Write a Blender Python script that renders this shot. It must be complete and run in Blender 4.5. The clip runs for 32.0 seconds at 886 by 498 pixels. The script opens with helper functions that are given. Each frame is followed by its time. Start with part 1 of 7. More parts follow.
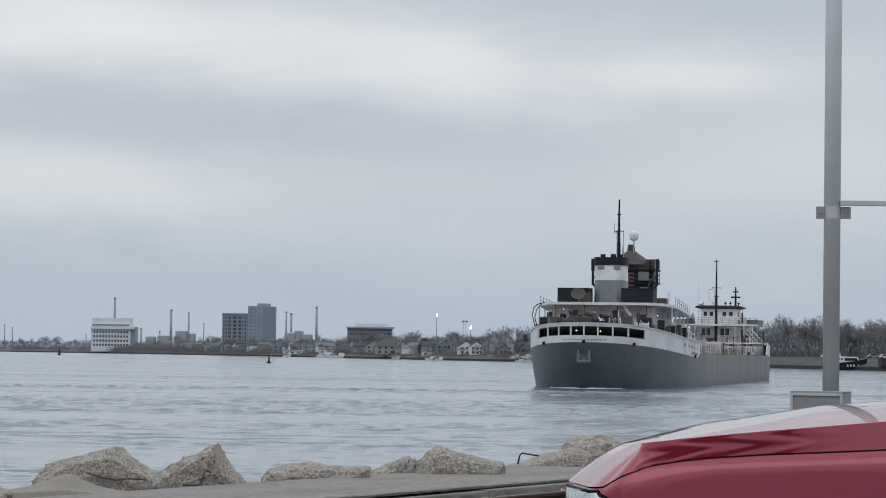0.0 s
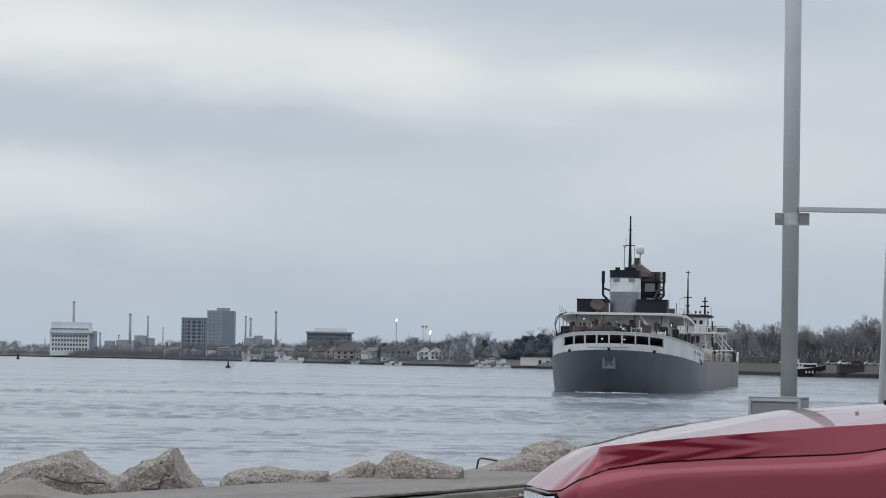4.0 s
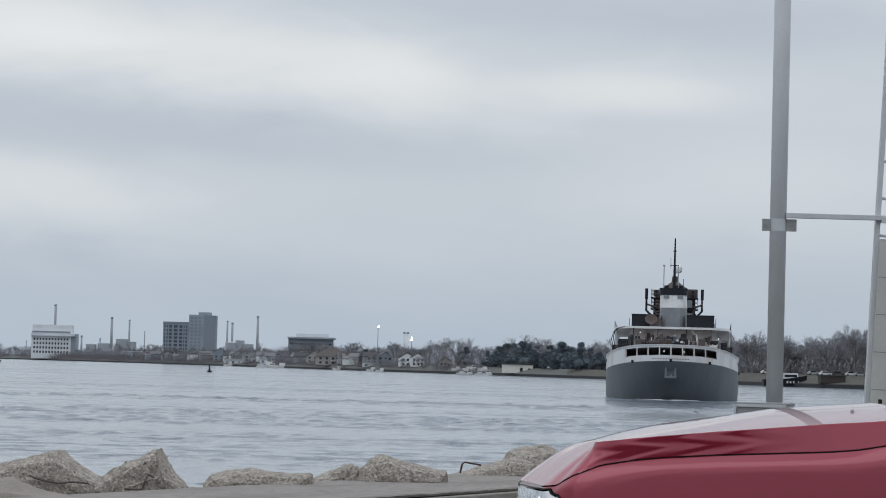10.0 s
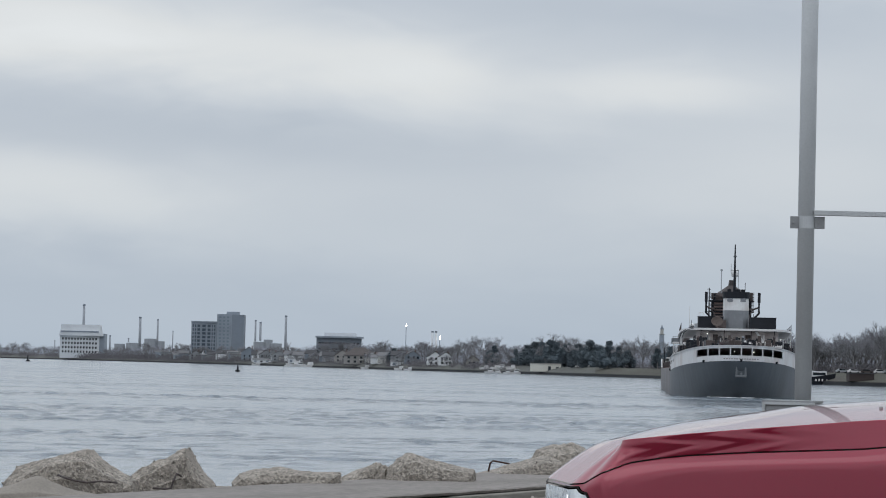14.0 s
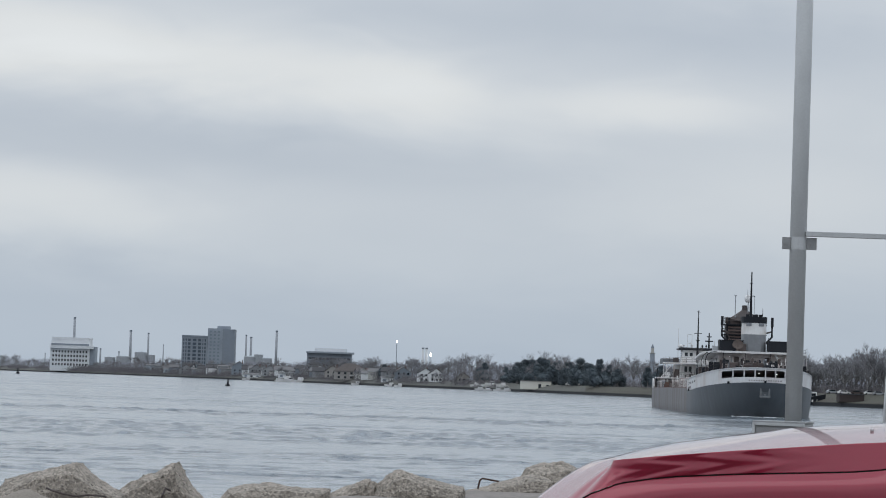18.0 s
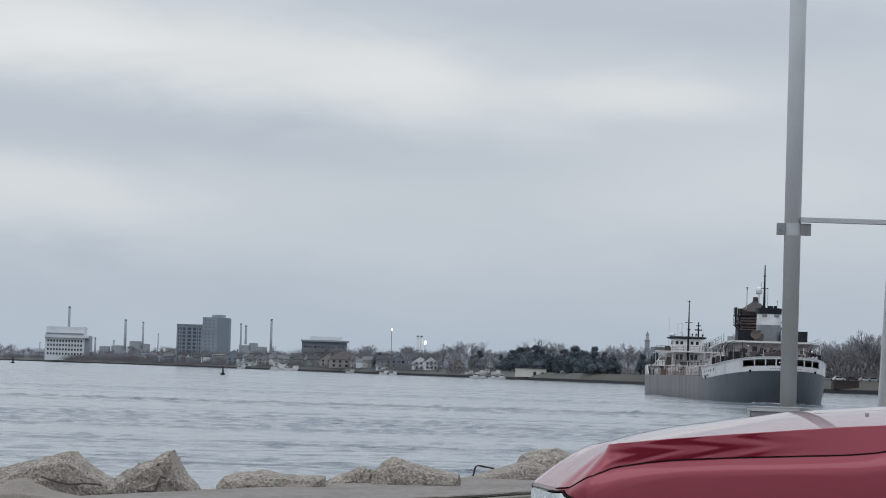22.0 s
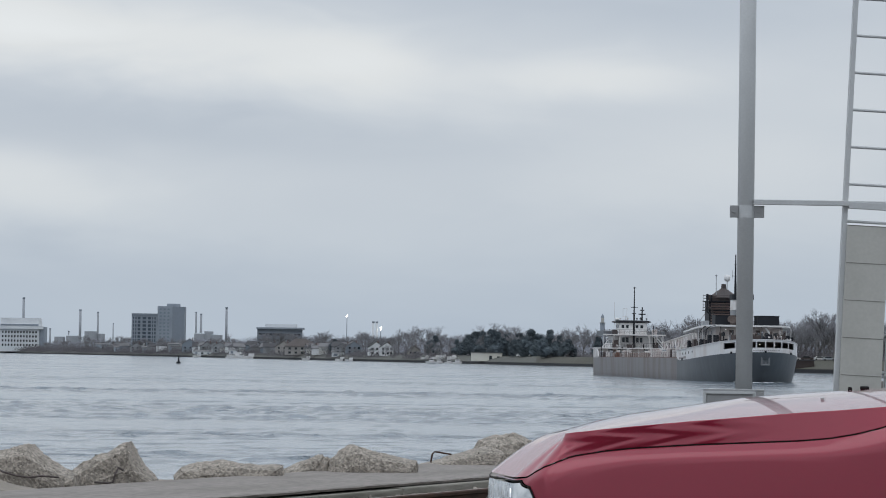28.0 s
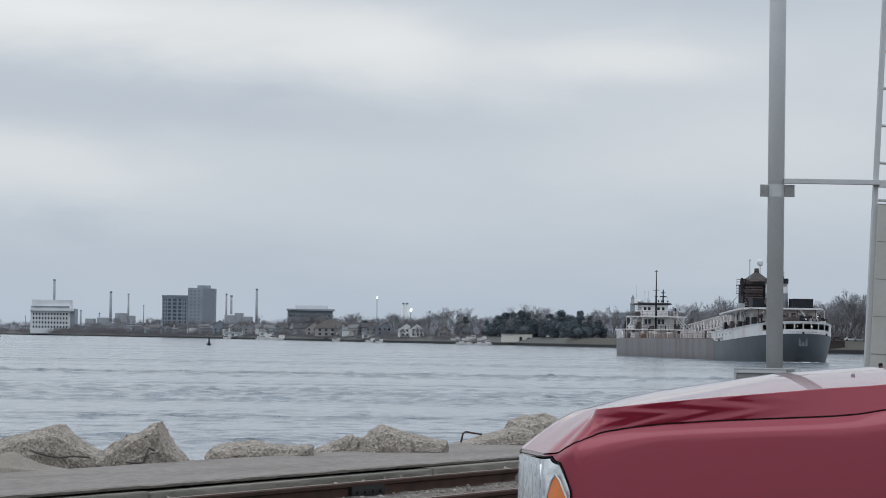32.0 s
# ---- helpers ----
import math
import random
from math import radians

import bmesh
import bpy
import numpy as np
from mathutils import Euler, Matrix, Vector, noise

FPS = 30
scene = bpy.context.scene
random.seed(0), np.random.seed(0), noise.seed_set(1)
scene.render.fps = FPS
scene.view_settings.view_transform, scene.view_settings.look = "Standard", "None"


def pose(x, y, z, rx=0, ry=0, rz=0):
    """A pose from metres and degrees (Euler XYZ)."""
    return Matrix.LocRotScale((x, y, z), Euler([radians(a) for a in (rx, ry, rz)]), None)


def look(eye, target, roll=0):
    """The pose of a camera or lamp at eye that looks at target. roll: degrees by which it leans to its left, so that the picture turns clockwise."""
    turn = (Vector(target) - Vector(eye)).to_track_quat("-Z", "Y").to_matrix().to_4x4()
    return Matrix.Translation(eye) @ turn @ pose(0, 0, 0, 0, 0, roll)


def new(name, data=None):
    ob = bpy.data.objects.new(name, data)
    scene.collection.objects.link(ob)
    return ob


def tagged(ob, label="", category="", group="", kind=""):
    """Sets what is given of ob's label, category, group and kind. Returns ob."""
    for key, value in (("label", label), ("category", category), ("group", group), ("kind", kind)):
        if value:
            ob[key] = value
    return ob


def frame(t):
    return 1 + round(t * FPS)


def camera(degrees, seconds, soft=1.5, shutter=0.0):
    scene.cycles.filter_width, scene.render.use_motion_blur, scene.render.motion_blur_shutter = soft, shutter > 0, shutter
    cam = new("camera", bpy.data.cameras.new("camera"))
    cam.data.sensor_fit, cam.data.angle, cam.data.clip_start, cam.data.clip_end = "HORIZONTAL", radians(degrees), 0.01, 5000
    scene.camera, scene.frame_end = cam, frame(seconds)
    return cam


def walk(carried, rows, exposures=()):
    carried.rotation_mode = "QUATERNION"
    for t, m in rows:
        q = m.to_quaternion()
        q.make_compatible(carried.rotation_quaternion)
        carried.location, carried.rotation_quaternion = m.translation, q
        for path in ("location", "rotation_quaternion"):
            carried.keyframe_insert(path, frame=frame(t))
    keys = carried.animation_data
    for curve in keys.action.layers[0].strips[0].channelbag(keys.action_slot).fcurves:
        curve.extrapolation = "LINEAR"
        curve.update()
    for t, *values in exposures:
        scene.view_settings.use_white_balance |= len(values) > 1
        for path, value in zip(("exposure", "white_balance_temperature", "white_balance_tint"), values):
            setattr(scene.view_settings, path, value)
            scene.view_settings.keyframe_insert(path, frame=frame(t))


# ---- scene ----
cam = camera(17.15, 32.0, 1.0)
# seconds, place, then degrees of turn to the left, of tilt upwards and of roll
PATH = [
    (0, 0.000, 0.000, 1.410, 0.000, 2.060, 0.750),
    (0.5, 0.003, -0.009, 1.409, 0.015, 2.145, 0.592),
    (1, -0.000, -0.017, 1.412, -0.019, 2.237, 0.453),
    (1.5, -0.002, -0.017, 1.410, -0.074, 2.319, 0.519),
    (2, -0.001, -0.011, 1.407, -0.174, 2.326, 0.648),
    (2.5, -0.001, -0.031, 1.410, -0.342, 2.310, 0.692),
    (4.5, 0.002, -0.028, 1.405, -0.825, 2.002, 0.982),
    (5, 0.000, -0.035, 1.405, -0.684, 1.734, 1.041),
    (5.5, -0.002, -0.038, 1.402, -0.547, 1.456, 1.110),
    (6, -0.002, -0.029, 1.398, -0.515, 1.265, 1.241),
    (6.5, -0.017, -0.030, 1.384, -0.540, 1.160, 1.183),
    (7, -0.032, -0.016, 1.374, -0.624, 1.300, 1.221),
    (7.5, -0.038, 0.013, 1.373, -0.756, 1.568, 1.211),
    (8, -0.039, -0.019, 1.376, -0.838, 1.829, 1.227),
    (8.5, -0.036, -0.004, 1.375, -0.931, 2.080, 1.360),
    (9, -0.034, 0.015, 1.373, -1.007, 2.221, 1.401),
    (9.5, -0.034, -0.005, 1.375, -1.094, 2.301, 1.404),
    (10, -0.034, -0.012, 1.372, -1.121, 2.311, 1.500),
    (10.5, -0.033, -0.014, 1.373, -1.140, 2.253, 1.563),
    (11, -0.032, -0.013, 1.372, -1.135, 2.170, 1.723),
    (11.5, -0.035, 0.001, 1.365, -1.132, 2.076, 1.847),
    (12, -0.036, -0.003, 1.367, -1.124, 1.992, 1.848),
    (12.5, -0.033, -0.008, 1.369, -1.106, 1.940, 1.659),
    (13, -0.031, -0.005, 1.368, -0.998, 1.936, 1.442),
    (13.5, -0.031, -0.014, 1.369, -0.812, 2.058, 1.329),
    (14, -0.032, -0.001, 1.370, -0.579, 2.274, 1.360),
    (14.5, -0.034, 0.004, 1.376, -0.399, 2.481, 1.456),
    (16.5, -0.031, 0.024, 1.372, -0.692, 2.597, 1.773),
    (17, -0.027, -0.010, 1.375, -0.789, 2.584, 1.814),
    (17.5, -0.029, 0.016, 1.374, -0.806, 2.603, 1.877),
    (18, -0.034, 0.008, 1.374, -0.734, 2.604, 1.965),
    (18.5, -0.032, 0.015, 1.372, -0.612, 2.590, 2.137),
    (19, -0.036, 0.001, 1.368, -0.516, 2.552, 2.284),
    (19.5, -0.034, 0.006, 1.367, -0.452, 2.488, 2.289),
    (20, -0.033, 0.008, 1.367, -0.450, 2.426, 2.267),
    (20.5, -0.034, 0.003, 1.369, -0.515, 2.407, 2.113),
    (21, -0.036, 0.007, 1.367, -0.607, 2.408, 2.050),
    (21.5, -0.036, 0.001, 1.367, -0.733, 2.393, 1.887),
    (22, -0.034, 0.005, 1.366, -0.848, 2.373, 1.762),
    (22.5, -0.035, 0.003, 1.367, -0.959, 2.339, 1.574),
    (23, -0.036, -0.001, 1.366, -1.025, 2.298, 1.486),
    (23.5, -0.034, 0.006, 1.367, -1.028, 2.241, 1.429),
    (24, -0.036, -0.003, 1.366, -1.012, 2.166, 1.392),
    (24.5, -0.039, -0.002, 1.367, -1.228, 2.018, 1.339),
    (25, -0.040, -0.009, 1.366, -1.701, 1.872, 1.255),
    (25.5, -0.043, -0.001, 1.361, -2.264, 1.736, 1.287),
    (27.5, -0.037, 0.000, 1.370, -1.887, 1.980, 1.147),
    (28, -0.035, 0.000, 1.382, -1.748, 2.103, 0.887),
    (28.5, -0.034, 0.003, 1.383, -1.735, 2.249, 0.760),
    (29, -0.036, -0.004, 1.379, -1.664, 2.260, 0.733),
    (29.5, -0.036, -0.001, 1.375, -1.533, 2.208, 0.725),
    (30, -0.035, -0.010, 1.373, -1.370, 2.123, 0.794),
    (30.5, -0.035, -0.006, 1.369, -1.265, 1.996, 0.897),
    (31, -0.035, 0.013, 1.367, -1.208, 1.894, 0.880),
    (31.5, -0.036, 0.003, 1.367, -1.194, 1.801, 0.899),
    (32, -0.035, -0.004, 1.369, -1.168, 1.730, 0.801),
]


def held(x, y, z, turn, tilt, roll):
    a, b = radians(turn), radians(tilt)
    ahead = Vector((-math.sin(a) * math.cos(b), math.cos(a) * math.cos(b), math.sin(b)))
    eye = Vector((x, y, z))
    return look(eye, eye + ahead, roll)


walk(cam, [(r[0], held(*r[1:])) for r in PATH], exposures=[(0, -0.03), (5.5, 0.02), (7, 0.05), (9, -0.01), (18, -0.05), (23, -0.06), (28, -0.02), (32, 0.0)])

# ---- sky and light: an overcast winter day ----
world = bpy.data.worlds.new("overcast_sky")
scene.world = world
world.use_nodes = True
wn, wl = world.node_tree.nodes, world.node_tree.links
wn.clear()


def wmath(op, a, b=None, c=None):
    n = wn.new("ShaderNodeMath")
    n.operation = op
    for i, v in enumerate((a, b, c)):
        if v is None:
            continue
        if isinstance(v, (int, float)):
            n.inputs[i].default_value = v
        else:
            wl.new(v, n.inputs[i])
    return n.outputs[0]


coord = wn.new("ShaderNodeTexCoord")
split = wn.new("ShaderNodeSeparateXYZ")
wl.new(coord.outputs["Generated"], split.inputs[0])
WX, WY, WZ = split.outputs
azim = wmath("ARCTAN2", WX, WY)
elev = wmath("ARCSINE", WZ)

# cloud texture: long flat banks, drawn out along the horizon
flat = wn.new("ShaderNodeCombineXYZ")
wl.new(wmath("MULTIPLY", azim, 10.0), flat.inputs[0])
wl.new(wmath("MULTIPLY", elev, 34.0), flat.inputs[1])
bank = wn.new("ShaderNodeTexNoise")
bank.inputs["Scale"].default_value = 1.0
bank.inputs["Detail"].default_value = 5.0
bank.inputs["Roughness"].default_value = 0.5
bank.inputs["Distortion"].default_value = 0.4
wl.new(flat.outputs[0], bank.inputs["Vector"])

# the breaks and banks of the cloud cover: bearing, height, half width, half height (radians), lighter or darker, slope
CLOUDS = [
    (-0.045, 0.1045, 0.070, 0.0125, 0.27, 0.45), (0.004, 0.0965, 0.022, 0.0070, 0.09, 0.3), (0.080, 0.0950, 0.032, 0.0070, 0.23, -0.2),
    (-0.140, 0.112, 0.045, 0.0120, 0.24, 0.2), (-0.125, 0.0545, 0.055, 0.0120, 0.22, 0.3), (-0.02, 0.034, 0.070, 0.010, 0.06, 0.0),
    (0.060, 0.125, 0.080, 0.0110, -0.10, 0.2), (-0.115, 0.0800, 0.085, 0.0090, -0.13, 0.3), (0.000, 0.0720, 0.060, 0.0080, -0.06, 0.2),
    (0.135, 0.118, 0.050, 0.0090, -0.06, 0.0), (0.115, 0.060, 0.050, 0.018, 0.08, -0.2), (-0.10, 0.0300, 0.120, 0.0090, -0.06, 0.0),
]
# ragged edges of the banks
torn = wn.new("ShaderNodeCombineXYZ")
wl.new(wmath("MULTIPLY", azim, 20.0), torn.inputs[0])
wl.new(wmath("MULTIPLY", elev, 55.0), torn.inputs[1])
rag = wn.new("ShaderNodeTexNoise")
rag.inputs["Scale"].default_value, rag.inputs["Detail"].default_value = 1.0, 2.5
rag.inputs["Roughness"].default_value = 0.58
rag.inputs["Distortion"].default_value = 0.6
wl.new(torn.outputs[0], rag.inputs["Vector"])
ragged = wmath("SUBTRACT", rag.outputs[0], 0.5)
total = wmath("ADD", wmath("MULTIPLY", wmath("SUBTRACT", bank.outputs[0], 0.5), 0.20), wmath("MULTIPLY", ragged, 0.04))
for az, el, wa, we, gain, tilt in CLOUDS:
    da = wmath("MULTIPLY", wmath("SUBTRACT", azim, az), 1 / wa)
    de = wmath("MULTIPLY", wmath("SUBTRACT", elev, el), 1 / we)
    warp = wmath("MULTIPLY", wmath("SUBTRACT", bank.outputs[0], 0.5), 1.8)
    de = wmath("ADD", wmath("ADD", de, warp), wmath("MULTIPLY", da, tilt))
    de = wmath("ADD", de, wmath("MULTIPLY", ragged, 1.0))
    da = wmath("ADD", da, wmath("MULTIPLY", ragged, 0.8))
    r2 = wmath("ADD", wmath("MULTIPLY", da, da), wmath("MULTIPLY", de, de))
    total = wmath("ADD", total, wmath("MULTIPLY", wmath("EXPONENT", wmath("MULTIPLY", wmath("POWER", r2, 1.35), -0.6)), gain))

total = wmath("MULTIPLY", total, 0.84)

# overcast luminance: darkest low down, brightest overhead
lift = wn.new("ShaderNodeMapRange")
lift.interpolation_type = "SMOOTHSTEP"
lift.inputs["From Min"].default_value, lift.inputs["From Max"].default_value = 0.10, 0.62
lift.inputs["To Min"].default_value, lift.inputs["To Max"].default_value = 0.0, 0.95
wl.new(elev, lift.inputs["Value"])
low = wn.new("ShaderNodeMapRange")
low.interpolation_type = "SMOOTHSTEP"
low.inputs["From Min"].default_value, low.inputs["From Max"].default_value = 0.0, 0.075
wl.new(elev, low.inputs["Value"])
tone = wn.new("ShaderNodeMix")
tone.data_type = "RGBA"
tone.inputs["A"].default_value = (0.425, 0.497, 0.583, 1)
tone.inputs["B"].default_value = (0.545, 0.590, 0.640, 1)
wl.new(low.outputs[0], tone.inputs["Factor"])
bright = wmath("ADD", wmath("ADD", total, 1.0), lift.outputs[0])
warmth = wn.new("ShaderNodeMix")
warmth.data_type = "RGBA"
warmth.inputs["A"].default_value, warmth.inputs["B"].default_value = (0.970, 1.0, 1.052, 1), (1.06, 1.01, 0.945, 1)
wl.new(wmath("ADD", wmath("MULTIPLY", total, 2.6), 0.4), warmth.inputs["Factor"])
toned = wn.new("ShaderNodeMix")
toned.data_type, toned.blend_type = "RGBA", "MULTIPLY"
toned.inputs["Factor"].default_value = 1.0
wl.new(tone.outputs["Result"], toned.inputs["A"])
wl.new(warmth.outputs["Result"], toned.inputs["B"])
cloud = wn.new("ShaderNodeVectorMath")
cloud.operation = "SCALE"
wl.new(toned.outputs["Result"], cloud.inputs[0])
wl.new(bright, cloud.inputs["Scale"])

sky = wn.new("ShaderNodeTexSky")
sky.sky_type = "NISHITA"
sky.sun_disc = False
sky.sun_elevation, sky.sun_rotation = radians(61), radians(236)
veil = wn.new("ShaderNodeBackground")
veil.inputs["Strength"].default_value = 0.006
wl.new(sky.outputs[0], veil.inputs["Color"])
cover = wn.new("ShaderNodeBackground")
cover.inputs["Strength"].default_value = 1.0
wl.new(cloud.outputs[0], cover.inputs["Color"])
both = wn.new("ShaderNodeAddShader")
wl.new(veil.outputs[0], both.inputs[0])
wl.new(cover.outputs[0], both.inputs[1])
sky_out = wn.new("ShaderNodeOutputWorld")
wl.new(both.outputs[0], sky_out.inputs["Surface"])

sun = new("sun", bpy.data.lights.new("sun", "SUN"))
sun.data.energy, sun.data.angle, sun.data.color = 0.35, radians(40), (0.97, 0.98, 1.0)
sun.matrix_world = look((0, 0, 0), (0.45, 0.3, -1.0))
scene.view_settings.exposure = 0.0

# ---- materials ----
def mat(name, colour, rough=0.7, metal=0.0, vary=0.18, grain=40.0, stain=1.5, bump=0.15, dirt=None, dirt_much=0.35, coat=0.0, by_object=0.0,
        stretch=(1, 1, 1), shine=0.5, speck=0.0, speck_size=30.0, by_island=0.0):
    """A surface with fine grain, larger stains, and some relief. grain and stain are cycles a metre."""
    m = bpy.data.materials.new(name)
    m.use_nodes = True
    nodes, links = m.node_tree.nodes, m.node_tree.links
    surf = nodes["Principled BSDF"]
    tc = nodes.new("ShaderNodeTexCoord")
    mp = nodes.new("ShaderNodeMapping")
    mp.inputs["Scale"].default_value = stretch
    links.new(tc.outputs["Object"], mp.inputs["Vector"])
    fine, large = nodes.new("ShaderNodeTexNoise"), nodes.new("ShaderNodeTexNoise")
    for n, scale, detail in ((fine, grain, 3.0), (large, stain, 5.0)):
        n.inputs["Scale"].default_value, n.inputs["Detail"].default_value = scale, detail
        links.new(mp.outputs[0], n.inputs["Vector"])
    dark, light = [c * (1 - vary) for c in colour], [min(1, c * (1 + vary)) for c in colour]
    mix = nodes.new("ShaderNodeMix")
    mix.data_type = "RGBA"
    mix.inputs["A"].default_value, mix.inputs["B"].default_value = (*dark, 1), (*light, 1)
    links.new(fine.outputs[0], mix.inputs["Factor"])
    over = nodes.new("ShaderNodeMix")
    over.data_type = "RGBA"
    ramp = nodes.new("ShaderNodeMapRange")
    ramp.inputs["From Min"].default_value, ramp.inputs["From Max"].default_value = 0.45, 0.72
    ramp.inputs["To Max"].default_value = dirt_much
    links.new(large.outputs[0], ramp.inputs["Value"])
    links.new(ramp.outputs[0], over.inputs["Factor"])
    links.new(mix.outputs["Result"], over.inputs["A"])
    over.inputs["B"].default_value = (*(dirt or [c * 0.55 for c in colour]), 1)
    last = over.outputs["Result"]
    if speck:
        cells = nodes.new("ShaderNodeTexVoronoi")
        cells.inputs["Scale"].default_value = speck_size
        links.new(mp.outputs[0], cells.inputs["Vector"])
        grey = nodes.new("ShaderNodeSeparateColor")
        links.new(cells.outputs["Color"], grey.inputs[0])
        tint = nodes.new("ShaderNodeMapRange")
        tint.inputs["To Min"].default_value, tint.inputs["To Max"].default_value = 1 - speck, 1 + speck
        links.new(grey.outputs[0], tint.inputs["Value"])
        scaled = nodes.new("ShaderNodeHueSaturation")
        links.new(tint.outputs[0], scaled.inputs["Value"])
        links.new(last, scaled.inputs["Color"])
        last = scaled.outputs[0]
    if by_object or by_island:
        info = nodes.new("ShaderNodeObjectInfo" if by_object else "ShaderNodeNewGeometry")
        hsv = nodes.new("ShaderNodeHueSaturation")
        span = nodes.new("ShaderNodeMapRange")
        span.inputs["To Min"].default_value, span.inputs["To Max"].default_value = 1 - by_object - by_island, 1 + by_object + by_island
        links.new(info.outputs["Random" if by_object else "Random Per Island"], span.inputs["Value"])
        links.new(span.outputs[0], hsv.inputs["Value"])
        links.new(last, hsv.inputs["Color"])
        last = hsv.outputs[0]
    links.new(last, surf.inputs["Base Color"])
    surf.inputs["Roughness"].default_value, surf.inputs["Metallic"].default_value = rough, metal
    surf.inputs["Specular IOR Level"].default_value = shine
    if coat:
        surf.inputs["Coat Weight"].default_value, surf.inputs["Coat Roughness"].default_value = coat, 0.03
    if bump:
        b = nodes.new("ShaderNodeBump")
        b.inputs["Strength"].default_value, b.inputs["Distance"].default_value = bump, 0.6 / grain
        links.new(fine.outputs[0], b.inputs["Height"])
        links.new(b.outputs[0], surf.inputs["Normal"])
    return m


def glow(name, colour, strength):
    m = bpy.data.materials.new(name)
    m.use_nodes = True
    surf = m.node_tree.nodes["Principled BSDF"]
    surf.inputs["Base Color"].default_value = (*colour, 1)
    surf.inputs["Emission Color"].default_value = (*colour, 1)
    surf.inputs["Emission Strength"].default_value = strength
    return m


def glass_like(name, colour, rough=0.05):
    m = bpy.data.materials.new(name)
    m.use_nodes = True
    surf = m.node_tree.nodes["Principled BSDF"]
    surf.inputs["Base Color"].default_value = (*colour, 1)
    surf.inputs["Roughness"].default_value = rough
    surf.inputs["IOR"].default_value = 1.5
    return m


def water_mat():
    m = bpy.data.materials.new("river_water")
    m.use_nodes = True
    nodes, links = m.node_tree.nodes, m.node_tree.links
    surf = nodes["Principled BSDF"]
    surf.inputs["Base Color"].default_value = (0.142, 0.176, 0.208, 1)
    surf.inputs["IOR"].default_value = 1.33
    tc = nodes.new("ShaderNodeTexCoord")

    def stretched(sx, sy, scale, detail, rough, turn=0.12):
        mp = nodes.new("ShaderNodeMapping")
        mp.inputs["Scale"].default_value = (sx, sy, 1)
        mp.inputs["Rotation"].default_value = (0, 0, turn)
        links.new(tc.outputs["Object"], mp.inputs["Vector"])
        n = nodes.new("ShaderNodeTexNoise")
        n.inputs["Scale"].default_value, n.inputs["Detail"].default_value = scale, detail
        n.inputs["Roughness"].default_value = rough
        links.new(mp.outputs[0], n.inputs["Vector"])
        return n.outputs[0]

    # gusts ruffle the water in long streaks and leave slicks between them
    gust = nodes.new("ShaderNodeMapRange")
    gust.inputs["From Min"].default_value, gust.inputs["From Max"].default_value = 0.53, 0.57
    gust.inputs["To Min"].default_value, gust.inputs["To Max"].default_value = 0.07, 1.0
    bands, cats = stretched(0.07, 1.0, 0.055, 4.0, 0.6, 0.03), stretched(0.7, 0.6, 0.55, 4.0, 0.62)
    both = nodes.new("ShaderNodeMath")
    both.operation = "MULTIPLY_ADD"
    both.inputs[1].default_value = 0.52
    half = nodes.new("ShaderNodeMath")
    half.operation = "MULTIPLY"
    half.inputs[1].default_value = 0.48
    links.new(cats, half.inputs[0])
    links.new(bands, both.inputs[0])
    links.new(half.outputs[0], both.inputs[2])
    links.new(both.outputs[0], gust.inputs["Value"])
    rough = nodes.new("ShaderNodeMath")
    rough.operation = "MULTIPLY_ADD"
    rough.inputs[1].default_value, rough.inputs[2].default_value = 0.16, 0.10
    links.new(gust.outputs[0], rough.inputs[0])
    links.new(rough.outputs[0], surf.inputs["Roughness"])
    last = None
    for scale, detail, dist, sx, sy in ((0.45, 5.0, 2.0, 1.0, 0.6), (1.3, 4.0, 0.8, 0.9, 0.8), (3.0, 3.0, 0.15, 0.7, 1.0)):
        b = nodes.new("ShaderNodeBump")
        b.inputs["Distance"].default_value = dist
        links.new(gust.outputs[0], b.inputs["Strength"])
        links.new(stretched(sx, sy, scale, detail, 0.58), b.inputs["Height"])
        if last:
            links.new(last, b.inputs["Normal"])
        last = b.outputs[0]
    links.new(last, surf.inputs["Normal"])
    return m


ROCK = mat("broken_concrete", (0.272, 0.242, 0.208), 0.93, vary=0.5, grain=42, stain=3.2, bump=1.0, dirt=(0.158, 0.139, 0.120), dirt_much=0.55, speck=0.42, speck_size=48)
CONCRETE = mat("weathered_concrete", (0.245, 0.222, 0.194), 0.92, vary=0.4, grain=60, stain=4.0, bump=0.9, dirt=(0.155, 0.138, 0.118), dirt_much=0.75, speck=0.34, speck_size=60)
SLAB = mat("quay_concrete", (0.194, 0.174, 0.159), 0.9, vary=0.3, grain=25, stain=1.3, bump=0.3, dirt=(0.135, 0.120, 0.105), dirt_much=0.8, stretch=(0.25, 1, 1), speck=0.16, speck_size=30)
KERB = mat("mossy_concrete", (0.205, 0.193, 0.168), 0.92, vary=0.45, grain=14, stain=3.0, bump=0.6, dirt=(0.108, 0.106, 0.082), dirt_much=0.8, stretch=(0.3, 1, 1))
AGGREGATE = mat("aggregate_stone", (0.270, 0.240, 0.208), 0.92, vary=0.3, grain=70, stain=12, bump=0.3, by_island=0.6)
GALV = mat("galvanised_steel", (0.50, 0.515, 0.525), 0.5, 0.1, vary=0.10, grain=60, stain=3, bump=0.06, dirt=(0.38, 0.39, 0.40))
PILLAR = mat("pale_guard_paint", (0.450, 0.447, 0.420), 0.7, vary=0.10, grain=40, stain=2.2, bump=0.06, dirt=(0.34, 0.335, 0.31), dirt_much=0.6)
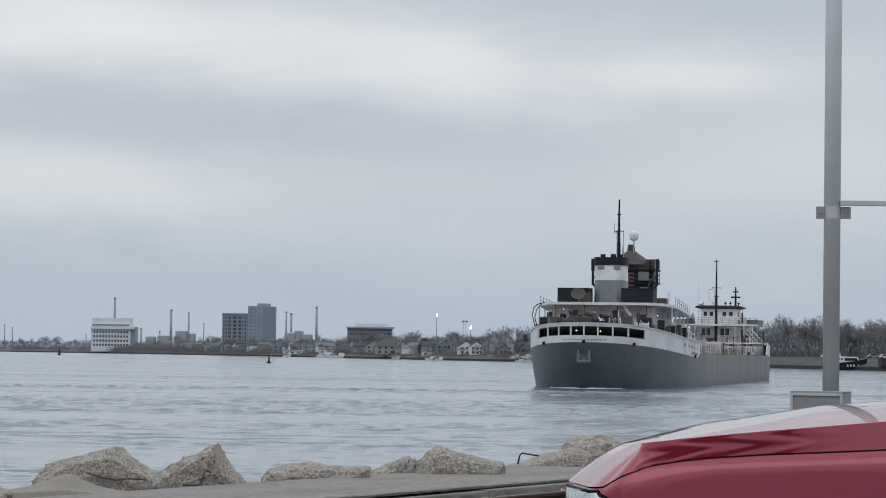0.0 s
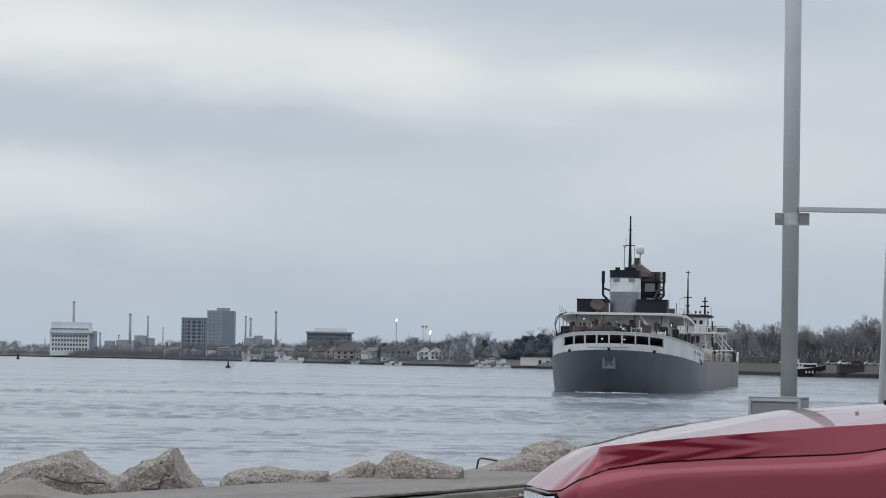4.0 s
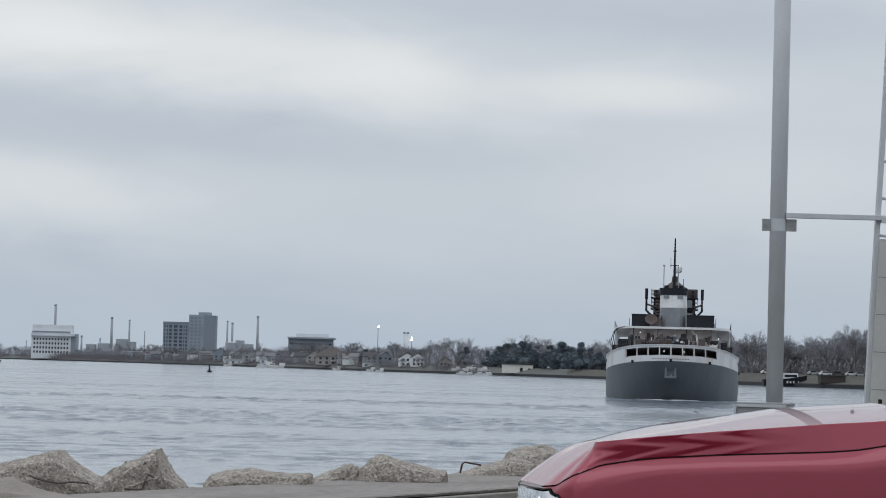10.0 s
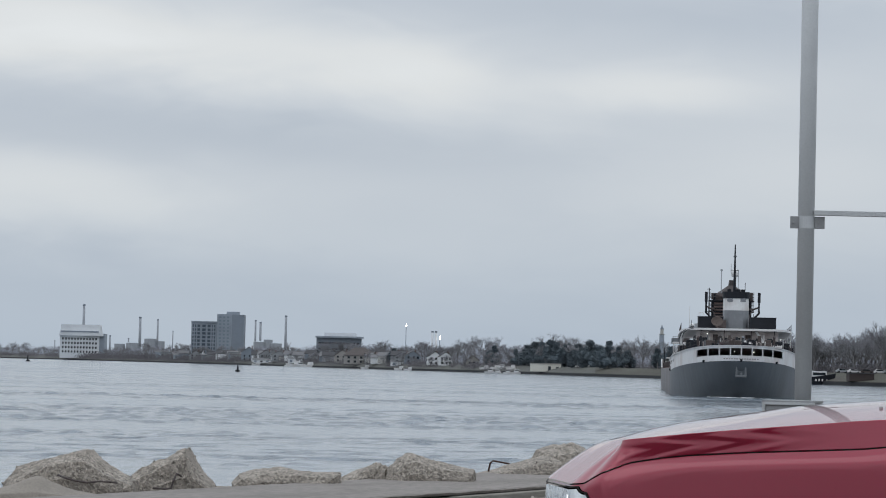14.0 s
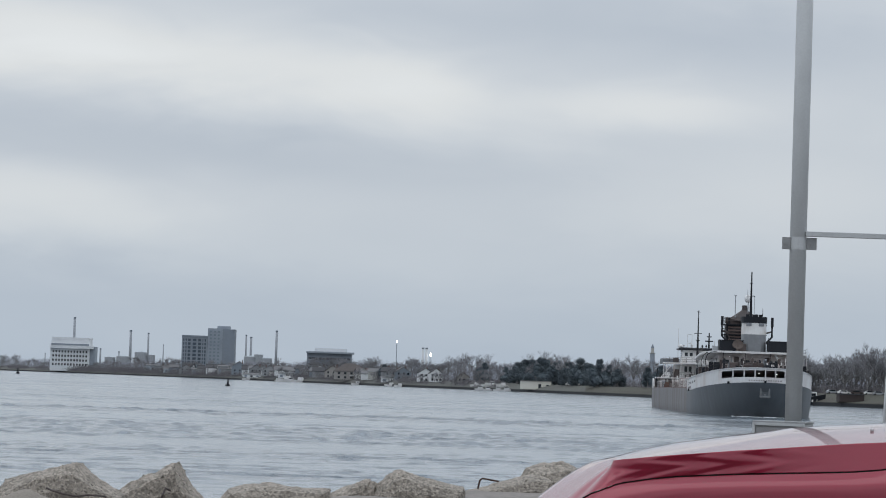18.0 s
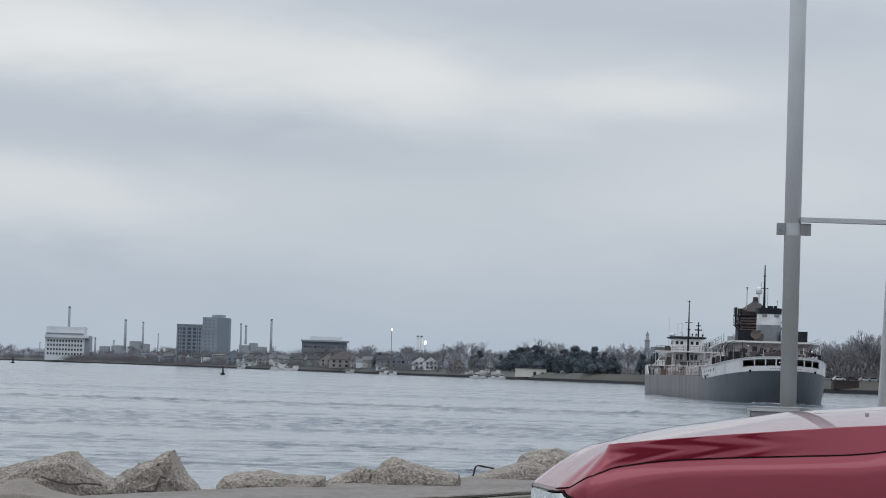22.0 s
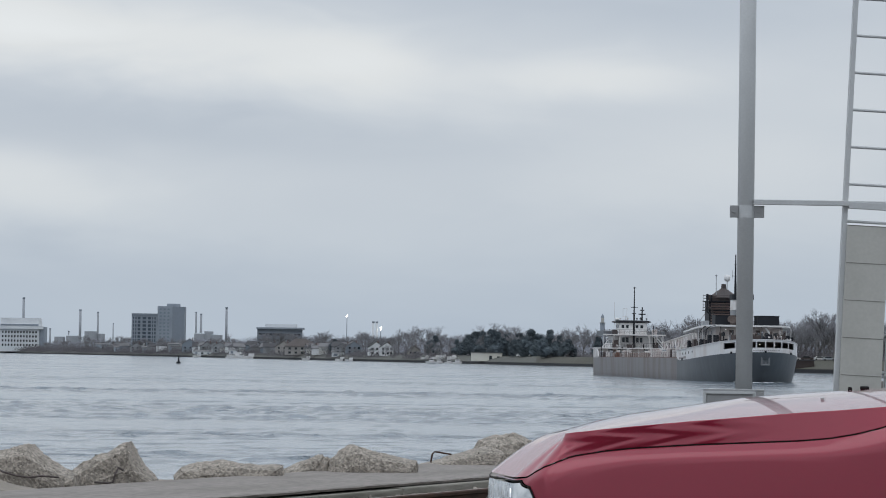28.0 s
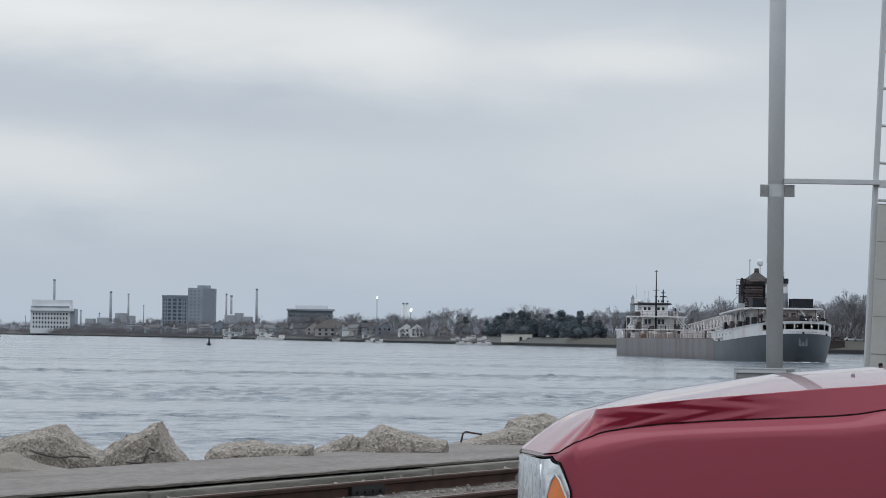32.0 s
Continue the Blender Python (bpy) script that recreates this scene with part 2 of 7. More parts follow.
STEEL = mat("painted_steel", (0.29, 0.295, 0.30), 0.5, 0.2, vary=0.1, grain=80, stain=5, bump=0.05)
RAILS = mat("rusty_rail", (0.056, 0.031, 0.023), 0.85, 0.0, vary=0.35, grain=60, stain=4, bump=0.2, dirt=(0.022, 0.017, 0.015), dirt_much=0.7, shine=0.2)
RAILTOP = mat("worn_rail_head", (0.125, 0.078, 0.06), 0.5, 0.25, vary=0.2, grain=60, stain=3, bump=0.1)
GRAVEL = mat("ballast_gravel", (0.120, 0.104, 0.089), 0.95, vary=0.45, grain=28, stain=2.0, bump=1.0, dirt=(0.08, 0.07, 0.06), dirt_much=0.7, speck=0.7, speck_size=30)
STONE = mat("ballast_stone", (0.27, 0.243, 0.212), 0.9, vary=0.3, grain=60, stain=9, bump=0.3, by_object=0.4)
ASPHALT = mat("asphalt", (0.06, 0.058, 0.055), 0.9, vary=0.3, grain=60, stain=0.8, bump=0.4)
EARTH = mat("bank_earth", (0.083, 0.085, 0.078), 0.95, vary=0.35, grain=0.8, stain=0.06, bump=0.3, dirt=(0.07, 0.074, 0.06), dirt_much=0.8)
GRASS = mat("winter_grass", (0.055, 0.054, 0.041), 0.95, vary=0.35, grain=0.7, stain=0.04, bump=0.3, dirt=(0.05, 0.043, 0.036), dirt_much=0.8)
WALLSTONE = mat("dark_seawall", (0.020, 0.021, 0.024), 0.85, vary=0.3, grain=1.2, stain=0.2, bump=0.2)
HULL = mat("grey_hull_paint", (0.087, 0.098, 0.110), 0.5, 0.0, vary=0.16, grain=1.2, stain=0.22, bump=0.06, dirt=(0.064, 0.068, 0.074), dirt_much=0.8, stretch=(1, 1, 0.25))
# side plating: rust, plus the brighter light on it put into a paler grey
RUSTY = mat("weathered_lit_side_paint", (0.190, 0.184, 0.187), 0.6, 0.0, vary=0.07, grain=0.9, stain=0.16, bump=0.04, dirt=(0.130, 0.102, 0.095), dirt_much=0.95, stretch=(1, 1.6, 0.35))
WORN = mat("weathered_white_paint", (0.54, 0.53, 0.53), 0.55, vary=0.15, grain=2.5, stain=0.6, bump=0.04, dirt=(0.28, 0.215, 0.19), dirt_much=0.8)
BANDWHITE = mat("streaked_bulwark_paint", (0.60, 0.60, 0.605), 0.5, vary=0.12, grain=2.5, stain=0.35, bump=0.04, dirt=(0.43, 0.36, 0.33), dirt_much=0.7, stretch=(1, 1, 0.4))
WHITE = mat("ship_white_paint", (0.64, 0.64, 0.64), 0.5, vary=0.08, grain=3, stain=0.5, bump=0.04, dirt=(0.46, 0.41, 0.38), dirt_much=0.6)
BEIGE = mat("ship_house_paint", (0.47, 0.43, 0.42), 0.55, vary=0.12, grain=3, stain=0.6, bump=0.04, dirt=(0.25, 0.19, 0.16), dirt_much=0.7)
SHIPGREY = mat("ship_grey_paint", (0.30, 0.32, 0.34), 0.5, vary=0.08, grain=3, stain=0.7, bump=0.04)
BLACK = mat("ship_black_paint", (0.014, 0.016, 0.021), 0.6, vary=0.2, grain=4, stain=0.8, bump=0.05, shine=0.2)
BROWN = mat("rusty_brown_steel", (0.066, 0.050, 0.046), 0.7, vary=0.25, grain=4, stain=0.8, bump=0.08)
DARKSTEEL = mat("dark_rusted_steel", (0.05, 0.042, 0.042), 0.7, vary=0.3, grain=3, stain=0.7, bump=0.08, dirt=(0.085, 0.05, 0.042))
DECK = mat("ship_deck_paint", (0.14, 0.075, 0.055), 0.8, vary=0.2, grain=3, stain=0.4, bump=0.05)
WINDOW = glass_like("dark_window_glass", (0.02, 0.024, 0.028))
LETTERS = mat("faded_lettering", (0.26, 0.24, 0.24), 0.7, vary=0.2, grain=4, stain=1, bump=0)
FOAM = mat("wake_foam", (0.72, 0.75, 0.77), 0.6, vary=0.1, grain=3, stain=1, bump=0.3)
RED = mat("maroon_car_paint", (0.235, 0.009, 0.030), 0.40, 0.3, vary=0.05, grain=400, stain=8, bump=0.0, dirt=(0.22, 0.0085, 0.028), dirt_much=0.3, coat=1.0, shine=0.12)
RUBBER = mat("black_rubber", (0.02, 0.02, 0.02), 0.8, vary=0.2, grain=60, stain=8, bump=0.1)
GAP = mat("shadow_gap_rubber", (0.008, 0.008, 0.008), 0.9, vary=0.1, bump=0)
CHROME = mat("bright_chrome", (0.75, 0.75, 0.76), 0.12, 1.0, vary=0.04, bump=0)
REFLECTOR = mat("headlamp_reflector", (0.80, 0.83, 0.85), 0.18, 0.35, vary=0.2, grain=55, stain=26, bump=0.3, dirt=(0.30, 0.34, 0.38), dirt_much=0.9, coat=0.5)
AMBER = mat("amber_lens", (0.75, 0.20, 0.03), 0.25, vary=0.1, grain=90, stain=12, bump=0.1, coat=0.6)
GLASS = glass_like("car_glass", (0.03, 0.035, 0.04))
# far haze is put into bark and twigs as a paler grey
BARK = mat("winter_bark", (0.16, 0.155, 0.155), 0.95, vary=0.3, grain=2, stain=0.3, bump=0.1, by_object=0.25)
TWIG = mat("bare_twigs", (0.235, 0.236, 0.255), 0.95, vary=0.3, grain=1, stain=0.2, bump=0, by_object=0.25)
SCRUB = mat("brown_scrub_twigs", (0.150, 0.144, 0.156), 0.95, vary=0.35, grain=0.6, stain=0.03, bump=0, dirt=(0.105, 0.095, 0.10), dirt_much=0.9)
# needle colour is paled and blued: it holds the haze of the distance
NEEDLE = mat("evergreen_needles", (0.070, 0.090, 0.105), 0.9, vary=0.3, grain=1, stain=0.25, bump=0, dirt=(0.085, 0.10, 0.10), by_object=0.25)

# ---- mesh helpers ----
def part(name, bm, material, parent=None, label="", place=None, smooth=False):
    """Links a bmesh as one mesh object, under a thing or a part."""
    bmesh.ops.recalc_face_normals(bm, faces=bm.faces[:])
    data = bpy.data.meshes.new(name)
    bm.to_mesh(data)
    bm.free()
    data.materials.append(material)
    if smooth:
        for p in data.polygons:
            p.use_smooth = True
    ob = new(name, data)
    if parent:
        ob.parent = parent
    if place is not None:
        ob.matrix_basis = place
    if label:
        ob["label"] = label
    return ob


def share(ob, place, parent=None, material=None):
    """Another object on the same mesh."""
    o = new(ob.name, ob.data)
    o.parent = parent or ob.parent
    o.matrix_basis = place
    return o


def empty(name, place, label, category, group="", kind=""):
    e = new(name)
    e.matrix_basis = place
    return tagged(e, label, category, group, kind)


def box(bm, x, y, z, sx, sy, sz, turn=None, bevel=0.0, taper=1.0):
    """A block about its centre; taper narrows its top."""
    vs = []
    for k in (-0.5, 0.5):
        s = 1.0 if k < 0 else taper
        for i, j in ((-0.5, -0.5), (0.5, -0.5), (0.5, 0.5), (-0.5, 0.5)):
            p = Vector((i * sx * s, j * sy * s, k * sz))
            if turn is not None:
                p = turn @ p
            vs.append(bm.verts.new(p + Vector((x, y, z))))
    fs = [bm.faces.new([vs[i] for i in f]) for f in ((3, 2, 1, 0), (4, 5, 6, 7), (0, 1, 5, 4), (1, 2, 6, 5), (2, 3, 7, 6), (3, 0, 4, 7))]
    if bevel:
        edges = list({e for f in fs for e in f.edges})
        bmesh.ops.bevel(bm, geom=edges, offset=bevel, segments=2, affect="EDGES", profile=0.6)
    return bm


def rod(bm, a, b, r, r2=None, n=8, caps=True):
    """A round bar from a to b."""
    a, b = Vector(a), Vector(b)
    r2 = r if r2 is None else r2
    z = (b - a).normalized()
    x = z.orthogonal().normalized()
    y = z.cross(x)
    rings = [[bm.verts.new(p + (x * math.cos(t) + y * math.sin(t)) * q) for t in [2 * math.pi * i / n for i in range(n)]] for p, q in ((a, r), (b, r2))]
    for i in range(n):
        bm.faces.new((rings[0][i], rings[0][(i + 1) % n], rings[1][(i + 1) % n], rings[1][i]))
    if caps:
        bm.faces.new(rings[0][::-1])
        bm.faces.new(rings[1])
    return bm


def path_rod(bm, points, r, n=8):
    return sweep(bm, points, r, n)


def sweep(bm, points, r, n=6):
    """One unbroken round bar along points."""
    points = [Vector(p) for p in points]
    rings = []
    for i, p in enumerate(points):
        t = (points[min(i + 1, len(points) - 1)] - points[max(i - 1, 0)]).normalized()
        x = t.cross(Vector((0, 0, 1)))
        x = x.normalized() if x.length > 0.05 else Vector((1, 0, 0))
        y = t.cross(x)
        rings.append([p + (x * math.cos(a) + y * math.sin(a)) * r for a in [2 * math.pi * k / n for k in range(n)]])
    loft(bm, rings)
    return bm


def loft(bm, rings, closed=True, caps=True):
    """Skins rows of points."""
    vs = [[bm.verts.new(p) for p in ring] for ring in rings]
    for a, b in zip(vs, vs[1:]):
        n = len(a)
        for i in range(n if closed else n - 1):
            j = (i + 1) % n
            bm.faces.new((a[i], a[j], b[j], b[i]))
    if caps and closed:
        bm.faces.new(vs[0][::-1])
        bm.faces.new(vs[-1])
    return vs


def prism(bm, outline, axis, lo, hi):
    """Pushes a flat outline (pairs) along an axis."""
    def put(p, q):
        return {"x": (q, p[0], p[1]), "y": (p[0], q, p[1]), "z": (p[0], p[1], q)}[axis]
    return loft(bm, [[put(p, lo) for p in outline], [put(p, hi) for p in outline]])


def nb():
    return bmesh.new()


def lerp_table(table, x):
    if x <= table[0][0]:
        return table[0][1]
    for (a, p), (b, q) in zip(table, table[1:]):
        if x <= b:
            t = (x - a) / (b - a)
            return p + (q - p) * t
    return table[-1][1]

# ---- ground, quay and water ----
WATER = -2.1
QUAY = pose(0, 0, 0, 0, 0, 64.05)   # local x runs along the track, local y towards the river


def quay(s, w, z):
    return QUAY @ Vector((s, w, z))


def wave_height(x, y):
    """Wind waves: many short wave trains, stronger in some patches than in others."""
    rng = np.random.default_rng(4)
    h, patch = np.zeros_like(x), np.zeros_like(x)
    for k in range(9):
        a, size = rng.normal(0.1, 0.25), rng.uniform(16, 110)
        patch += np.sin((x * np.sin(a) * 0.5 + y * np.cos(a)) * 2 * np.pi / size + rng.uniform(0, 6.28))
    patch = 0.25 + 0.20 * np.tanh(patch * 0.7)
    # a ruffled tide line with choppier water before it and smoother water beyond
    line = 286 + 6 * np.sin(x / 37.0) + 3 * np.sin(x / 11.0 + 1)
    patch *= 1 + 3.2 * np.exp(-((y - line) / 6.0) ** 2) + 0.35 / (1 + np.exp((y - line) / 5.0)) - 0.25 / (1 + np.exp((line - y) / 5.0))
    for k in range(44):
        a, size = rng.normal(0.1, 0.42), 0.75 * 5.0 ** rng.random()
        p = (x * np.sin(a) + y * np.cos(a)) * 2 * np.pi / size + rng.uniform(0, 6.28)
        h += 0.0068 * size ** 0.8 * (np.sin(p) + 0.3 * np.sin(2 * p + 1.2))
    # groups of larger wavelets: only the highest of them stand out of the chop
    g = np.zeros_like(x)
    for k in range(26):
        a, size = rng.normal(0.05, 0.50), 1.2 * 3.4 ** rng.random()
        g += np.sin((x * np.sin(a) + y * np.cos(a)) * 2 * np.pi / size + rng.uniform(0, 6.28))
    g /= 13 ** 0.5
    calm = 0.35 + 0.65 / (1 + np.exp((y - line - 14) / 12.0))
    return h * patch + 0.060 * np.maximum(0, g - 0.95) * np.clip(patch * 2.4, 0.25, 2.4) * calm


ys = [70.0]
while ys[-1] < 950:
    ys.append(ys[-1] * 1.0034)
us = np.linspace(-0.21, 0.24, 470)
gy, gu = np.meshgrid(np.array(ys), us, indexing="ij")
gx = gu * gy
edge = np.clip((950 - gy) / 350, 0, 1) * np.clip((gy - 70) / 10, 0, 1) * np.clip((gu + 0.21) / 0.01, 0, 1) * np.clip((0.24 - gu) / 0.01, 0, 1)
verts = np.stack([gx, gy, wave_height(gx, gy) * edge], -1).reshape(-1, 3)
n, m = gy.shape
idx = np.arange(n * m).reshape(n, m)
quads = np.stack([idx[:-1, :-1], idx[:-1, 1:], idx[1:, 1:], idx[1:, :-1]], -1).reshape(-1, 4)
# the still water round the waves
k = len(verts)
y0, y1 = ys[0], ys[-1]
rim_at = [(-4500, -600), (4500, -600), (4500, 5000), (-4500, 5000), (-0.21 * y0, y0), (0.24 * y0, y0), (0.24 * y1, y1), (-0.21 * y1, y1)]
verts = np.concatenate([verts, [(x, y, 0) for x, y in rim_at]])
around = [(0, 1, 5, 4), (1, 2, 6, 5), (2, 3, 7, 6), (3, 0, 4, 7)]
data = bpy.data.meshes.new("water")
data.from_pydata(verts.tolist(), [], quads.tolist() + [[k + q for q in f] for f in around])
for p in data.polygons:
    p.use_smooth = True
data.materials.append(water_mat())
water = new("water", data)
water.matrix_basis = pose(0, 0, WATER)
tagged(water, "grey rippled river water reflecting an overcast sky", "river", kind="structure")

bm = nb()
vs = [bm.verts.new(p) for p in ((-300, -400, 0), (300, -400, 0), (300, 8.2, 0), (-300, 8.2, 0))]
bm.faces.new(vs)
ground = part("ground", bm, ASPHALT, place=QUAY)
tagged(ground, "dark worn asphalt parking ground beside the track", "ground", kind="structure")

bm = nb()
rows = []
for w, z in ((8.0, -0.3), (8.2, 0.012), (9.1, 0.02), (9.9, 0.035), (10.6, 0.03), (11.4, 0.03), (12.3, 0.02), (12.4, -0.3)):
    rows.append([(s, w + 0.06 * noise.noise((s, w, 3)), z + 0.025 * noise.noise((s * 1.7, w * 2, 0))) for s in [i * 0.4 - 60 for i in range(500)]])
loft(bm, rows, closed=False)
ballast = part("ballast_bed", bm, GRAVEL, place=QUAY, smooth=True)
tagged(ballast, "dirty brown gravel bed between the rails", "gravel", kind="structure")

# riprap slope below the slab, into the water
bm = nb()
rows = []
for w, z in ((13.9, -0.02), (14.6, 0.02), (15.4, -0.15), (16.2, -0.7), (17.2, -1.5), (18.6, -2.5)):
    rows.append([(s, w + 0.2 * noise.noise((s, w, 9)), z + 0.09 * noise.noise((s * 1.3, w * 2, 5))) for s in [i * 0.5 - 80 for i in range(480)]])
loft(bm, rows, closed=False)
bank = part("rubble_bank", bm, CONCRETE, place=QUAY)
tagged(bank, "sandy grey rubble bank sloping into the river", "bank", kind="structure")

# concrete slabs and the kerb under their edge, in lengths
slab_walk = empty("pavement", QUAY, "grey weathered concrete quay slabs along the river", "quay", kind="structure")
joints = [20.6 - 5.4 * k + 0.0 for k in range(9, -12, -1)]
bm = nb()
rings = []
for k in range(61):
    x = -2.6925 + 5.385 * k / 60
    bite = 0.035 * max(0.0, noise.noise((x * 5.0, 3.0, 1.0))) + 0.05 * max(0.0, noise.noise((x * 1.7, 8.0, 1.0)) - 0.25)
    sag = 0.010 * noise.noise((x * 3.0, 1.0, 6.0))
    rings.append([(x, -0.965 + bite, -0.012), (x, -0.975 + bite * 0.6, 0.010 + sag), (x, -0.955 + bite, 0.021), (x, -0.3, 0.025 + 0.004 * noise.noise((x, 0, 2))), (x, 0.4, 0.025 + 0.004 * noise.noise((x, 4, 2))), (x, 0.96, 0.022), (x, 0.975, -0.012)])
loft(bm, rings)
first = part("slab", bm, SLAB, slab_walk, place=pose(joints[0] + 2.7, 13.17, 0.125))
bm = nb()
box(bm, 0, 0, 0, 5.37, 0.5, 0.3, bevel=0.015)
for v in bm.verts:
    v.co.z += 0.012 * noise.noise(v.co * 2)
first_kerb = part("kerb", bm, KERB, slab_walk, "mossy green-grey concrete kerb", place=pose(joints[0] + 2.7, 12.37, -0.058))
for j in joints[1:]:
    share(first, pose(j + 2.7, 13.17 + random.uniform(-0.012, 0.012), 0.125 + random.uniform(-0.006, 0.006), 0, 0, random.uniform(-0.12, 0.12)))
    share(first_kerb, pose(j + 2.7, 12.37 + random.uniform(-0.015, 0.015), -0.058 + random.uniform(-0.008, 0.008)))

# railway track
track = empty("railway_track", QUAY, "rusty railway track set in gravel along the quay", "railway track", kind="structure")
PROFILE = [(-0.07, 0.0), (0.07, 0.0), (0.07, 0.012), (0.02, 0.03), (0.012, 0.045), (0.012, 0.105), (0.034, 0.118), (0.036, 0.143),
           (0.026, 0.15), (-0.026, 0.15), (-0.036, 0.143), (-0.034, 0.118), (-0.012, 0.105), (-0.012, 0.045), (-0.02, 0.03), (-0.07, 0.012)]
for w in (9.5, 11.0):
    bm = nb()
    prism(bm, PROFILE, "x", -70, 120)
    rail = part("rail", bm, RAILS, track, "rusty brown steel rail", place=pose(0, w, 0.0))
    bm = nb()
    box(bm, 25, 0, 0.1505, 190, 0.045, 0.005)
    part("rail_head", bm, RAILTOP, rail, "worn dull rail head")
bm = nb()
prism(bm, [(-0.028, 0.02), (-0.013, 0.035), (-0.011, 0.11), (-0.028, 0.118), (-0.034, 0.07)], "x", -0.31, 0.31)
for k in range(4):
    rod(bm, (-0.22 + 0.147 * k, -0.05, 0.07), (-0.22 + 0.147 * k, -0.02, 0.07), 0.018, n=6)
bar = part("joint_bar", bm, GAP, track, "black greasy bolted joint bar", place=pose(22.22, 10.985, 0.0))
share(bar, pose(20.28, 9.485, 0.0))
share(bar, pose(11.2, 9.485, 0.0))
share(bar, pose(33.4, 10.985, 0.0))
bm = nb()
box(bm, 0, 0, 0, 0.22, 2.5, 0.15, bevel=0.012)
tie = part("sleeper", bm, BROWN, track, "dark oily timber sleeper", place=pose(-5, 10.25, -0.04))
for k in range(1, 80):
    share(tie, pose(-5 + 0.56 * k + random.uniform(-0.03, 0.03), 10.25 + random.uniform(-0.05, 0.05), -0.045 + random.uniform(-0.01, 0.012), 0, 0, random.uniform(-1.5, 1.5)))

# boulders of broken concrete
def rubble(width, depth, height, peak, left, right, seed, chip=0.03, cuts=6):
    """A broken block: a sloping outline, pushed into depth, then chipped."""
    rnd = random.Random(seed)
    bm = nb()
    px = (peak - 0.5) * width
    outline = [(-width / 2, -0.25), (-width / 2 * 0.98, left * height * 0.5), (-width / 2 + 0.22 * (px + width / 2), left * height + 0.2 * (1 - left) * height),
               (px - 0.10 * width, height * (0.96 - 0.08 * rnd.random())), (px + 0.03 * width, height), (px + 0.35 * (width / 2 - px), height * (0.55 + 0.45 * right)),
               (width / 2 * 0.96, right * height), (width / 2, -0.25)]
    rings = []
    for f, k, lift in ((-0.5, 0.72, 0.45), (-0.42, 0.9, 0.78), (-0.15, 1.0, 0.97), (0.2, 0.97, 1.0), (0.45, 0.8, 0.85), (0.5, 0.7, 0.5)):
        sway = rnd.uniform(-0.06, 0.06) * width
        rings.append([(x * k + sway, f * depth, (z * lift if z > 0 else z)) for x, z in outline])
    loft(bm, rings)
    bmesh.ops.triangulate(bm, faces=bm.faces[:])
    bmesh.ops.subdivide_edges(bm, edges=bm.edges[:], cuts=cuts, use_grid_fill=True)
    for v in bm.verts:
        p = v.co * (1.6 / max(width, 0.3)) + Vector((seed * 3.1, 0, 0))
        big = noise.noise(p * 2.2)
        q = v.co * 9 + Vector((0, seed, 0))
        v.co += v.co.normalized() * (big * chip * 1.3 + noise.noise(q) * chip * 0.6 + abs(noise.noise(v.co * 17)) * chip * 0.6 + noise.noise(v.co * 34) * chip * 0.3)
    return bm


def aggregate(mesh, seed, count):
    """Pebbles that stand out of a broken face, lighter and darker than the cement, thicker in some patches."""
    rnd = random.Random(seed + 50)
    spots = [v for v in mesh.vertices if v.normal.y < 0.25 and v.co.z > 0.03 and noise.noise(v.co * 4 + Vector((seed, 0, 0))) > -0.12]
    bm = nb()
    for v in rnd.sample(spots, min(count, len(spots))):
        r = rnd.choice((0.009, 0.011, 0.013, 0.016, 0.020))
        turn = Euler((rnd.uniform(0, 6), rnd.uniform(0, 6), rnd.uniform(0, 6))).to_matrix()
        seat = v.co - v.normal * r * 0.42
        tips = [bm.verts.new(seat + turn @ Vector(d) * r * rnd.uniform(0.7, 1.25))
                for d in ((1.3, 0, 0), (0, 1, 0), (-1.2, 0, 0), (0, -1, 0), (0, 0, 0.8), (0, 0, -0.8))]
        for k in range(4):
            bm.faces.new((tips[k], tips[(k + 1) % 4], tips[4]))
            bm.faces.new((tips[(k + 1) % 4], tips[k], tips[5]))
    return bm


ROCKS = [
    # x, y, base, width, depth, height, peak, left, right, seed, turn
    (-3.18, 27.9, 0.06, 1.28, 0.75, 0.43, 0.58, 0.50, 0.36, 1, -6), (-2.30, 28.5, 0.06, 0.96, 0.70, 0.46, 0.62, 0.30, 0.06, 2, 8),
    (-1.28, 30.2, 0.05, 1.16, 0.60, 0.215, 0.32, 0.62, 0.92, 3, 4), (-0.52, 31.7, 0.05, 0.62, 0.55, 0.26, 0.82, 0.15, 0.85, 4, -4),
    (0.16, 31.5, 0.05, 0.98, 0.70, 0.36, 0.26, 0.60, 0.62, 5, 10), (1.15, 34.2, 0.02, 1.30, 0.8, 0.33, 0.84, 0.06, 0.9, 6, 0),
    (1.85, 34.9, 0.05, 0.85, 0.7, 0.43, 0.55, 0.8, 0.8, 7, 5), (2.75, 36.3, 0.0, 1.1, 0.8, 0.35, 0.45, 0.4, 0.5, 8, -8), (-4.35, 26.9, 0.02, 1.0, 0.7, 0.22, 0.45, 0.3, 0.4, 9, 12),
    (-5.3, 25.6, 0.0, 1.2, 0.8, 0.40, 0.55, 0.35, 0.3, 10, -9), (3.9, 38.4, 0.0, 1.2, 0.9, 0.40, 0.5, 0.5, 0.4, 11, 3), (-0.1, 32.6, -0.35, 1.6, 0.9, 0.40, 0.5, 0.4, 0.5, 12, 3),
    (-1.9, 29.6, -0.25, 1.1, 0.8, 0.36, 0.5, 0.5, 0.5, 13, 9),
]
rocks = []
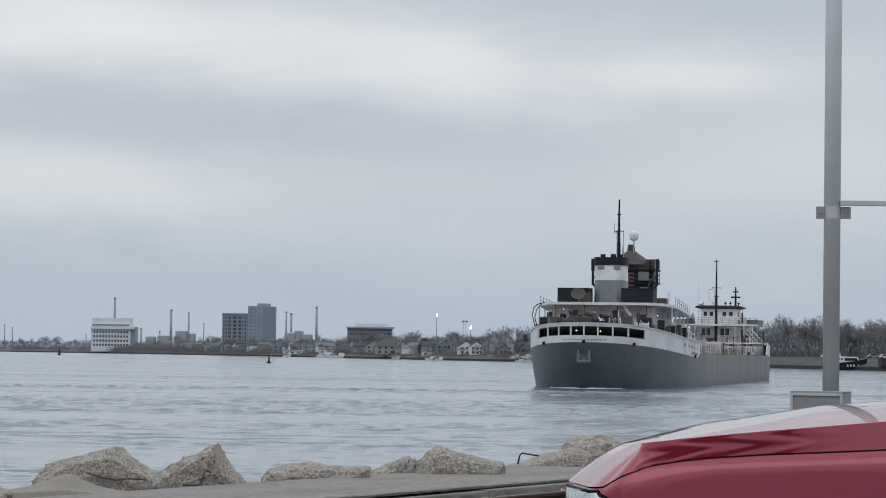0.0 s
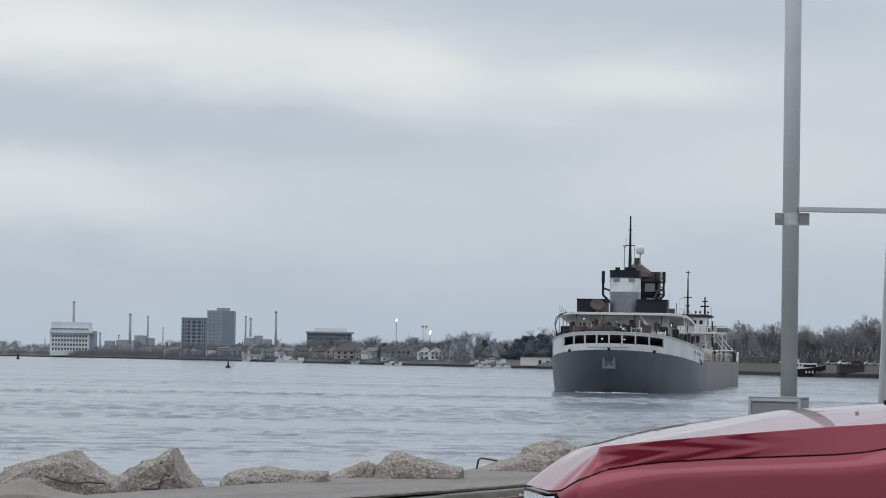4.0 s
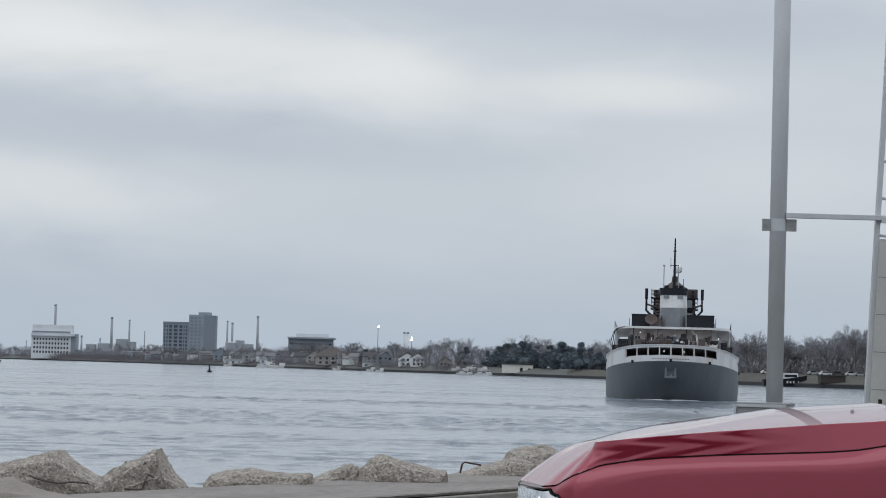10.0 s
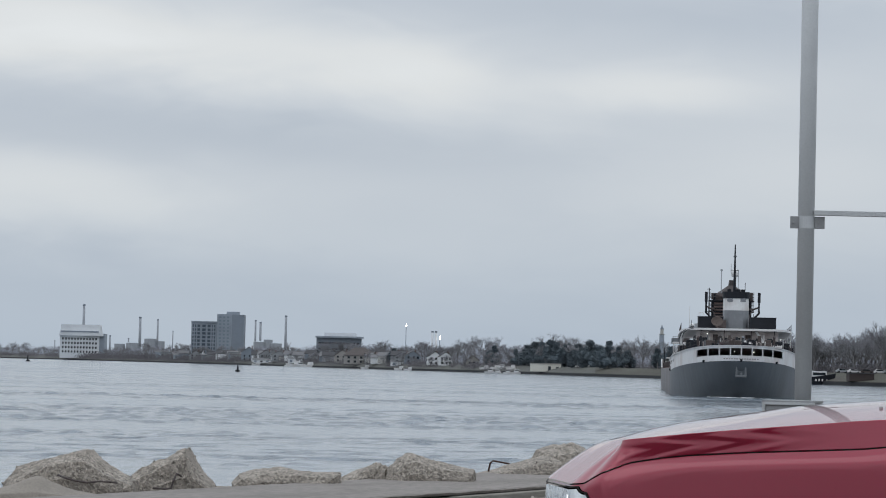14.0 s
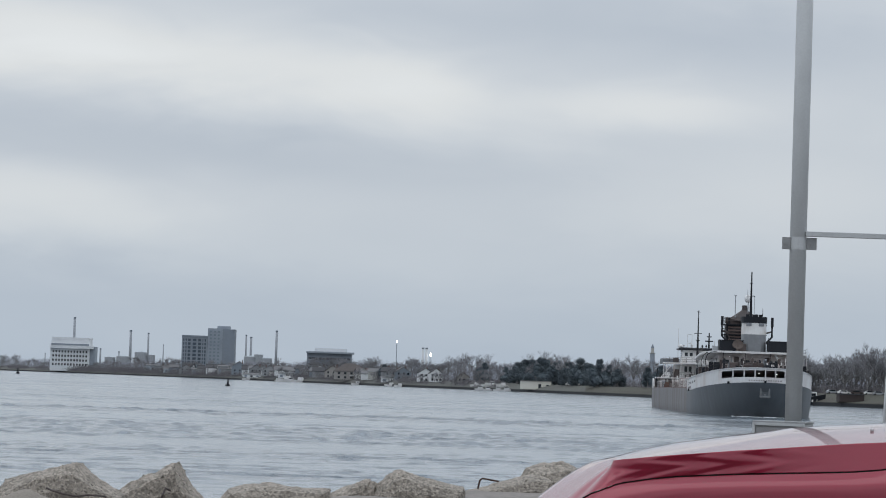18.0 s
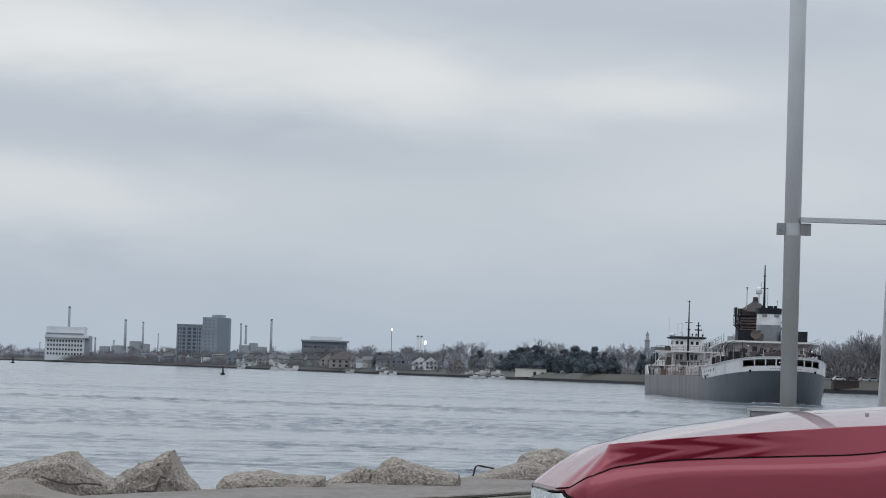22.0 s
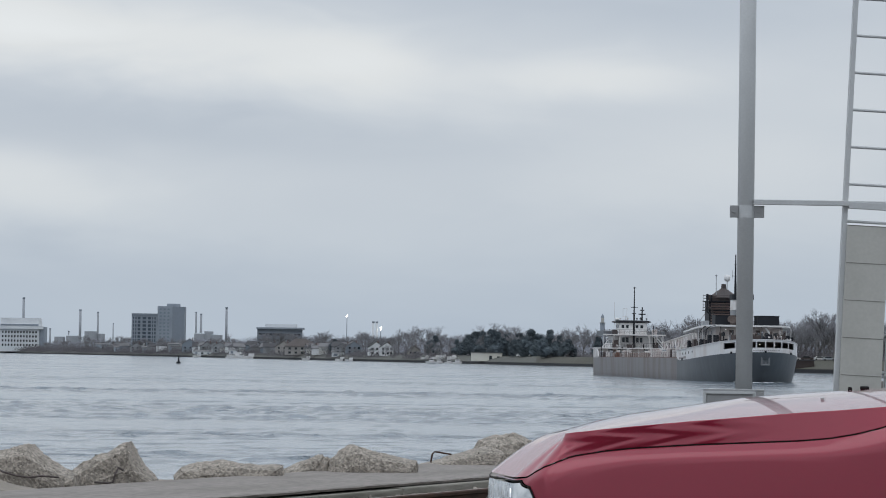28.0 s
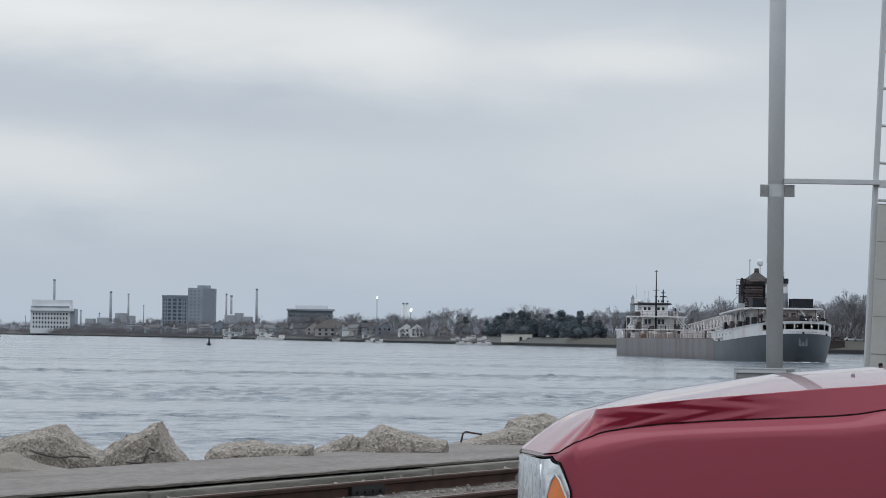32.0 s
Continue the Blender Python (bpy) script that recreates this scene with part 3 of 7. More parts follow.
for x, y, z, width, depth, height, peak, left, right, seed, turn in ROCKS:
    r = part("boulder", rubble(width, depth, height, peak, left, right, seed), ROCK, place=pose(x, y, z, 0, 0, turn))
    tagged(r, "broken sandy grey concrete boulder on the river bank", "boulder", "rubble along the quay")
    rocks.append(r)
    if 26.5 < y < 36 and z > 0:
        pebbles = part("aggregate", aggregate(r.data, seed, 190 if seed < 3 else 70), AGGREGATE, r)
        tagged(pebbles, "loose pebbles of the broken concrete", kind="stuff")
bm = nb()
path_rod(bm, [(-0.06, -0.46, 0.21), (0.02, -0.55, 0.19), (0.13, -0.57, 0.165), (0.24, -0.57, 0.15), (0.36, -0.57, 0.165), (0.46, -0.55, 0.16), (0.50, -0.46, 0.15)], 0.010, 6)
part("reinforcing_bar", bm, DARKSTEEL, rocks[0], "bent rusty reinforcing bar")
bm = nb()
path_rod(bm, [(-0.22, -0.50, 0.085), (-0.1, -0.55, 0.08), (-0.05, -0.55, 0.09), (-0.03, -0.55, 0.16), (0.0, -0.52, 0.225), (0.05, -0.44, 0.20)], 0.010, 6)
part("reinforcing_bar", bm, DARKSTEEL, rocks[1], "bent rusty reinforcing bar")
bm = nb()
path_rod(bm, [(-0.26, -0.46, 0.15), (-0.24, -0.47, 0.25), (-0.21, -0.47, 0.275), (-0.02, -0.46, 0.245)], 0.011, 6)
part("reinforcing_bar", bm, RAILS, rocks[5], "bent rusty reinforcing bar")
# low mound of sand against the first boulder
bm = nb()
rings = []
for k in range(17):
    v = k / 8 - 1
    ring = []
    for j in range(29):
        u = j / 14 - 1
        h = 0.178 * math.exp(-3.2 * abs(u + 0.06) ** 1.35 - 2.2 * v * v) + 0.009 * noise.noise((j * 0.6, k * 0.6, 4)) + 0.005 * noise.noise((j * 1.7, k * 1.7, 8))
        ring.append((0.74 * u, 0.42 * v, h - (0.5 if j in (0, 28) or k in (0, 16) else 0.035)))
    rings.append(ring)
loft(bm, rings, closed=False)
SAND = mat("gritty_sand", (0.225, 0.200, 0.172), 0.95, vary=0.3, grain=70, stain=5, bump=0.5, dirt=(0.165, 0.147, 0.127), dirt_much=0.5, speck=0.12, speck_size=90)
mound = part("sand_mound", bm, SAND, place=pose(-3.40, 27.1, 0.128), smooth=True)
tagged(mound, "low mound of pale sand against the boulders", "sand", kind="structure")

# ---- the lake freighter ----
ship = empty("lake_freighter", pose(21.1, 352, WATER), "long grey-hulled lake freighter with white deckhouses at bow and stern", "cargo ship")


def breadth(y):
    """Half the hull's breadth at a station."""
    b = 9.15
    if y < -1:
        b *= max(0.0, 1 - min(1.0, (-1 - y) / 31.0) ** 2.25) ** 0.5
    if y > 138:
        b *= max(0.0, 1 - min(1.0, (y - 138) / 28.5) ** 2.1) ** 0.62
    return b


def paint_line(y):
    if y < 8.2:
        return lerp_table([(-32, 5.08), (-26, 4.78), (-15, 4.15), (-5, 3.72), (8.2, 3.5)], y)
    return 4.0 + 0.7 * max(0.0, (y - 125) / 41.5) ** 1.5


def hull_ring(y):
    b, top = breadth(y), paint_line(y)
    rake = 3.2 * max(0.0, (-1 - y) / 31.0) ** 2.4 - 2.2 * max(0.0, (y - 150) / 16.5) ** 2
    w = 1 - 0.10 * max(0.0, min(1.0, (-4 - y) / 14.0))
    half = [(b, top, 0.0), (b * (w + 2) / 3, top * 0.66, 0.2), (b * (2 * w + 1) / 3, top * 0.33, 0.55), (b * w * 0.99, 0.1, 1.0), (b * w * 0.96, -0.8, 1.4), (b * w * 0.88, -2.2, 2.2)]
    return [(x, y + rake * k, z) for x, z, k in half] + [(-x, y + rake * k, z) for x, z, k in reversed(half)]


def stations(a, b, n, gather=1.0):
    return [a + (b - a) * (i / n) ** gather for i in range(n + 1)]


bm = nb()
loft(bm, [hull_ring(y) for y in stations(-32, -1, 30, 2.2) + [2, 5, 8.15]], closed=False)
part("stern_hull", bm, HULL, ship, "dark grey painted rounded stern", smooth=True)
# same grey as the stern, coloured paler for the light along the side
bm = nb()
loft(bm, [hull_ring(y) for y in [8.25, 20, 35, 50, 65, 80, 95, 110, 125, 138] + [166.45 - (28.45 * (1 - i / 14) ** 2) for i in range(1, 15)]], closed=False)
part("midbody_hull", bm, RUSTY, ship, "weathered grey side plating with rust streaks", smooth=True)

# hull strakes: thin weld seams along the side
for x in (-1, 1):
    for z in (1.5, 2.8):
        bm = nb()
        box(bm, x * 9.155, 72, z, 0.03, 120, 0.06)
        part("plate_seam", bm, RUSTY, ship)

# decks
def deck_outline(lo, hi, z, inset=0.06, n=18):
    ys = stations(lo, hi, n)
    return [(-max(0.02, breadth(y) - inset), y, z) for y in ys] + [(max(0.02, breadth(y) - inset), y, z) for y in reversed(ys)]


for lo, hi, z, name, m in ((8.2, 166.2, 3.95, "spar_deck", DECK), (-30.6, 8.2, 3.6, "poop_deck", DECK)):
    bm = nb()
    ring = deck_outline(lo, hi, z, 0.06 if lo > 0 else 1.3, n=40)
    loft(bm, [ring, [(x, y, q + 0.12) for x, y, q in ring]])
    part(name, bm, m, ship)

# white bulwark round the stern, with a row of large openings
def rim(y):
    return lerp_table([(-32, 7.14), (-29, 7.04), (-24, 6.72), (-15, 6.08), (-5, 5.60), (8, 5.28)], y)


def deck_z(y):
    """The boat deck follows the bulwark's sheer."""
    return rim(y) - 0.14


# boat deck: strips across the ship that rise towards the stern
bm = nb()
ys = stations(-31.6, 8.2, 24)
top = [[(f * max(0.05, breadth(y) - 0.1), y, deck_z(y)) for f in (-1, -0.5, 0, 0.5, 1)] for y in ys]
loft(bm, top, closed=False)
loft(bm, [[(x, y, z - 0.12) for x, y, z in row] for row in top], closed=False)
part("boat_deck", bm, WHITE, ship)


arc = []
for k in range(-9, 10):
    a = k / 9 * 0.985
    q = max(0.0, 1 - a * a)
    yy = -1 - 31.0 * q ** (1 / 2.25)
    arc.append((math.copysign(breadth(yy), a) if abs(a) > 0.01 else 0.0, yy))
left_side = [(-9.16, y) for y in (8.2, 6.0, 3.5, 1.0)]
loop = left_side + arc + [(9.16, y) for y in (1.0, 3.5, 6.0, 8.2)]


def band(bm, pts, lo, hi, thick=0.14):
    inner = [(x * (1 - thick / 9.0), y + thick * (0.6 if y < -10 else 0)) for x, y in pts]
    ring = lambda p, z: [(x, y, z(y)) for x, y in p]
    a, b, c, d = ring(pts, lo), ring(pts, hi), ring(inner, hi), ring(inner, lo)
    loft(bm, [a, b, c, d, a], closed=False, caps=False)


first_open, last_open = 7, len(loop) - 8
bm = nb()
band(bm, loop, lambda y: paint_line(y) + 0.0, lambda y: rim(y) - 1.30)
band(bm, loop, lambda y: rim(y) - 0.30, rim)
band(bm, loop[: first_open + 1], lambda y: rim(y) - 1.31, lambda y: rim(y) - 0.29)
band(bm, loop[last_open:], lambda y: rim(y) - 1.31, lambda y: rim(y) - 0.29)
part("stern_bulwark", bm, BANDWHITE, ship, "white bulwark with a row of wide openings")
for k in range(9):
    x = -6.0 + 1.5 * k
    y = -1 - 31.0 * (1 - (x / 9.15) ** 2) ** (1 / 2.25)
    bm = nb()
    box(bm, x * 0.99, y + 0.05, rim(y) - 0.82, 0.16, 0.3, 1.14)
    part("bulwark_post", bm, BANDWHITE, ship)
# capping rail
bm = nb()
band(bm, [(x * 1.012, y - (0.12 if y < -8 else 0)) for x, y in loop], rim, lambda y: rim(y) + 0.10, 0.35)
part("capping_rail", bm, BANDWHITE, ship)
# dark rubbing pieces under the band
for i in range(3, len(loop) - 3, 5):
    x, y = loop[i]
    bm = nb()
    box(bm, x * 1.005, y - 0.08, paint_line(y) + 0.08, 0.32, 0.35, 0.36, bevel=0.06)
    part("mooring_chock", bm, BLACK, ship, "black mooring chock")
# name on the stern as plain bars
for k in range(14):
    bm = nb()
    box(bm, -2.3 + k * 0.35, -32.08 + 0.012 * (k - 6.5) ** 2 * 0.4, 5.36, 0.24, 0.02, 0.13)
    part("name_bar", bm, LETTERS, ship, "faded dark bar of painted lettering")
# stern anchor in its pocket
ANCHORGREY = mat("anchor_grey_paint", (0.135, 0.145, 0.155), 0.6, vary=0.2, grain=4, stain=0.9, bump=0.05, dirt=(0.10, 0.085, 0.075))
bm = nb()
box(bm, 0, -31.35, 3.6, 1.2, 0.30, 1.0, bevel=0.1)
pocket = part("anchor_pocket", bm, HULL, ship)
bm = nb()
for side in (-1, 1):
    loft(bm, [[(side * (0.62 + w * k), -32.0 + d, z) for w, d in ((-0.5, -0.12), (0.5, -0.12), (0.5, 0.1), (-0.5, 0.1))] for z, k in ((3.02, 0.34), (3.5, 0.26), (4.05, 0.2), (4.22, 0.08))])
box(bm, 0.0, -32.02, 2.98, 1.5, 0.26, 0.30, bevel=0.1)
box(bm, 0.02, -31.98, 3.2, 0.3, 0.2, 0.4, bevel=0.06)
part("stern_anchor", bm, ANCHORGREY, pocket, "dull grey stockless anchor")

# aft deckhouse inside the openings, and its upper storey
def block(name, x, y, z, sx, sy, sz, m, label="", bevel=0.0, parent=None):
    b = nb()
    box(b, x, y, z + sz / 2, sx, sy, sz, bevel=bevel)
    return part(name, b, m, parent or ship, label)


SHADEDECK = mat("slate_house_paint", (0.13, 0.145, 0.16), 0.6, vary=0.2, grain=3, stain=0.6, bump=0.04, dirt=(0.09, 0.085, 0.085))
block("lower_deckhouse", 0, -5.5, 3.7, 9.0, 25, 1.5, WORN)
aft_house = block("aft_deckhouse", 0, -4.2, 5.1, 11.6, 22.0, 4.25, BEIGE, "pinkish white aft deckhouse")
for k in range(7):
    b = nb()
    box(b, -4.6 + k * 1.53, -15.22, 8.1, 0.75, 0.06, 1.5 if k in (1, 4) else 0.6)
    part("house_window" if k not in (1, 4) else "house_door", b, WINDOW if k not in (1, 4) else BROWN, aft_house)
for side in (-1, 1):
    for k in range(6):
        b = nb()
        box(b, side * 5.82, -10.5 + k * 3.0, 8.4, 0.06, 0.6, 0.6)
        part("house_window", b, WINDOW, aft_house)


def roof_z(y):
    return 9.42 - 0.042 * max(0.0, y + 15)


bm = nb()
rings = []
for y, w in ((-17.4, 5.5), (-16.6, 6.1), (-14.0, 7.2), (-11.0, 7.9), (-4.0, 8.15), (2.0, 8.15), (7.6, 8.1)):
    z = roof_z(y)
    rings.append([(-w, y, z), (w, y, z), (w, y, z + 0.3), (-w, y, z + 0.3)])
loft(bm, rings)
part("house_roof", bm, WHITE, ship, "white flat roof with a deep overhang")
for side in (-1, 1):
    for y in (-12.6, -8, -3, 2, 7.3):
        bm = nb()
        rod(bm, (side * 7.7, y, deck_z(y)), (side * 7.7, y, roof_z(y) + 0.02), 0.07, n=6)
        part("awning_post", bm, WHITE, ship)
    for x, y in ((side * 1.9, -17.0), (side * 5.2, -16.9)):
        bm = nb()
        rod(bm, (x, y, deck_z(y)), (x, y, roof_z(y) + 0.02), 0.06, n=6)
        part("awning_post", bm, DARKSTEEL, ship)
# sloping braces and ladders seen on the after side
bm = nb()
box(bm, 0, 0, 0, 0.28, 0.1, 2.8, turn=Euler((0, -0.62, 0)).to_matrix())
part("stair", bm, WHITE, ship, "white inclined ladder", place=pose(3.4, -16.6, 8.2))
for x in (-7.5,):
    bm = nb()
    path_rod(bm, [(x, -16.5, 6.2), (x * 1.05, -17.0, 8.2), (x * 1.02, -17.6, 9.0), (x * 0.95, -18.1, 9.4), (x * 0.84, -18.5, 9.6)], 0.055, 6)
    part("davit", bm, BLACK, ship, "black curved boat davit")
    bm = nb()
    path_rod(bm, [(x * 1.03, -12.2, 5.9), (x * 1.1, -12.5, 8.0), (x * 1.06, -13.0, 8.9), (x * 1.0, -13.5, 9.4), (x * 0.9, -14.1, 9.6)], 0.055, 6)
    part("davit", bm, BLACK, ship, "black curved boat davit")
# winches, bollards and vents on the after deck
for x, y, sx, sy, sz, m in ((-6.2, -18.2, 0.9, 0.9, 1.3, BLACK), (-4.0, -24.6, 1.5, 0.9, 0.8, BROWN), (-1.2, -26.6, 2.6, 0.9, 0.7, BROWN), (1.6, -25.4, 1.2, 1.0, 0.9, BLACK), (3.9, -23.5, 1.0, 0.8, 1.1, BROWN),
                            (5.6, -19.8, 1.1, 1.2, 1.2, BLACK), (-2.6, -20.6, 0.5, 0.5, 1.7, BLACK), (2.9, -20.4, 0.45, 0.45, 1.9, BROWN), (-6.9, -15.6, 0.7, 0.7, 1.5, BLACK), (6.9, -16.8, 0.8, 0.8, 1.2, BLACK),
                            (-7.9, -5, 0.6, 1.8, 1.3, BROWN), (7.9, -6, 0.6, 1.6, 1.4, BROWN), (7.9, 1, 0.5, 1.4, 1.3, BLACK), (-7.9, 2, 0.5, 1.4, 1.3, BLACK)):
    block("deck_gear", x, y, deck_z(y), sx, sy, sz + 0.5, m, "dark deck winch or vent", bevel=0.12)
# black tanks on the roof either side
for x, w in ((-3.75, 3.6), (3.72, 3.7)):
    tank = block("roof_tank", x, -11.0, 9.5, w, 4.2, 1.86, BLACK, "black steel roof locker", bevel=0.08)
    b = nb()
    box(b, x, -11.0, 11.40, w + 0.10, 4.3, 0.08)
    part("tank_lid", b, BLACK, tank)
bm = nb()
rod(bm, (-2.3, -13.4, 9.5), (-2.3, -13.4, 10.9), 0.75, 0.75, n=16)
part("round_vent", bm, BROWN, ship, "rust-brown round ventilator")
# funnel
FUNNELGREY = mat("funnel_grey_paint", (0.19, 0.20, 0.215), 0.5, vary=0.1, grain=3, stain=0.7, bump=0.04)
bm = nb()
def oval(w, l, z, n=20, y0=0.0):
    return [(w * math.copysign(abs(math.cos(t)) ** 0.55, math.cos(t)), y0 + l * math.copysign(abs(math.sin(t)) ** 0.55, math.sin(t)), z) for t in [2 * math.pi * i / n for i in range(n)]]


loft(bm, [oval(1.90, 2.8, 9.2, y0=-7.1), oval(1.86, 2.7, 12.45, y0=-7.0)])
funnel = part("funnel", bm, FUNNELGREY, ship, "grey and white funnel with a black top", smooth=False)
bm = nb()
loft(bm, [oval(1.87, 2.71, 12.45, y0=-7.0), oval(1.83, 2.62, 14.2, y0=-6.9)])
part("funnel_band", bm, WHITE, funnel, "white funnel band")
bm = nb()
loft(bm, [oval(1.95, 2.70, 14.2, y0=-6.9), oval(1.97, 2.72, 15.15, y0=-6.85)])
part("funnel_top", bm, BLACK, funnel, "sooty black funnel top")
for x in (-0.95, 0.95):
    b = nb()
    box(b, x, -9.55, 13.95, 0.8, 0.12, 0.5, bevel=0.03)
    part("funnel_mark", b, FUNNELGREY, funnel)
for x, y in ((-1.0, -7.2), (0.1, -6.4), (1.0, -7.2), (0.3, -7.8)):
    b = nb()
    rod(b, (x, y, 15.1), (x, y, 15.55), 0.3, n=10)
    part("exhaust_pipe", b, BLACK, funnel)
# bent exhaust posts beside the funnel
for side in (-1, 1):
    bm = nb()
    x = side * 3.95
    path_rod(bm, [(side * 2.3, 7.0, 9.8), (side * 2.9, 7.0, 11.3), (x, 7.0, 12.4), (x, 7.0, 15.4)], 0.17, 8)
    rod(bm, (x, 7.0, 14.0), (x, 7.0, 15.5), 0.22, n=8)
    post = part("davit_post", bm, BLACK, ship, "black bent ventilation post")
    bm = nb()
    path_rod(bm, [(x, 7.0, 13.3), (side * 3.1, 8.5, 13.0), (side * 2.6, 10.9, 13.0)], 0.13, 6)
    path_rod(bm, [(side * 3.1, 8.5, 13.0), (side * 2.6, 8.5, 12.0), (side * 2.2, 7.2, 9.75)], 0.10, 6)
    part("brace", bm, DARKSTEEL, post)
# unloading tower forward of the funnel
tower = block("unloading_tower", 0, 13.5, 4.0, 6.0, 5.0, 10.3, BLACK, "black steel unloading tower with a pointed roof")
for z in (12.7, 14.3):
    b = nb()
    box(b, 0, 13.5, z, 6.8, 6.0, 0.14)
    part("platform", b, BLACK, tower)
for x in (-2.6, 2.6):
    for y in (11.2, 15.8):
        b = nb()
        box(b, x, y, 13.6, 0.28, 0.28, 3.6)
        part("tower_leg", b, BLACK, tower)
LOUVRE = mat("faded_louvre_paint", (0.165, 0.12, 0.11), 0.75, vary=0.2, grain=4, stain=0.8, bump=0.05)
for k in range(9):
    b = nb()
    box(b, -1.0, 10.9, 9.9 + 0.5 * k, 3.4, 0.22, 0.2, turn=Euler((0.5, 0, 0)).to_matrix())
    part("louvre", b, LOUVRE, tower, "faded rust-pink louvre blade")
for x, z, w, h in ((1.9, 13.5, 1.3, 1.1), (2.0, 11.7, 1.1, 0.9)):
    b = nb()
    box(b, x, 10.75, z, w, 0.6, h, bevel=0.05)
    part("control_box", b, SHADEDECK, tower, "slate-grey control box")
b = nb()
box(b, 0, 13.5, 14.8, 4.8, 4.0, 1.0, bevel=0.1)
box(b, 2.6, 13.0, 15.0, 1.3, 1.6, 1.3, bevel=0.1)
box(b, -2.6, 13.0, 15.0, 0.9, 1.2, 1.0, bevel=0.1)
part("machinery", b, DARKSTEEL, tower)
b = nb()
rod(b, (0, 13.5, 15.0), (0, 13.5, 16.7), 2.9, 0.5, n=8)
rod(b, (0, 13.5, 16.7), (0, 13.5, 17.5), 0.5, 0.4, n=8)
part("pointed_cap", b, DARKSTEEL, tower, "rust-brown pyramid cap")
for x, y in ((-3.3, 10.7), (3.3, 10.7), (3.3, 16.3), (-3.3, 16.3)):
    b = nb()
    rod(b, (x, y, 12.7), (x, y, 15.6), 0.05, n=5)
    part("stanchion", b, SHIPGREY, tower)
for z in (13.2, 13.7, 14.9, 15.4):
    b = nb()
    path_rod(b, [(-3.3, 10.7, z), (3.3, 10.7, z), (3.3, 16.3, z), (-3.3, 16.3, z), (-3.3, 10.7, z)], 0.04, 5)
    part("guard_rail", b, DARKSTEEL, tower)
# aft mast, radar dome and aerials
bm = nb()
rod(bm, (0, 0.2, 9.72), (0, 0.2, 17.2), 0.26, 0.2, n=8)
rod(bm, (0, 0.2, 17.2), (0, 0.2, 22.4), 0.18, 0.09, n=8)
mast = part("aft_mast", bm, BLACK, ship, "tall black aft mast")
for z, w in ((18.6, 0.6), (20.6, 0.25)):
    bm = nb()
    box(bm, 0, 0.2, z, w * 2, 0.12, 0.10)
    part("crosstree", bm, BLACK, mast)
bm = nb()
rod(bm, (-0.55, 0.2, 18.2), (-0.55, 0.2, 19.6), 0.035, n=5)
part("aerial", bm, SHIPGREY, mast)
bm = nb()
rod(bm, (0.55, 0.2, 15.4), (0.55, 0.2, 18.6), 0.04, n=5)
part("aerial", bm, SHIPGREY, mast)
bm = nb()
rod(bm, (0.45, 12.4, 16.4), (0.45, 12.4, 18.1), 0.08, n=6)
dome_post = part("dome_post", bm, SHIPGREY, ship)
bm = nb()
loft(bm, [[(0.45 + r * math.cos(t), 12.4 + r * math.sin(t), z) for t in [2 * math.pi * i / 14 for i in range(14)]] for z, r in ((17.95, 0.3), (18.1, 0.5), (18.65, 0.58), (19.0, 0.5), (19.18, 0.22))])
part("radar_dome", bm, WHITE, dome_post, "white satellite dome", smooth=True)
bm = nb()
rod(bm, (-1.6, 12.0, 15.3), (-1.6, 12.0, 19.0), 0.07, n=6)
box(bm, -1.6, 12.0, 19.0, 0.35, 0.35, 0.2)
part("aerial", bm, SHIPGREY, ship, "thin grey whip aerial")
for x, y, h in ((-3.0, -2.0, 2.0), (2.9, 0.5, 2.4), (1.3, -7, 1.2), (5.9, 2.0, 1.6), (-6.2, 3, 1.4)):
    bm = nb()
    z0 = 9.72 if abs(x) > 2.5 else 15.3
    rod(bm, (x, y, z0), (x, y, z0 + h), 0.04, n=5)
    part("aerial", bm, BLACK, ship)
# cabins forward of the funnel on both sides
for side in (-1, 1):
    block("vent_house", side * 5.2, 1.0, 8.7, 1.1, 2.4, 1.9, DARKSTEEL if side > 0 else SHIPGREY, bevel=0.06)
    bm = nb()
    for k in range(8):
        rod(bm, (side * 7.9, -10.5 + k * 2.5, roof_z(-10.5 + k * 2.5)), (side * 7.9, -10.5 + k * 2.5, roof_z(-10.5 + k * 2.5) + 1.25), 0.022, n=5)
    for z in (0.8, 1.25):
        rod(bm, (side * 7.9, -10.5, roof_z(-10.5) + z), (side * 7.9, 7, roof_z(7) + z), 0.02, n=5)
    part("roof_railing", bm, DARKSTEEL, ship)

# unloading boom resting along the deck: a lattice girder
boom = new("unloading_boom")
boom.parent = ship
boom["label"] = "pale lattice unloading boom along the deck"


def boom_z(y):
    return 7.7 - 0.040 * (y - 16)


for x in (-1.3, 1.3):
    for z in (0.0, 2.1):
        bm = nb()
        loft(bm, [[(x + dx, y, boom_z(y) + z + dz) for dx, dz in ((-0.13, -0.13), (0.13, -0.13), (0.13, 0.13), (-0.13, 0.13))] for y in (16, 86)])
        part("boom_chord", bm, WORN, boom)
for k in range(17):
    y = 17 + k * 4.0
    lo, mid, hi = boom_z(y), boom_z(y + 2) + 2.1, boom_z(y + 4)
    bm = nb()
    for x in (-1.3, 1.3):
        rod(bm, (x, y, lo), (x, y + 2.0, mid), 0.09, n=5)
        rod(bm, (x, y + 2.0, mid), (x, y + 4.0, hi), 0.09, n=5)
        rod(bm, (x, y, lo), (x, y, lo + 2.1), 0.08, n=5)
    rod(bm, (-1.3, y, lo + 2.1), (1.3, y, lo + 2.1), 0.09, n=5)
    part("boom_lattice", bm, WORN, boom)
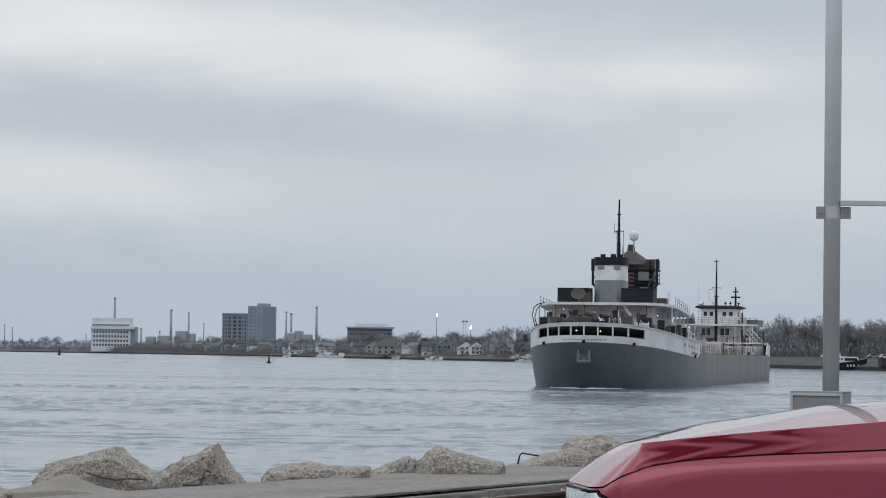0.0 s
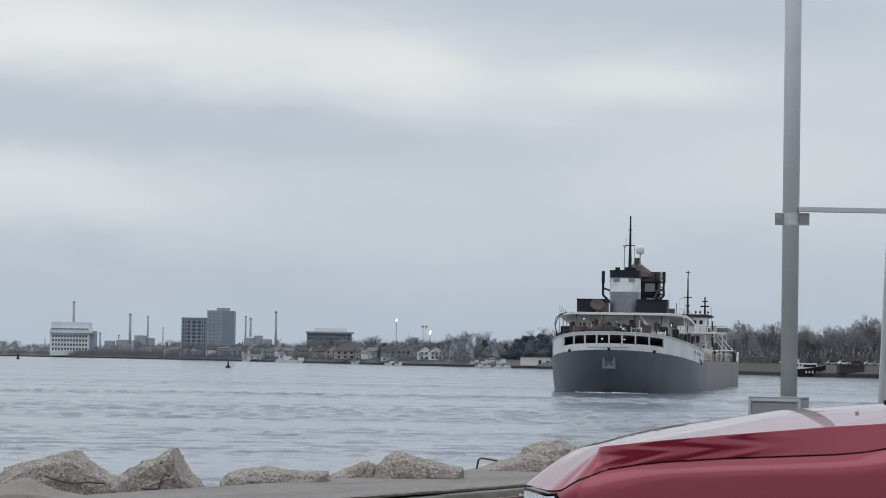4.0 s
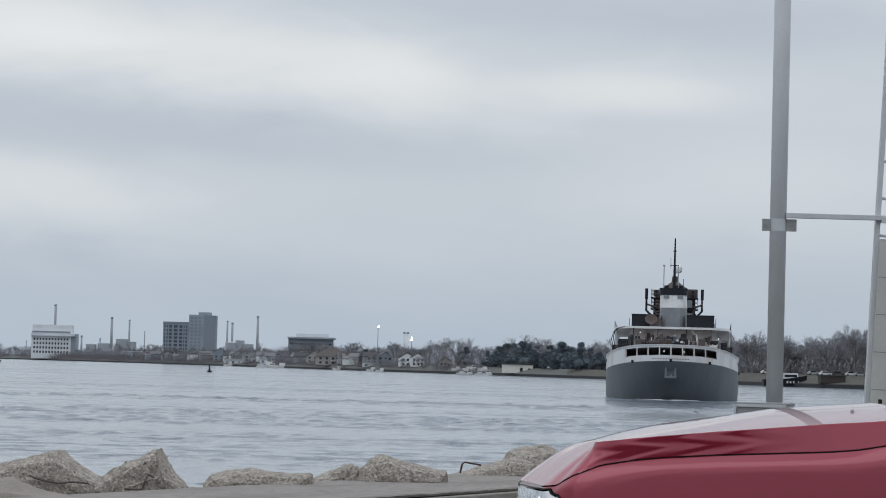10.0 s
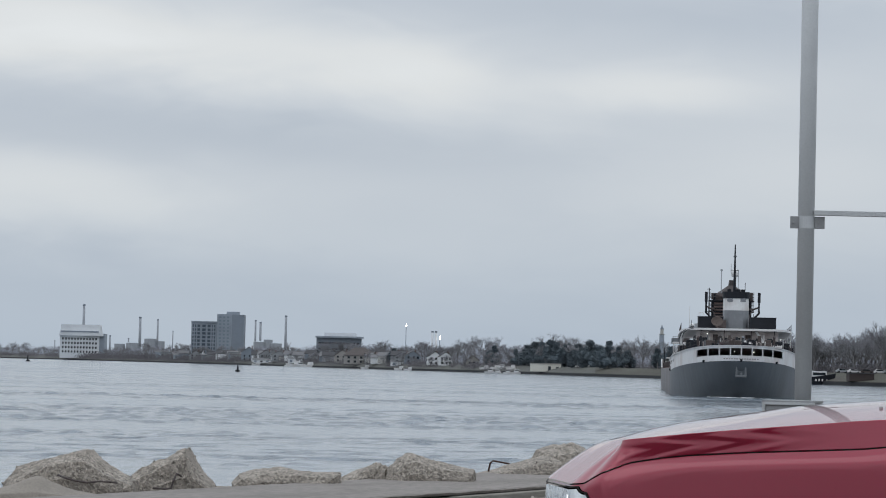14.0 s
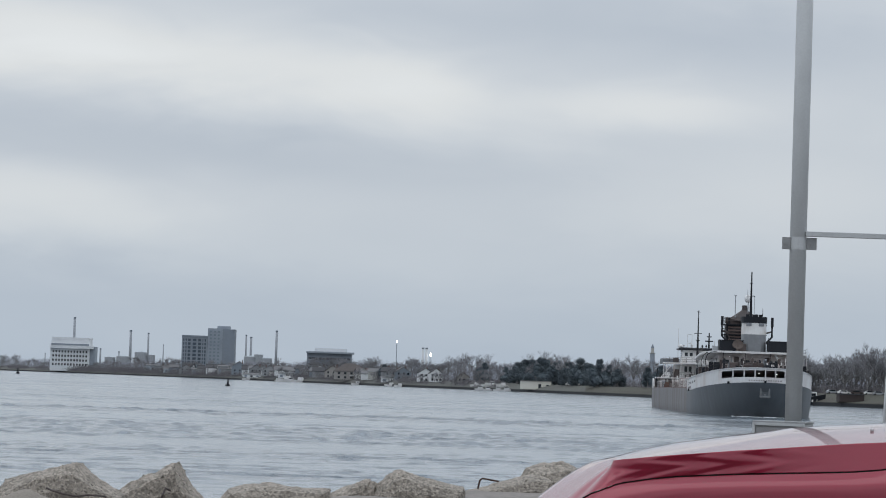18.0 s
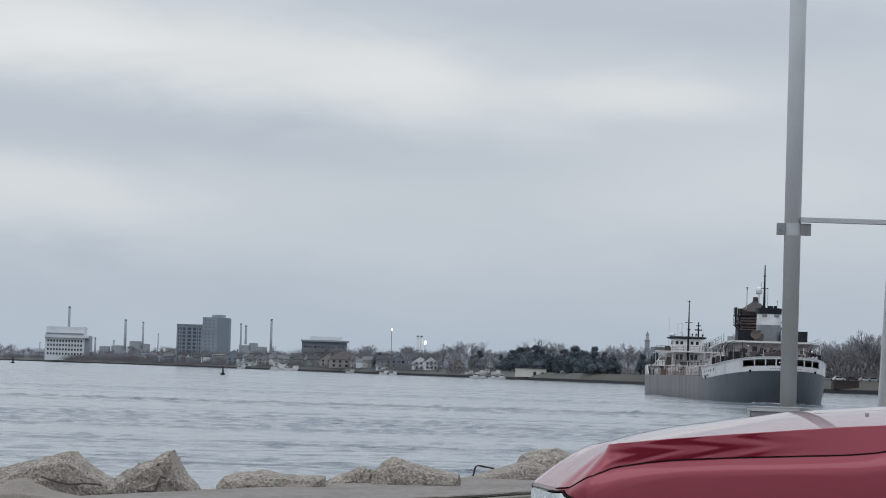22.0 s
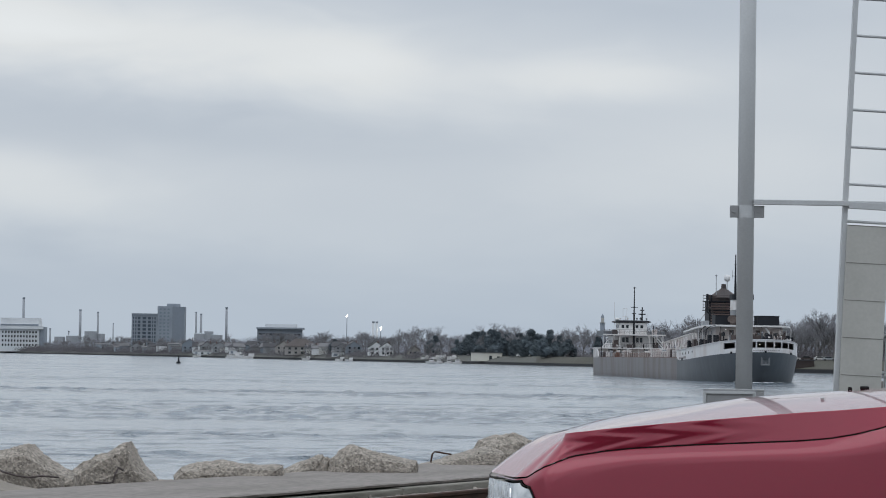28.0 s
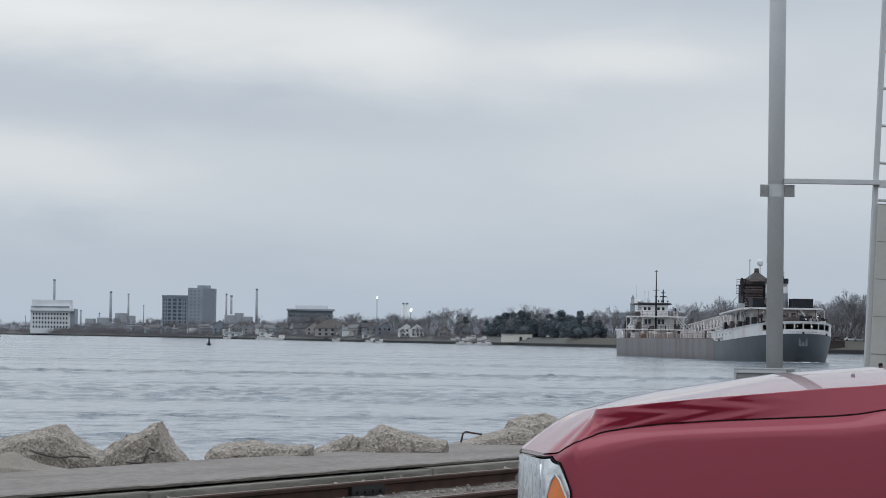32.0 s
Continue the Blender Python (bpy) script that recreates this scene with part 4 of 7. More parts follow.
for y in (30, 60, 82):
    block("boom_rest", 0, y, 4.0, 2.8, 0.6, boom_z(y) - 4.1, BROWN)
# stays from the tower to the boom
for x in (-1.3, 1.3):
    bm = nb()
    rod(bm, (x, 16.0, 14.5), (x, 46, boom_z(46) + 2.1), 0.06, n=5)
    part("boom_stay", bm, SHIPGREY, ship)
    bm = nb()
    rod(bm, (x, 16.0, 13.0), (x, 30, boom_z(30) + 2.1), 0.06, n=5)
    part("boom_stay", bm, SHIPGREY, ship)
# hatch coamings down the deck
HATCH = mat("chalky_hatch_paint", (0.27, 0.235, 0.22), 0.75, vary=0.25, grain=2, stain=0.4, bump=0.05, dirt=(0.13, 0.09, 0.075), dirt_much=0.8)
for k in range(20):
    block("hatch_cover", 0, 21 + k * 5.8, 4.05, 12.0, 3.6, 0.9, HATCH, "chalky rust-stained steel hatch cover", bevel=0.08)
for side in (-1, 1):
    bm = nb()
    for k in range(40):
        rod(bm, (side * 8.9, 9 + k * 3.1, 4.0), (side * 8.9, 9 + k * 3.1, 5.0), 0.025, n=5)
    for z in (4.5, 5.0):
        rod(bm, (side * 8.9, 9, z), (side * 8.9, 130, z), 0.018, n=5)
    part("deck_railing", bm, DARKSTEEL, ship)
    for k in range(6):
        block("deck_locker", side * 7.6, 12 + k * 7.5, 4.05, 1.4, 2.2, 1.1 + 0.3 * (k % 3), WORN if k % 2 else BEIGE, bevel=0.08)
for side in (-1, 1):
    for x, y, w, l, h, m in ((7.6, 9.6, 1.6, 2.0, 1.9, WORN), (5.6, 10.2, 1.4, 1.8, 1.5, BEIGE), (7.9, 12.6, 1.2, 2.4, 1.2, WHITE), (6.2, 14.2, 1.0, 1.4, 1.7, DARKSTEEL)):
        block("deck_locker", side * x, y, 4.05, w, l, h, m, bevel=0.06)
# cross beams, pipes and lamp posts that break up the long deck
for k in range(14):
    y = 14 + k * 9.1
    for side in (-1, 1):
        bm = nb()
        rod(bm, (side * 7.2, y, 4.0), (side * 7.2, y, 5.6 + 0.5 * (k % 3)), 0.05, n=6)
        box(bm, side * 7.2, y, 5.6 + 0.5 * (k % 3), 0.3, 0.2, 0.2)
        part("deck_lamp_post", bm, WHITE if k % 2 else DARKSTEEL, ship)
# break of the poop: white end wall with a doorway
block("poop_front", 0, 8.3, 3.95, 17.8, 0.2, 1.3, WHITE)

# forward house with the pilot house
block("forecastle", 0, 148, 3.95, 15.0, 15.0, 1.9, WHITE, "white forecastle house", bevel=0.05)
for side in (-1, 1):
    bm = nb()
    ys = stations(132, 163, 16)
    low = [(side * breadth(y), y, 3.9) for y in ys]
    high = [(side * breadth(y), y, 3.9 + 1.9 * min(1.0, (y - 131.5) / 3.0)) for y in ys]
    loft(bm, [low, high, [(x - side * 0.16, y, z) for x, y, z in high], [(x - side * 0.16, y, z) for x, y, z in low]], closed=False)
    part("forward_bulwark", bm, WORN, ship)
    bm = nb()
    rod(bm, (side * 8.6, 131.6, 3.9), (side * 8.6, 131.6, 8.0), 0.09, n=6)
    part("deck_post", bm, BLACK, ship)
block("forecastle_deck", 0, 147, 5.92, 16.0, 15.4, 0.24, WHITE, "white deck edge over the forecastle")
texas = block("texas_house", 0.3, 149, 6.05, 9.4, 10.5, 2.75, WHITE, "white forward cabin with tall windows", bevel=0.05)
for x in (-2.2, -1.35, 0.95, 1.8):
    b = nb()
    box(b, x, 143.72, 7.95, 0.6, 0.06, 1.1)
    part("cabin_window", b, WINDOW, texas)
for side in (-1, 1):
    for k in range(4):
        b = nb()
        box(b, 0.3 + side * 4.72, 145.2 + k * 2.4, 7.6, 0.06, 0.8, 0.8)
        part("cabin_window", b, WINDOW, texas)
block("bridge_deck", 0, 148, 8.95, 14.0, 14.5, 0.26, WHITE, "white bridge deck edge")
for side in (-1, 1):
    bm = nb()
    box(bm, side * 7.0, 149, 9.45, 0.1, 12.2, 1.1)
    box(bm, side * 5.3, 142.9, 9.45, 3.4, 0.1, 1.1)
    part("bridge_screen", bm, SHADEDECK, ship)
pilot = block("pilot_house", 0.2, 149.5, 9.0, 6.2, 7.0, 2.95, WHITE, "white pilot house with dark windows", bevel=0.06)
for x in (-2.1, -1.1, 1.1, 2.2):
    b = nb()
    box(b, x, 145.97, 11.0, 0.6, 0.06, 0.7)
    part("pilot_window", b, WINDOW, pilot)
for side in (-1, 1):
    for k in range(4):
        b = nb()
        box(b, 0.2 + side * 3.12, 147 + k * 1.6, 11.0, 0.06, 1.0, 0.8)
        part("pilot_window", b, WINDOW, pilot)
b = nb()
loft(b, [[(0.2 + sx * w, 149.5 + sy * l, z) for sx, sy in ((-1, -1), (1, -1), (1, 1), (-1, 1))] for z, w, l in ((11.85, 3.35, 3.6), (12.0, 4.0, 4.2), (12.25, 3.9, 4.1), (12.42, 3.2, 3.6))])
part("pilot_roof", b, BLACK, pilot, "dark flared roof edge")
b = nb()
for x in (-1.75, -0.85):
    rod(b, (x, 149.0, 12.4), (x, 149.0, 15.2), 0.05, n=5)
for z in (13.3, 15.2):
    rod(b, (-1.75, 149.0, z), (-0.85, 149.0, z), 0.05, n=5)
part("aerial_frame", b, WHITE, pilot, "white square aerial frame")
b = nb()
loft(b, [[(-3.2 + r * math.cos(t), 148.0 + r * math.sin(t), z) for t in [2 * math.pi * i / 12 for i in range(12)]] for z, r in ((12.35, 0.3), (12.5, 0.5), (12.85, 0.45), (13.0, 0.2))])
part("small_dome", b, WHITE, pilot, "small white dome", smooth=True)
for x, y, z0, z1, r in ((4.4, 141.8, 5.9, 11.2, 0.13), (-6.8, 143.2, 5.9, 9.0, 0.07), (6.8, 143.2, 5.9, 9.0, 0.07), (-3.4, 143.4, 5.9, 9.0, 0.07), (2.0, 141.0, 4.0, 7.0, 0.12)):
    bm = nb()
    rod(bm, (x, y, z0), (x, y, z1), r, n=6)
    part("deck_post", bm, BLACK if r > 0.1 else WORN, ship)
for x0, x1 in ((4.9, 7.2), (-5.2, -7.4), (5.6, 8.2)):
    bm = nb()
    rod(bm, (x0, 142.2, 8.7), (x1, 142.0, 6.0), 0.09, n=6)
    part("brace", bm, WHITE, ship)
for x, z in ((-2.6, 12.3), (-0.9, 12.3), (1.2, 12.3), (2.0, 12.3), (3.4, 12.3)):
    bm = nb()
    rod(bm, (x, 147.0, z), (x, 147.0, z + 1.0 + 0.5 * math.sin(x * 3)), 0.06, n=5)
    box(bm, x, 147.0, z + 0.5, 0.35, 0.3, 0.3)
    part("roof_fitting", bm, BLACK if x > 0 else WORN, ship)
bm = nb()
for x in (-6.9, -4.6, -2.3, 0, 2.3, 4.6, 6.9):
    rod(bm, (x, 143.0, 8.95), (x, 143.0, 10.0), 0.035, n=5)
for z in (9.5, 10.0):
    rod(bm, (-6.9, 143.0, z), (6.9, 143.0, z), 0.03, n=5)
part("bridge_railing", bm, WORN, ship)
bm = nb()
rod(bm, (0, 142.6, 6.1), (0, 142.6, 14), 0.26, 0.2, n=8)
rod(bm, (0, 142.6, 14), (0, 142.6, 20.0), 0.17, 0.08, n=8)
fore = part("forward_mast", bm, BLACK, ship, "tall black forward mast")
for z, w in ((15.3, 1.6), (19.7, 0.8), (13.9, 0.9)):
    bm = nb()
    box(bm, 0, 142.6, z, w, 0.12, 0.12)
    part("crosstree", bm, BLACK, fore)
bm = nb()
rod(bm, (2.7, 149.5, 12.2), (2.7, 149.5, 15.6), 0.2, 0.12, n=6)
box(bm, 2.7, 149.5, 13.9, 1.6, 0.3, 0.25)
box(bm, 2.7, 149.5, 14.8, 1.0, 0.3, 0.2)
part("radar_mast", bm, BLACK, ship, "dark radar mast")
for x, h in ((-3.6, 5.5), (3.9, 3.0), (-1.0, 2.6)):
    bm = nb()
    rod(bm, (x, 150, 9.0), (x, 150, 9.0 + h + 2), 0.05, n=5)
    part("aerial", bm, WHITE, ship)
for z, y in ((6.15, 139.6), (9.2, 140.9)):
    w = 7.7 if z < 7 else 6.9
    bm = nb()
    for k in range(13):
        x = -w + 2 * w * k / 12
        rod(bm, (x, y, z), (x, y, z + 1.05), 0.035, n=5)
    for dz in (0.35, 0.7, 1.05):
        rod(bm, (-w, y, z + dz), (w, y, z + dz), 0.025, n=5)
    part("forward_railing", bm, DARKSTEEL, ship)
for x in (-6.3, -3.4, 3.3, 6.2):
    bm = nb()
    rod(bm, (x, 140.8, 6.1), (x, 140.8, 8.97), 0.07, n=6)
    rod(bm, (x, 140.8, 8.2), (x * 0.9, 140.8, 8.97), 0.05, n=6)
    part("deck_post", bm, WHITE, ship)
for x, z, h, m in ((-4.2, 6.15, 1.7, BROWN), (-6.0, 6.15, 1.0, WHITE), (4.9, 6.15, 1.3, DARKSTEEL), (-1.0, 6.15, 0.8, DARKSTEEL), (-4.4, 9.2, 1.0, DARKSTEEL), (4.6, 9.2, 1.2, BEIGE)):
    block("deck_locker", x, 142.2, z, 1.1, 0.9, h, m, bevel=0.06)
for x in (-5.6, -3.6, 2.6, 5.2):
    bm = nb()
    box(bm, x, 140.44, 5.0, 0.8, 0.08, 1.7)
    part("forecastle_door", bm, SHADEDECK if x < 3 else BROWN, ship, "dark doorway of the forecastle")
bm = nb()
for k in range(9):
    box(bm, 4.2 + 0.26 * k, 141.6, 8.8 - 0.3 * k, 0.3, 0.7, 0.05)
for dy in (-0.35, 0.35):
    rod(bm, (4.0, 141.6 + dy, 8.95), (6.5, 141.6 + dy, 6.15), 0.06, n=6)
    rod(bm, (4.0, 141.6 + dy, 9.85), (6.5, 141.6 + dy, 7.05), 0.04, n=6)
part("stair", bm, WHITE, ship, "white inclined ladder")
# steering pole and stairs of the forward house
for x in (4.8, -4.8):
    bm = nb()
    rod(bm, (x, 143, 6.1), (x, 139.6, 8.9), 0.16, n=6)
    part("stair", bm, WORN, ship)
for x in (-5.5, -2.0, 2.5, 5.8):
    block("deck_gear", x, 138.6, 4.0, 1.2, 1.6, 1.5, BROWN if x < 0 else WHITE, bevel=0.12)
# rails round the boat deck aft, life rings, lamps
for k in range(4, len(loop) - 4):
    x, y = loop[k]
    bm = nb()
    rod(bm, (x * 0.985, y + 0.15, rim(y)), (x * 0.985, y + 0.15, rim(y) + 0.95), 0.016, n=5)
    part("rail_stanchion", bm, DARKSTEEL, ship)
for z in (0.5, 0.95):
    bm = nb()
    path_rod(bm, [(x * 0.985, y + 0.15, rim(y) + z) for x, y in loop[4:-4]], 0.011, 4)
    part("deck_rail", bm, DARKSTEEL, ship)
LAMP = glow("deck_lamp", (1.0, 0.96, 0.88), 2.2)
for x, y, z in ((-4.3, -16.9, 8.9), (1.7, -31.2, 6.3), (-0.9, -31.3, 6.35), (6.2, -14.0, 8.3)):
    bm = nb()
    box(bm, x, y, z, 0.11, 0.1, 0.11, bevel=0.02)
    part("deck_lamp", bm, LAMP, ship, "small lit deck lamp")


def deck_piece(bm, x, y, z, h, kind):
    """A mushroom vent, a winch drum on its bed, a pair of bollards or a cowl."""
    if kind == 0:
        rod(bm, (x, y, z), (x, y, z + h * 0.75), 0.14, n=8)
        rod(bm, (x, y, z + h * 0.7), (x, y, z + h), 0.36, 0.18, n=10)
    elif kind == 1:
        box(bm, x, y, z + 0.15, 1.2, 0.9, 0.3, bevel=0.03)
        rod(bm, (x - 0.55, y, z + 0.62), (x + 0.55, y, z + 0.62), 0.28, n=10)
        for dx in (-0.6, 0.0, 0.6):
            rod(bm, (x + dx - 0.04, y, z + 0.62), (x + dx + 0.04, y, z + 0.62), 0.45, n=12)
        rod(bm, (x + 0.4, y, z + 0.3), (x + 0.4, y, z + h), 0.06, n=6)
    elif kind == 2:
        for dx in (-0.3, 0.3):
            rod(bm, (x + dx, y, z), (x + dx, y, z + h * 0.6), 0.16, n=8)
            rod(bm, (x + dx, y, z + h * 0.6), (x + dx, y, z + h * 0.66), 0.22, n=8)
        rod(bm, (x, y, z), (x, y, z + h * 1.1), 0.05, n=6)
    else:
        sweep(bm, [(x, y, z), (x, y, z + h * 0.6), (x, y - 0.1, z + h * 0.85), (x, y - 0.4, z + h)], 0.19, 8)


rnd = random.Random(12)
for k in range(64):
    a = rnd.uniform(-1, 1)
    y = rnd.uniform(-28, -16)
    x = a * (breadth(y) - 1.6)
    h = rnd.uniform(0.4, 1.9) + 0.3
    bm = nb()
    deck_piece(bm, x, y, deck_z(y), h, k % 4)
    part("deck_fitting", bm, (BLACK, DARKSTEEL, SHADEDECK, BROWN, BLACK, WORN, DARKSTEEL)[k % 7], ship)
for side in (-1, 1):
    for k in range(7):
        y = -14 + k * 3.2
        bm = nb()
        box(bm, side * 6.9, y, deck_z(y) + 0.55, rnd.uniform(0.5, 1.1), rnd.uniform(0.8, 1.8), rnd.uniform(0.7, 1.3), bevel=0.08)
        part("deck_fitting", bm, (BROWN, WHITE, BLACK)[k % 3], ship)
# freight deck clutter forward of the poop and by the forecastle
for k in range(70):
    y = rnd.choice((rnd.uniform(9.5, 40), rnd.uniform(100, 142)))
    x = rnd.choice((-1, 1)) * rnd.uniform(4, 8)
    h = rnd.uniform(0.4, 1.6)
    bm = nb()
    box(bm, x, y, 4.05 + h / 2, rnd.uniform(0.3, 1.1), rnd.uniform(0.4, 1.6), h, bevel=0.06)
    part("deck_fitting", bm, (WORN, DARKSTEEL, BEIGE, SHIPGREY, DECK, WORN)[k % 6], ship)
# portholes and weathered name bars along the band
for side in (-1, 1):
    for k in range(5):
        y = -9 + k * 3.3
        bm = nb()
        rod(bm, (side * (breadth(y) - 0.02), y, rim(y) - 0.75), (side * (breadth(y) + 0.03), y, rim(y) - 0.75), 0.22, n=12)
        part("porthole", bm, WINDOW, ship)
    for k in range(9):
        y = -2.5 + k * 0.9
        bm = nb()
        box(bm, side * (breadth(y) + 0.02), y, rim(y) - 1.45, 0.03, 0.55, 0.35)
        part("name_bar", bm, LETTERS, ship, "faded dark bar of painted lettering")
# dark gear, hoses and fenders crowding both sides of the after house
for side in (-1, 1):
    for k in range(9):
        y = -15 + k * 2.5
        bm = nb()
        box(bm, side * (7.5 + 0.25 * math.sin(k * 2.1)), y, deck_z(y) + 0.7, 0.5 + 0.3 * (k % 2), 1.0, 1.0 + 0.7 * ((k * 7) % 3) / 2, bevel=0.1)
        part("deck_fitting", bm, (DARKSTEEL, BLACK, BROWN)[k % 3], ship)
DISHRUST = mat("faded_rust_dish", (0.105, 0.082, 0.073), 0.75, vary=0.25, grain=4, stain=0.9, bump=0.05, dirt=(0.09, 0.065, 0.06))
bm = nb()
rod(bm, (-2.9, -14.6, 9.6), (-2.9, -14.6, 10.7), 0.08, n=6)
loft(bm, [[(-2.9 + r * math.cos(t) * 1.25, -14.6 - d + 0.2 * r * math.cos(t), 10.75 + r * math.sin(t)) for t in [2 * math.pi * i / 18 for i in range(18)]] for d, r in ((0.0, 0.15), (0.06, 0.42), (0.2, 0.66), (0.16, 0.68), (0.0, 0.45), (-0.08, 0.2))])
part("dish", bm, DISHRUST, ship, "faded rusty dish tilted on a post")
# white water along the waterline and under the stern
bm = nb()
rnd = random.Random(7)
for k in range(34):
    a = rnd.uniform(-1, 1)
    a *= 0.6
    yy = -1 - 27.6 * max(0.0, 1 - abs(a * 0.85) ** 2) ** 0.45 - rnd.uniform(0.0, 2.2)
    box(bm, a * 7.4, yy, 0.0, rnd.uniform(0.2, 0.9), rnd.uniform(0.2, 0.6), rnd.uniform(0.03, 0.2) * (1.3 - abs(a)), turn=Euler((0, 0, rnd.uniform(-0.3, 0.3))).to_matrix(), bevel=0.02)
wash = part("stern_wash", bm, FOAM, ship, "white churned water under the stern")
wash["kind"] = "stuff"

# ---- pole, ladder and cabinet at the parking edge ----
bm = nb()
rod(bm, (0, 0, 0), (0, 0, 7.5), 0.0685, n=24)
pole = part("steel_pole", bm, GALV, place=pose(3.179, 24.0, 0), smooth=True)
tagged(pole, "tall round galvanised steel pole with a clamped bracket", "pole")
bm = nb()
rod(bm, (0, 0, 0), (0, 0, 0.02), 0.16, n=20)
part("base_plate", bm, GALV, pole)
for z, h in ((2.61, 0.10),):
    for x0, x1 in ((-0.135, -0.065), (0.065, 0.148)):
        bm = nb()
        box(bm, (x0 + x1) / 2, -0.03, z, x1 - x0, 0.012, h, bevel=0.003)
        ear = part("clamp_ear", bm, STEEL, pole, "bolted clamp ear")
        bm = nb()
        rod(bm, ((x0 + x1) / 2 - 0.004, -0.05, z), ((x0 + x1) / 2 - 0.004, -0.03, z), 0.011, n=6)
        part("bolt", bm, STEEL, ear)
    bm = nb()
    rod(bm, (0, 0, z - 0.05), (0, 0, z + 0.05), 0.0697, n=24)
    part("clamp_band", bm, GALV, pole)
bm = nb()
box(bm, 0.64, -0.045, 2.69, 1.17, 0.05, 0.042, bevel=0.004)
part("cross_bar", bm, GALV, pole, "square galvanised cross bar")

cabinet = empty("utility_cabinet", pose(3.06, 23.7, 0.037, 0, 0, -21), "low grey metal utility cabinet beside the pole", "utility cabinet")
bm = nb()
box(bm, 0, 0, 0.53, 0.43, 0.29, 1.14, bevel=0.006)
part("cabinet_body", bm, STEEL, cabinet)
bm = nb()
box(bm, 0, 0, 1.112, 0.436, 0.296, 0.02, bevel=0.005)
part("cabinet_lid", bm, STEEL, cabinet)
bm = nb()
for x in (-0.203, 0.203):
    box(bm, x, -0.153, 0.555, 0.022, 0.016, 1.1)
for z in (0.03, 1.095):
    box(bm, 0, -0.153, z, 0.40, 0.016, 0.022)
part("door_frame", bm, GALV, cabinet)
bm = nb()
box(bm, 0, -0.149, 0.56, 0.375, 0.006, 1.02)
panel_door = part("cabinet_door", bm, STEEL, cabinet)
bm = nb()
box(bm, 0.14, -0.165, 0.62, 0.02, 0.03, 0.10, bevel=0.004)
part("handle", bm, CHROME, panel_door)

LEAN = 2.35
ladder = empty("fixed_ladder", pose(3.888, 24.0, 0, 0, LEAN, 0), "galvanised fixed ladder with a guard panel over its lower rungs", "ladder")
for x in (0, 0.415):
    bm = nb()
    box(bm, x, 0, 3.6, 0.04, 0.065, 7.2, bevel=0.004)
    part("ladder_rail", bm, GALV, ladder)
for k in range(21):
    bm = nb()
    z = 0.405 + 0.3065 * k
    rod(bm, (0.0, 0, z), (0.415, 0, z), 0.0125, n=10)
    part("rung", bm, GALV, ladder)
bm = nb()
box(bm, 0.188, -0.06, 1.39, 0.345, 0.012, 2.26, bevel=0.002)
box(bm, 0.335, -0.02, 1.39, 0.05, 0.09, 2.26, bevel=0.002)
SEAM = mat("dark_panel_joint", (0.20, 0.195, 0.18), 0.8, vary=0.2, grain=60, stain=6, bump=0.05)
guard = part("guard_panel", bm, PILLAR, ladder, "pale grey-beige ladder guard panel")
for k in range(8):
    z = 0.37 + 0.3065 * k
    bm = nb()
    box(bm, 0.19, -0.0665, z, 0.335, 0.003, 0.006)
    part("panel_seam", bm, SEAM, guard)
    bm = nb()
    box(bm, 0.40, -0.035, z, 0.055, 0.03, 0.02)
    part("panel_bracket", bm, STEEL, guard)
bm = nb()
box(bm, 0.25, -0.05, 2.68, 0.46, 0.05, 0.055, bevel=0.003)
part("ladder_tie", bm, GALV, ladder)

# ---- the red pickup truck ----
TRUCK = pose(0.294, 7.37, 0, 0, 0, -10)
truck = empty("pickup_truck", TRUCK, "parked dark red pickup truck with a glossy raised hood", "pickup truck")
HALF = 0.97


def outline(n_front=14, n_chamfer=10, n_corner=14, n_side=60, rear=1.25):
    """Plan of the near half: from the middle of the nose, swept back, round a tight corner and along the side."""
    pts = []
    for i in range(n_front):
        y = HALF - (HALF - 0.5) * i / n_front
        pts.append((-0.075 + 0.03 * ((HALF - y) / (HALF - 0.5)) ** 2, y))
    start, sweep_to = (-0.045, 0.5), (0.068, 0.108)
    for i in range(n_chamfer):
        f = i / n_chamfer
        pts.append((start[0] + (sweep_to[0] - start[0]) * f, start[1] + (sweep_to[1] - start[1]) * f))
    a0, r = radians(16.0), 0.149
    for i in range(n_corner):
        a = a0 + (math.pi / 2 - a0) * i / (n_corner - 1)
        pts.append((sweep_to[0] + r * (math.cos(a0) - math.cos(a)), sweep_to[1] - r * (math.sin(a) - math.sin(a0))))
    xs = pts[-1][0]
    for i in range(1, n_side + 1):
        pts.append((xs + (rear - xs) * i / n_side, 0.0))
    return pts


PLAN = outline()
# heights along the truck: shut line between fender and hood, hood's side crease, and hood's middle
SHUT = [(-0.1, 1.072), (0.06, 1.074), (0.089, 1.080), (0.102, 1.092), (0.127, 1.107), (0.17, 1.121), (0.228, 1.136), (0.299, 1.149), (0.371, 1.158), (0.513, 1.169), (0.655, 1.177), (0.795, 1.185), (0.864, 1.192), (0.934, 1.205), (0.99, 1.220), (1.03, 1.234), (1.12, 1.27), (1.25, 1.32)]
CREASE = [(-0.1, 1.16), (0.10, 1.165), (0.144, 1.176), (0.18, 1.188), (0.223, 1.196), (0.295, 1.2055), (0.367, 1.2140), (0.51, 1.229), (0.652, 1.2417), (0.793, 1.255), (0.89, 1.262), (0.933, 1.2666), (1.03, 1.276), (1.25, 1.325)]
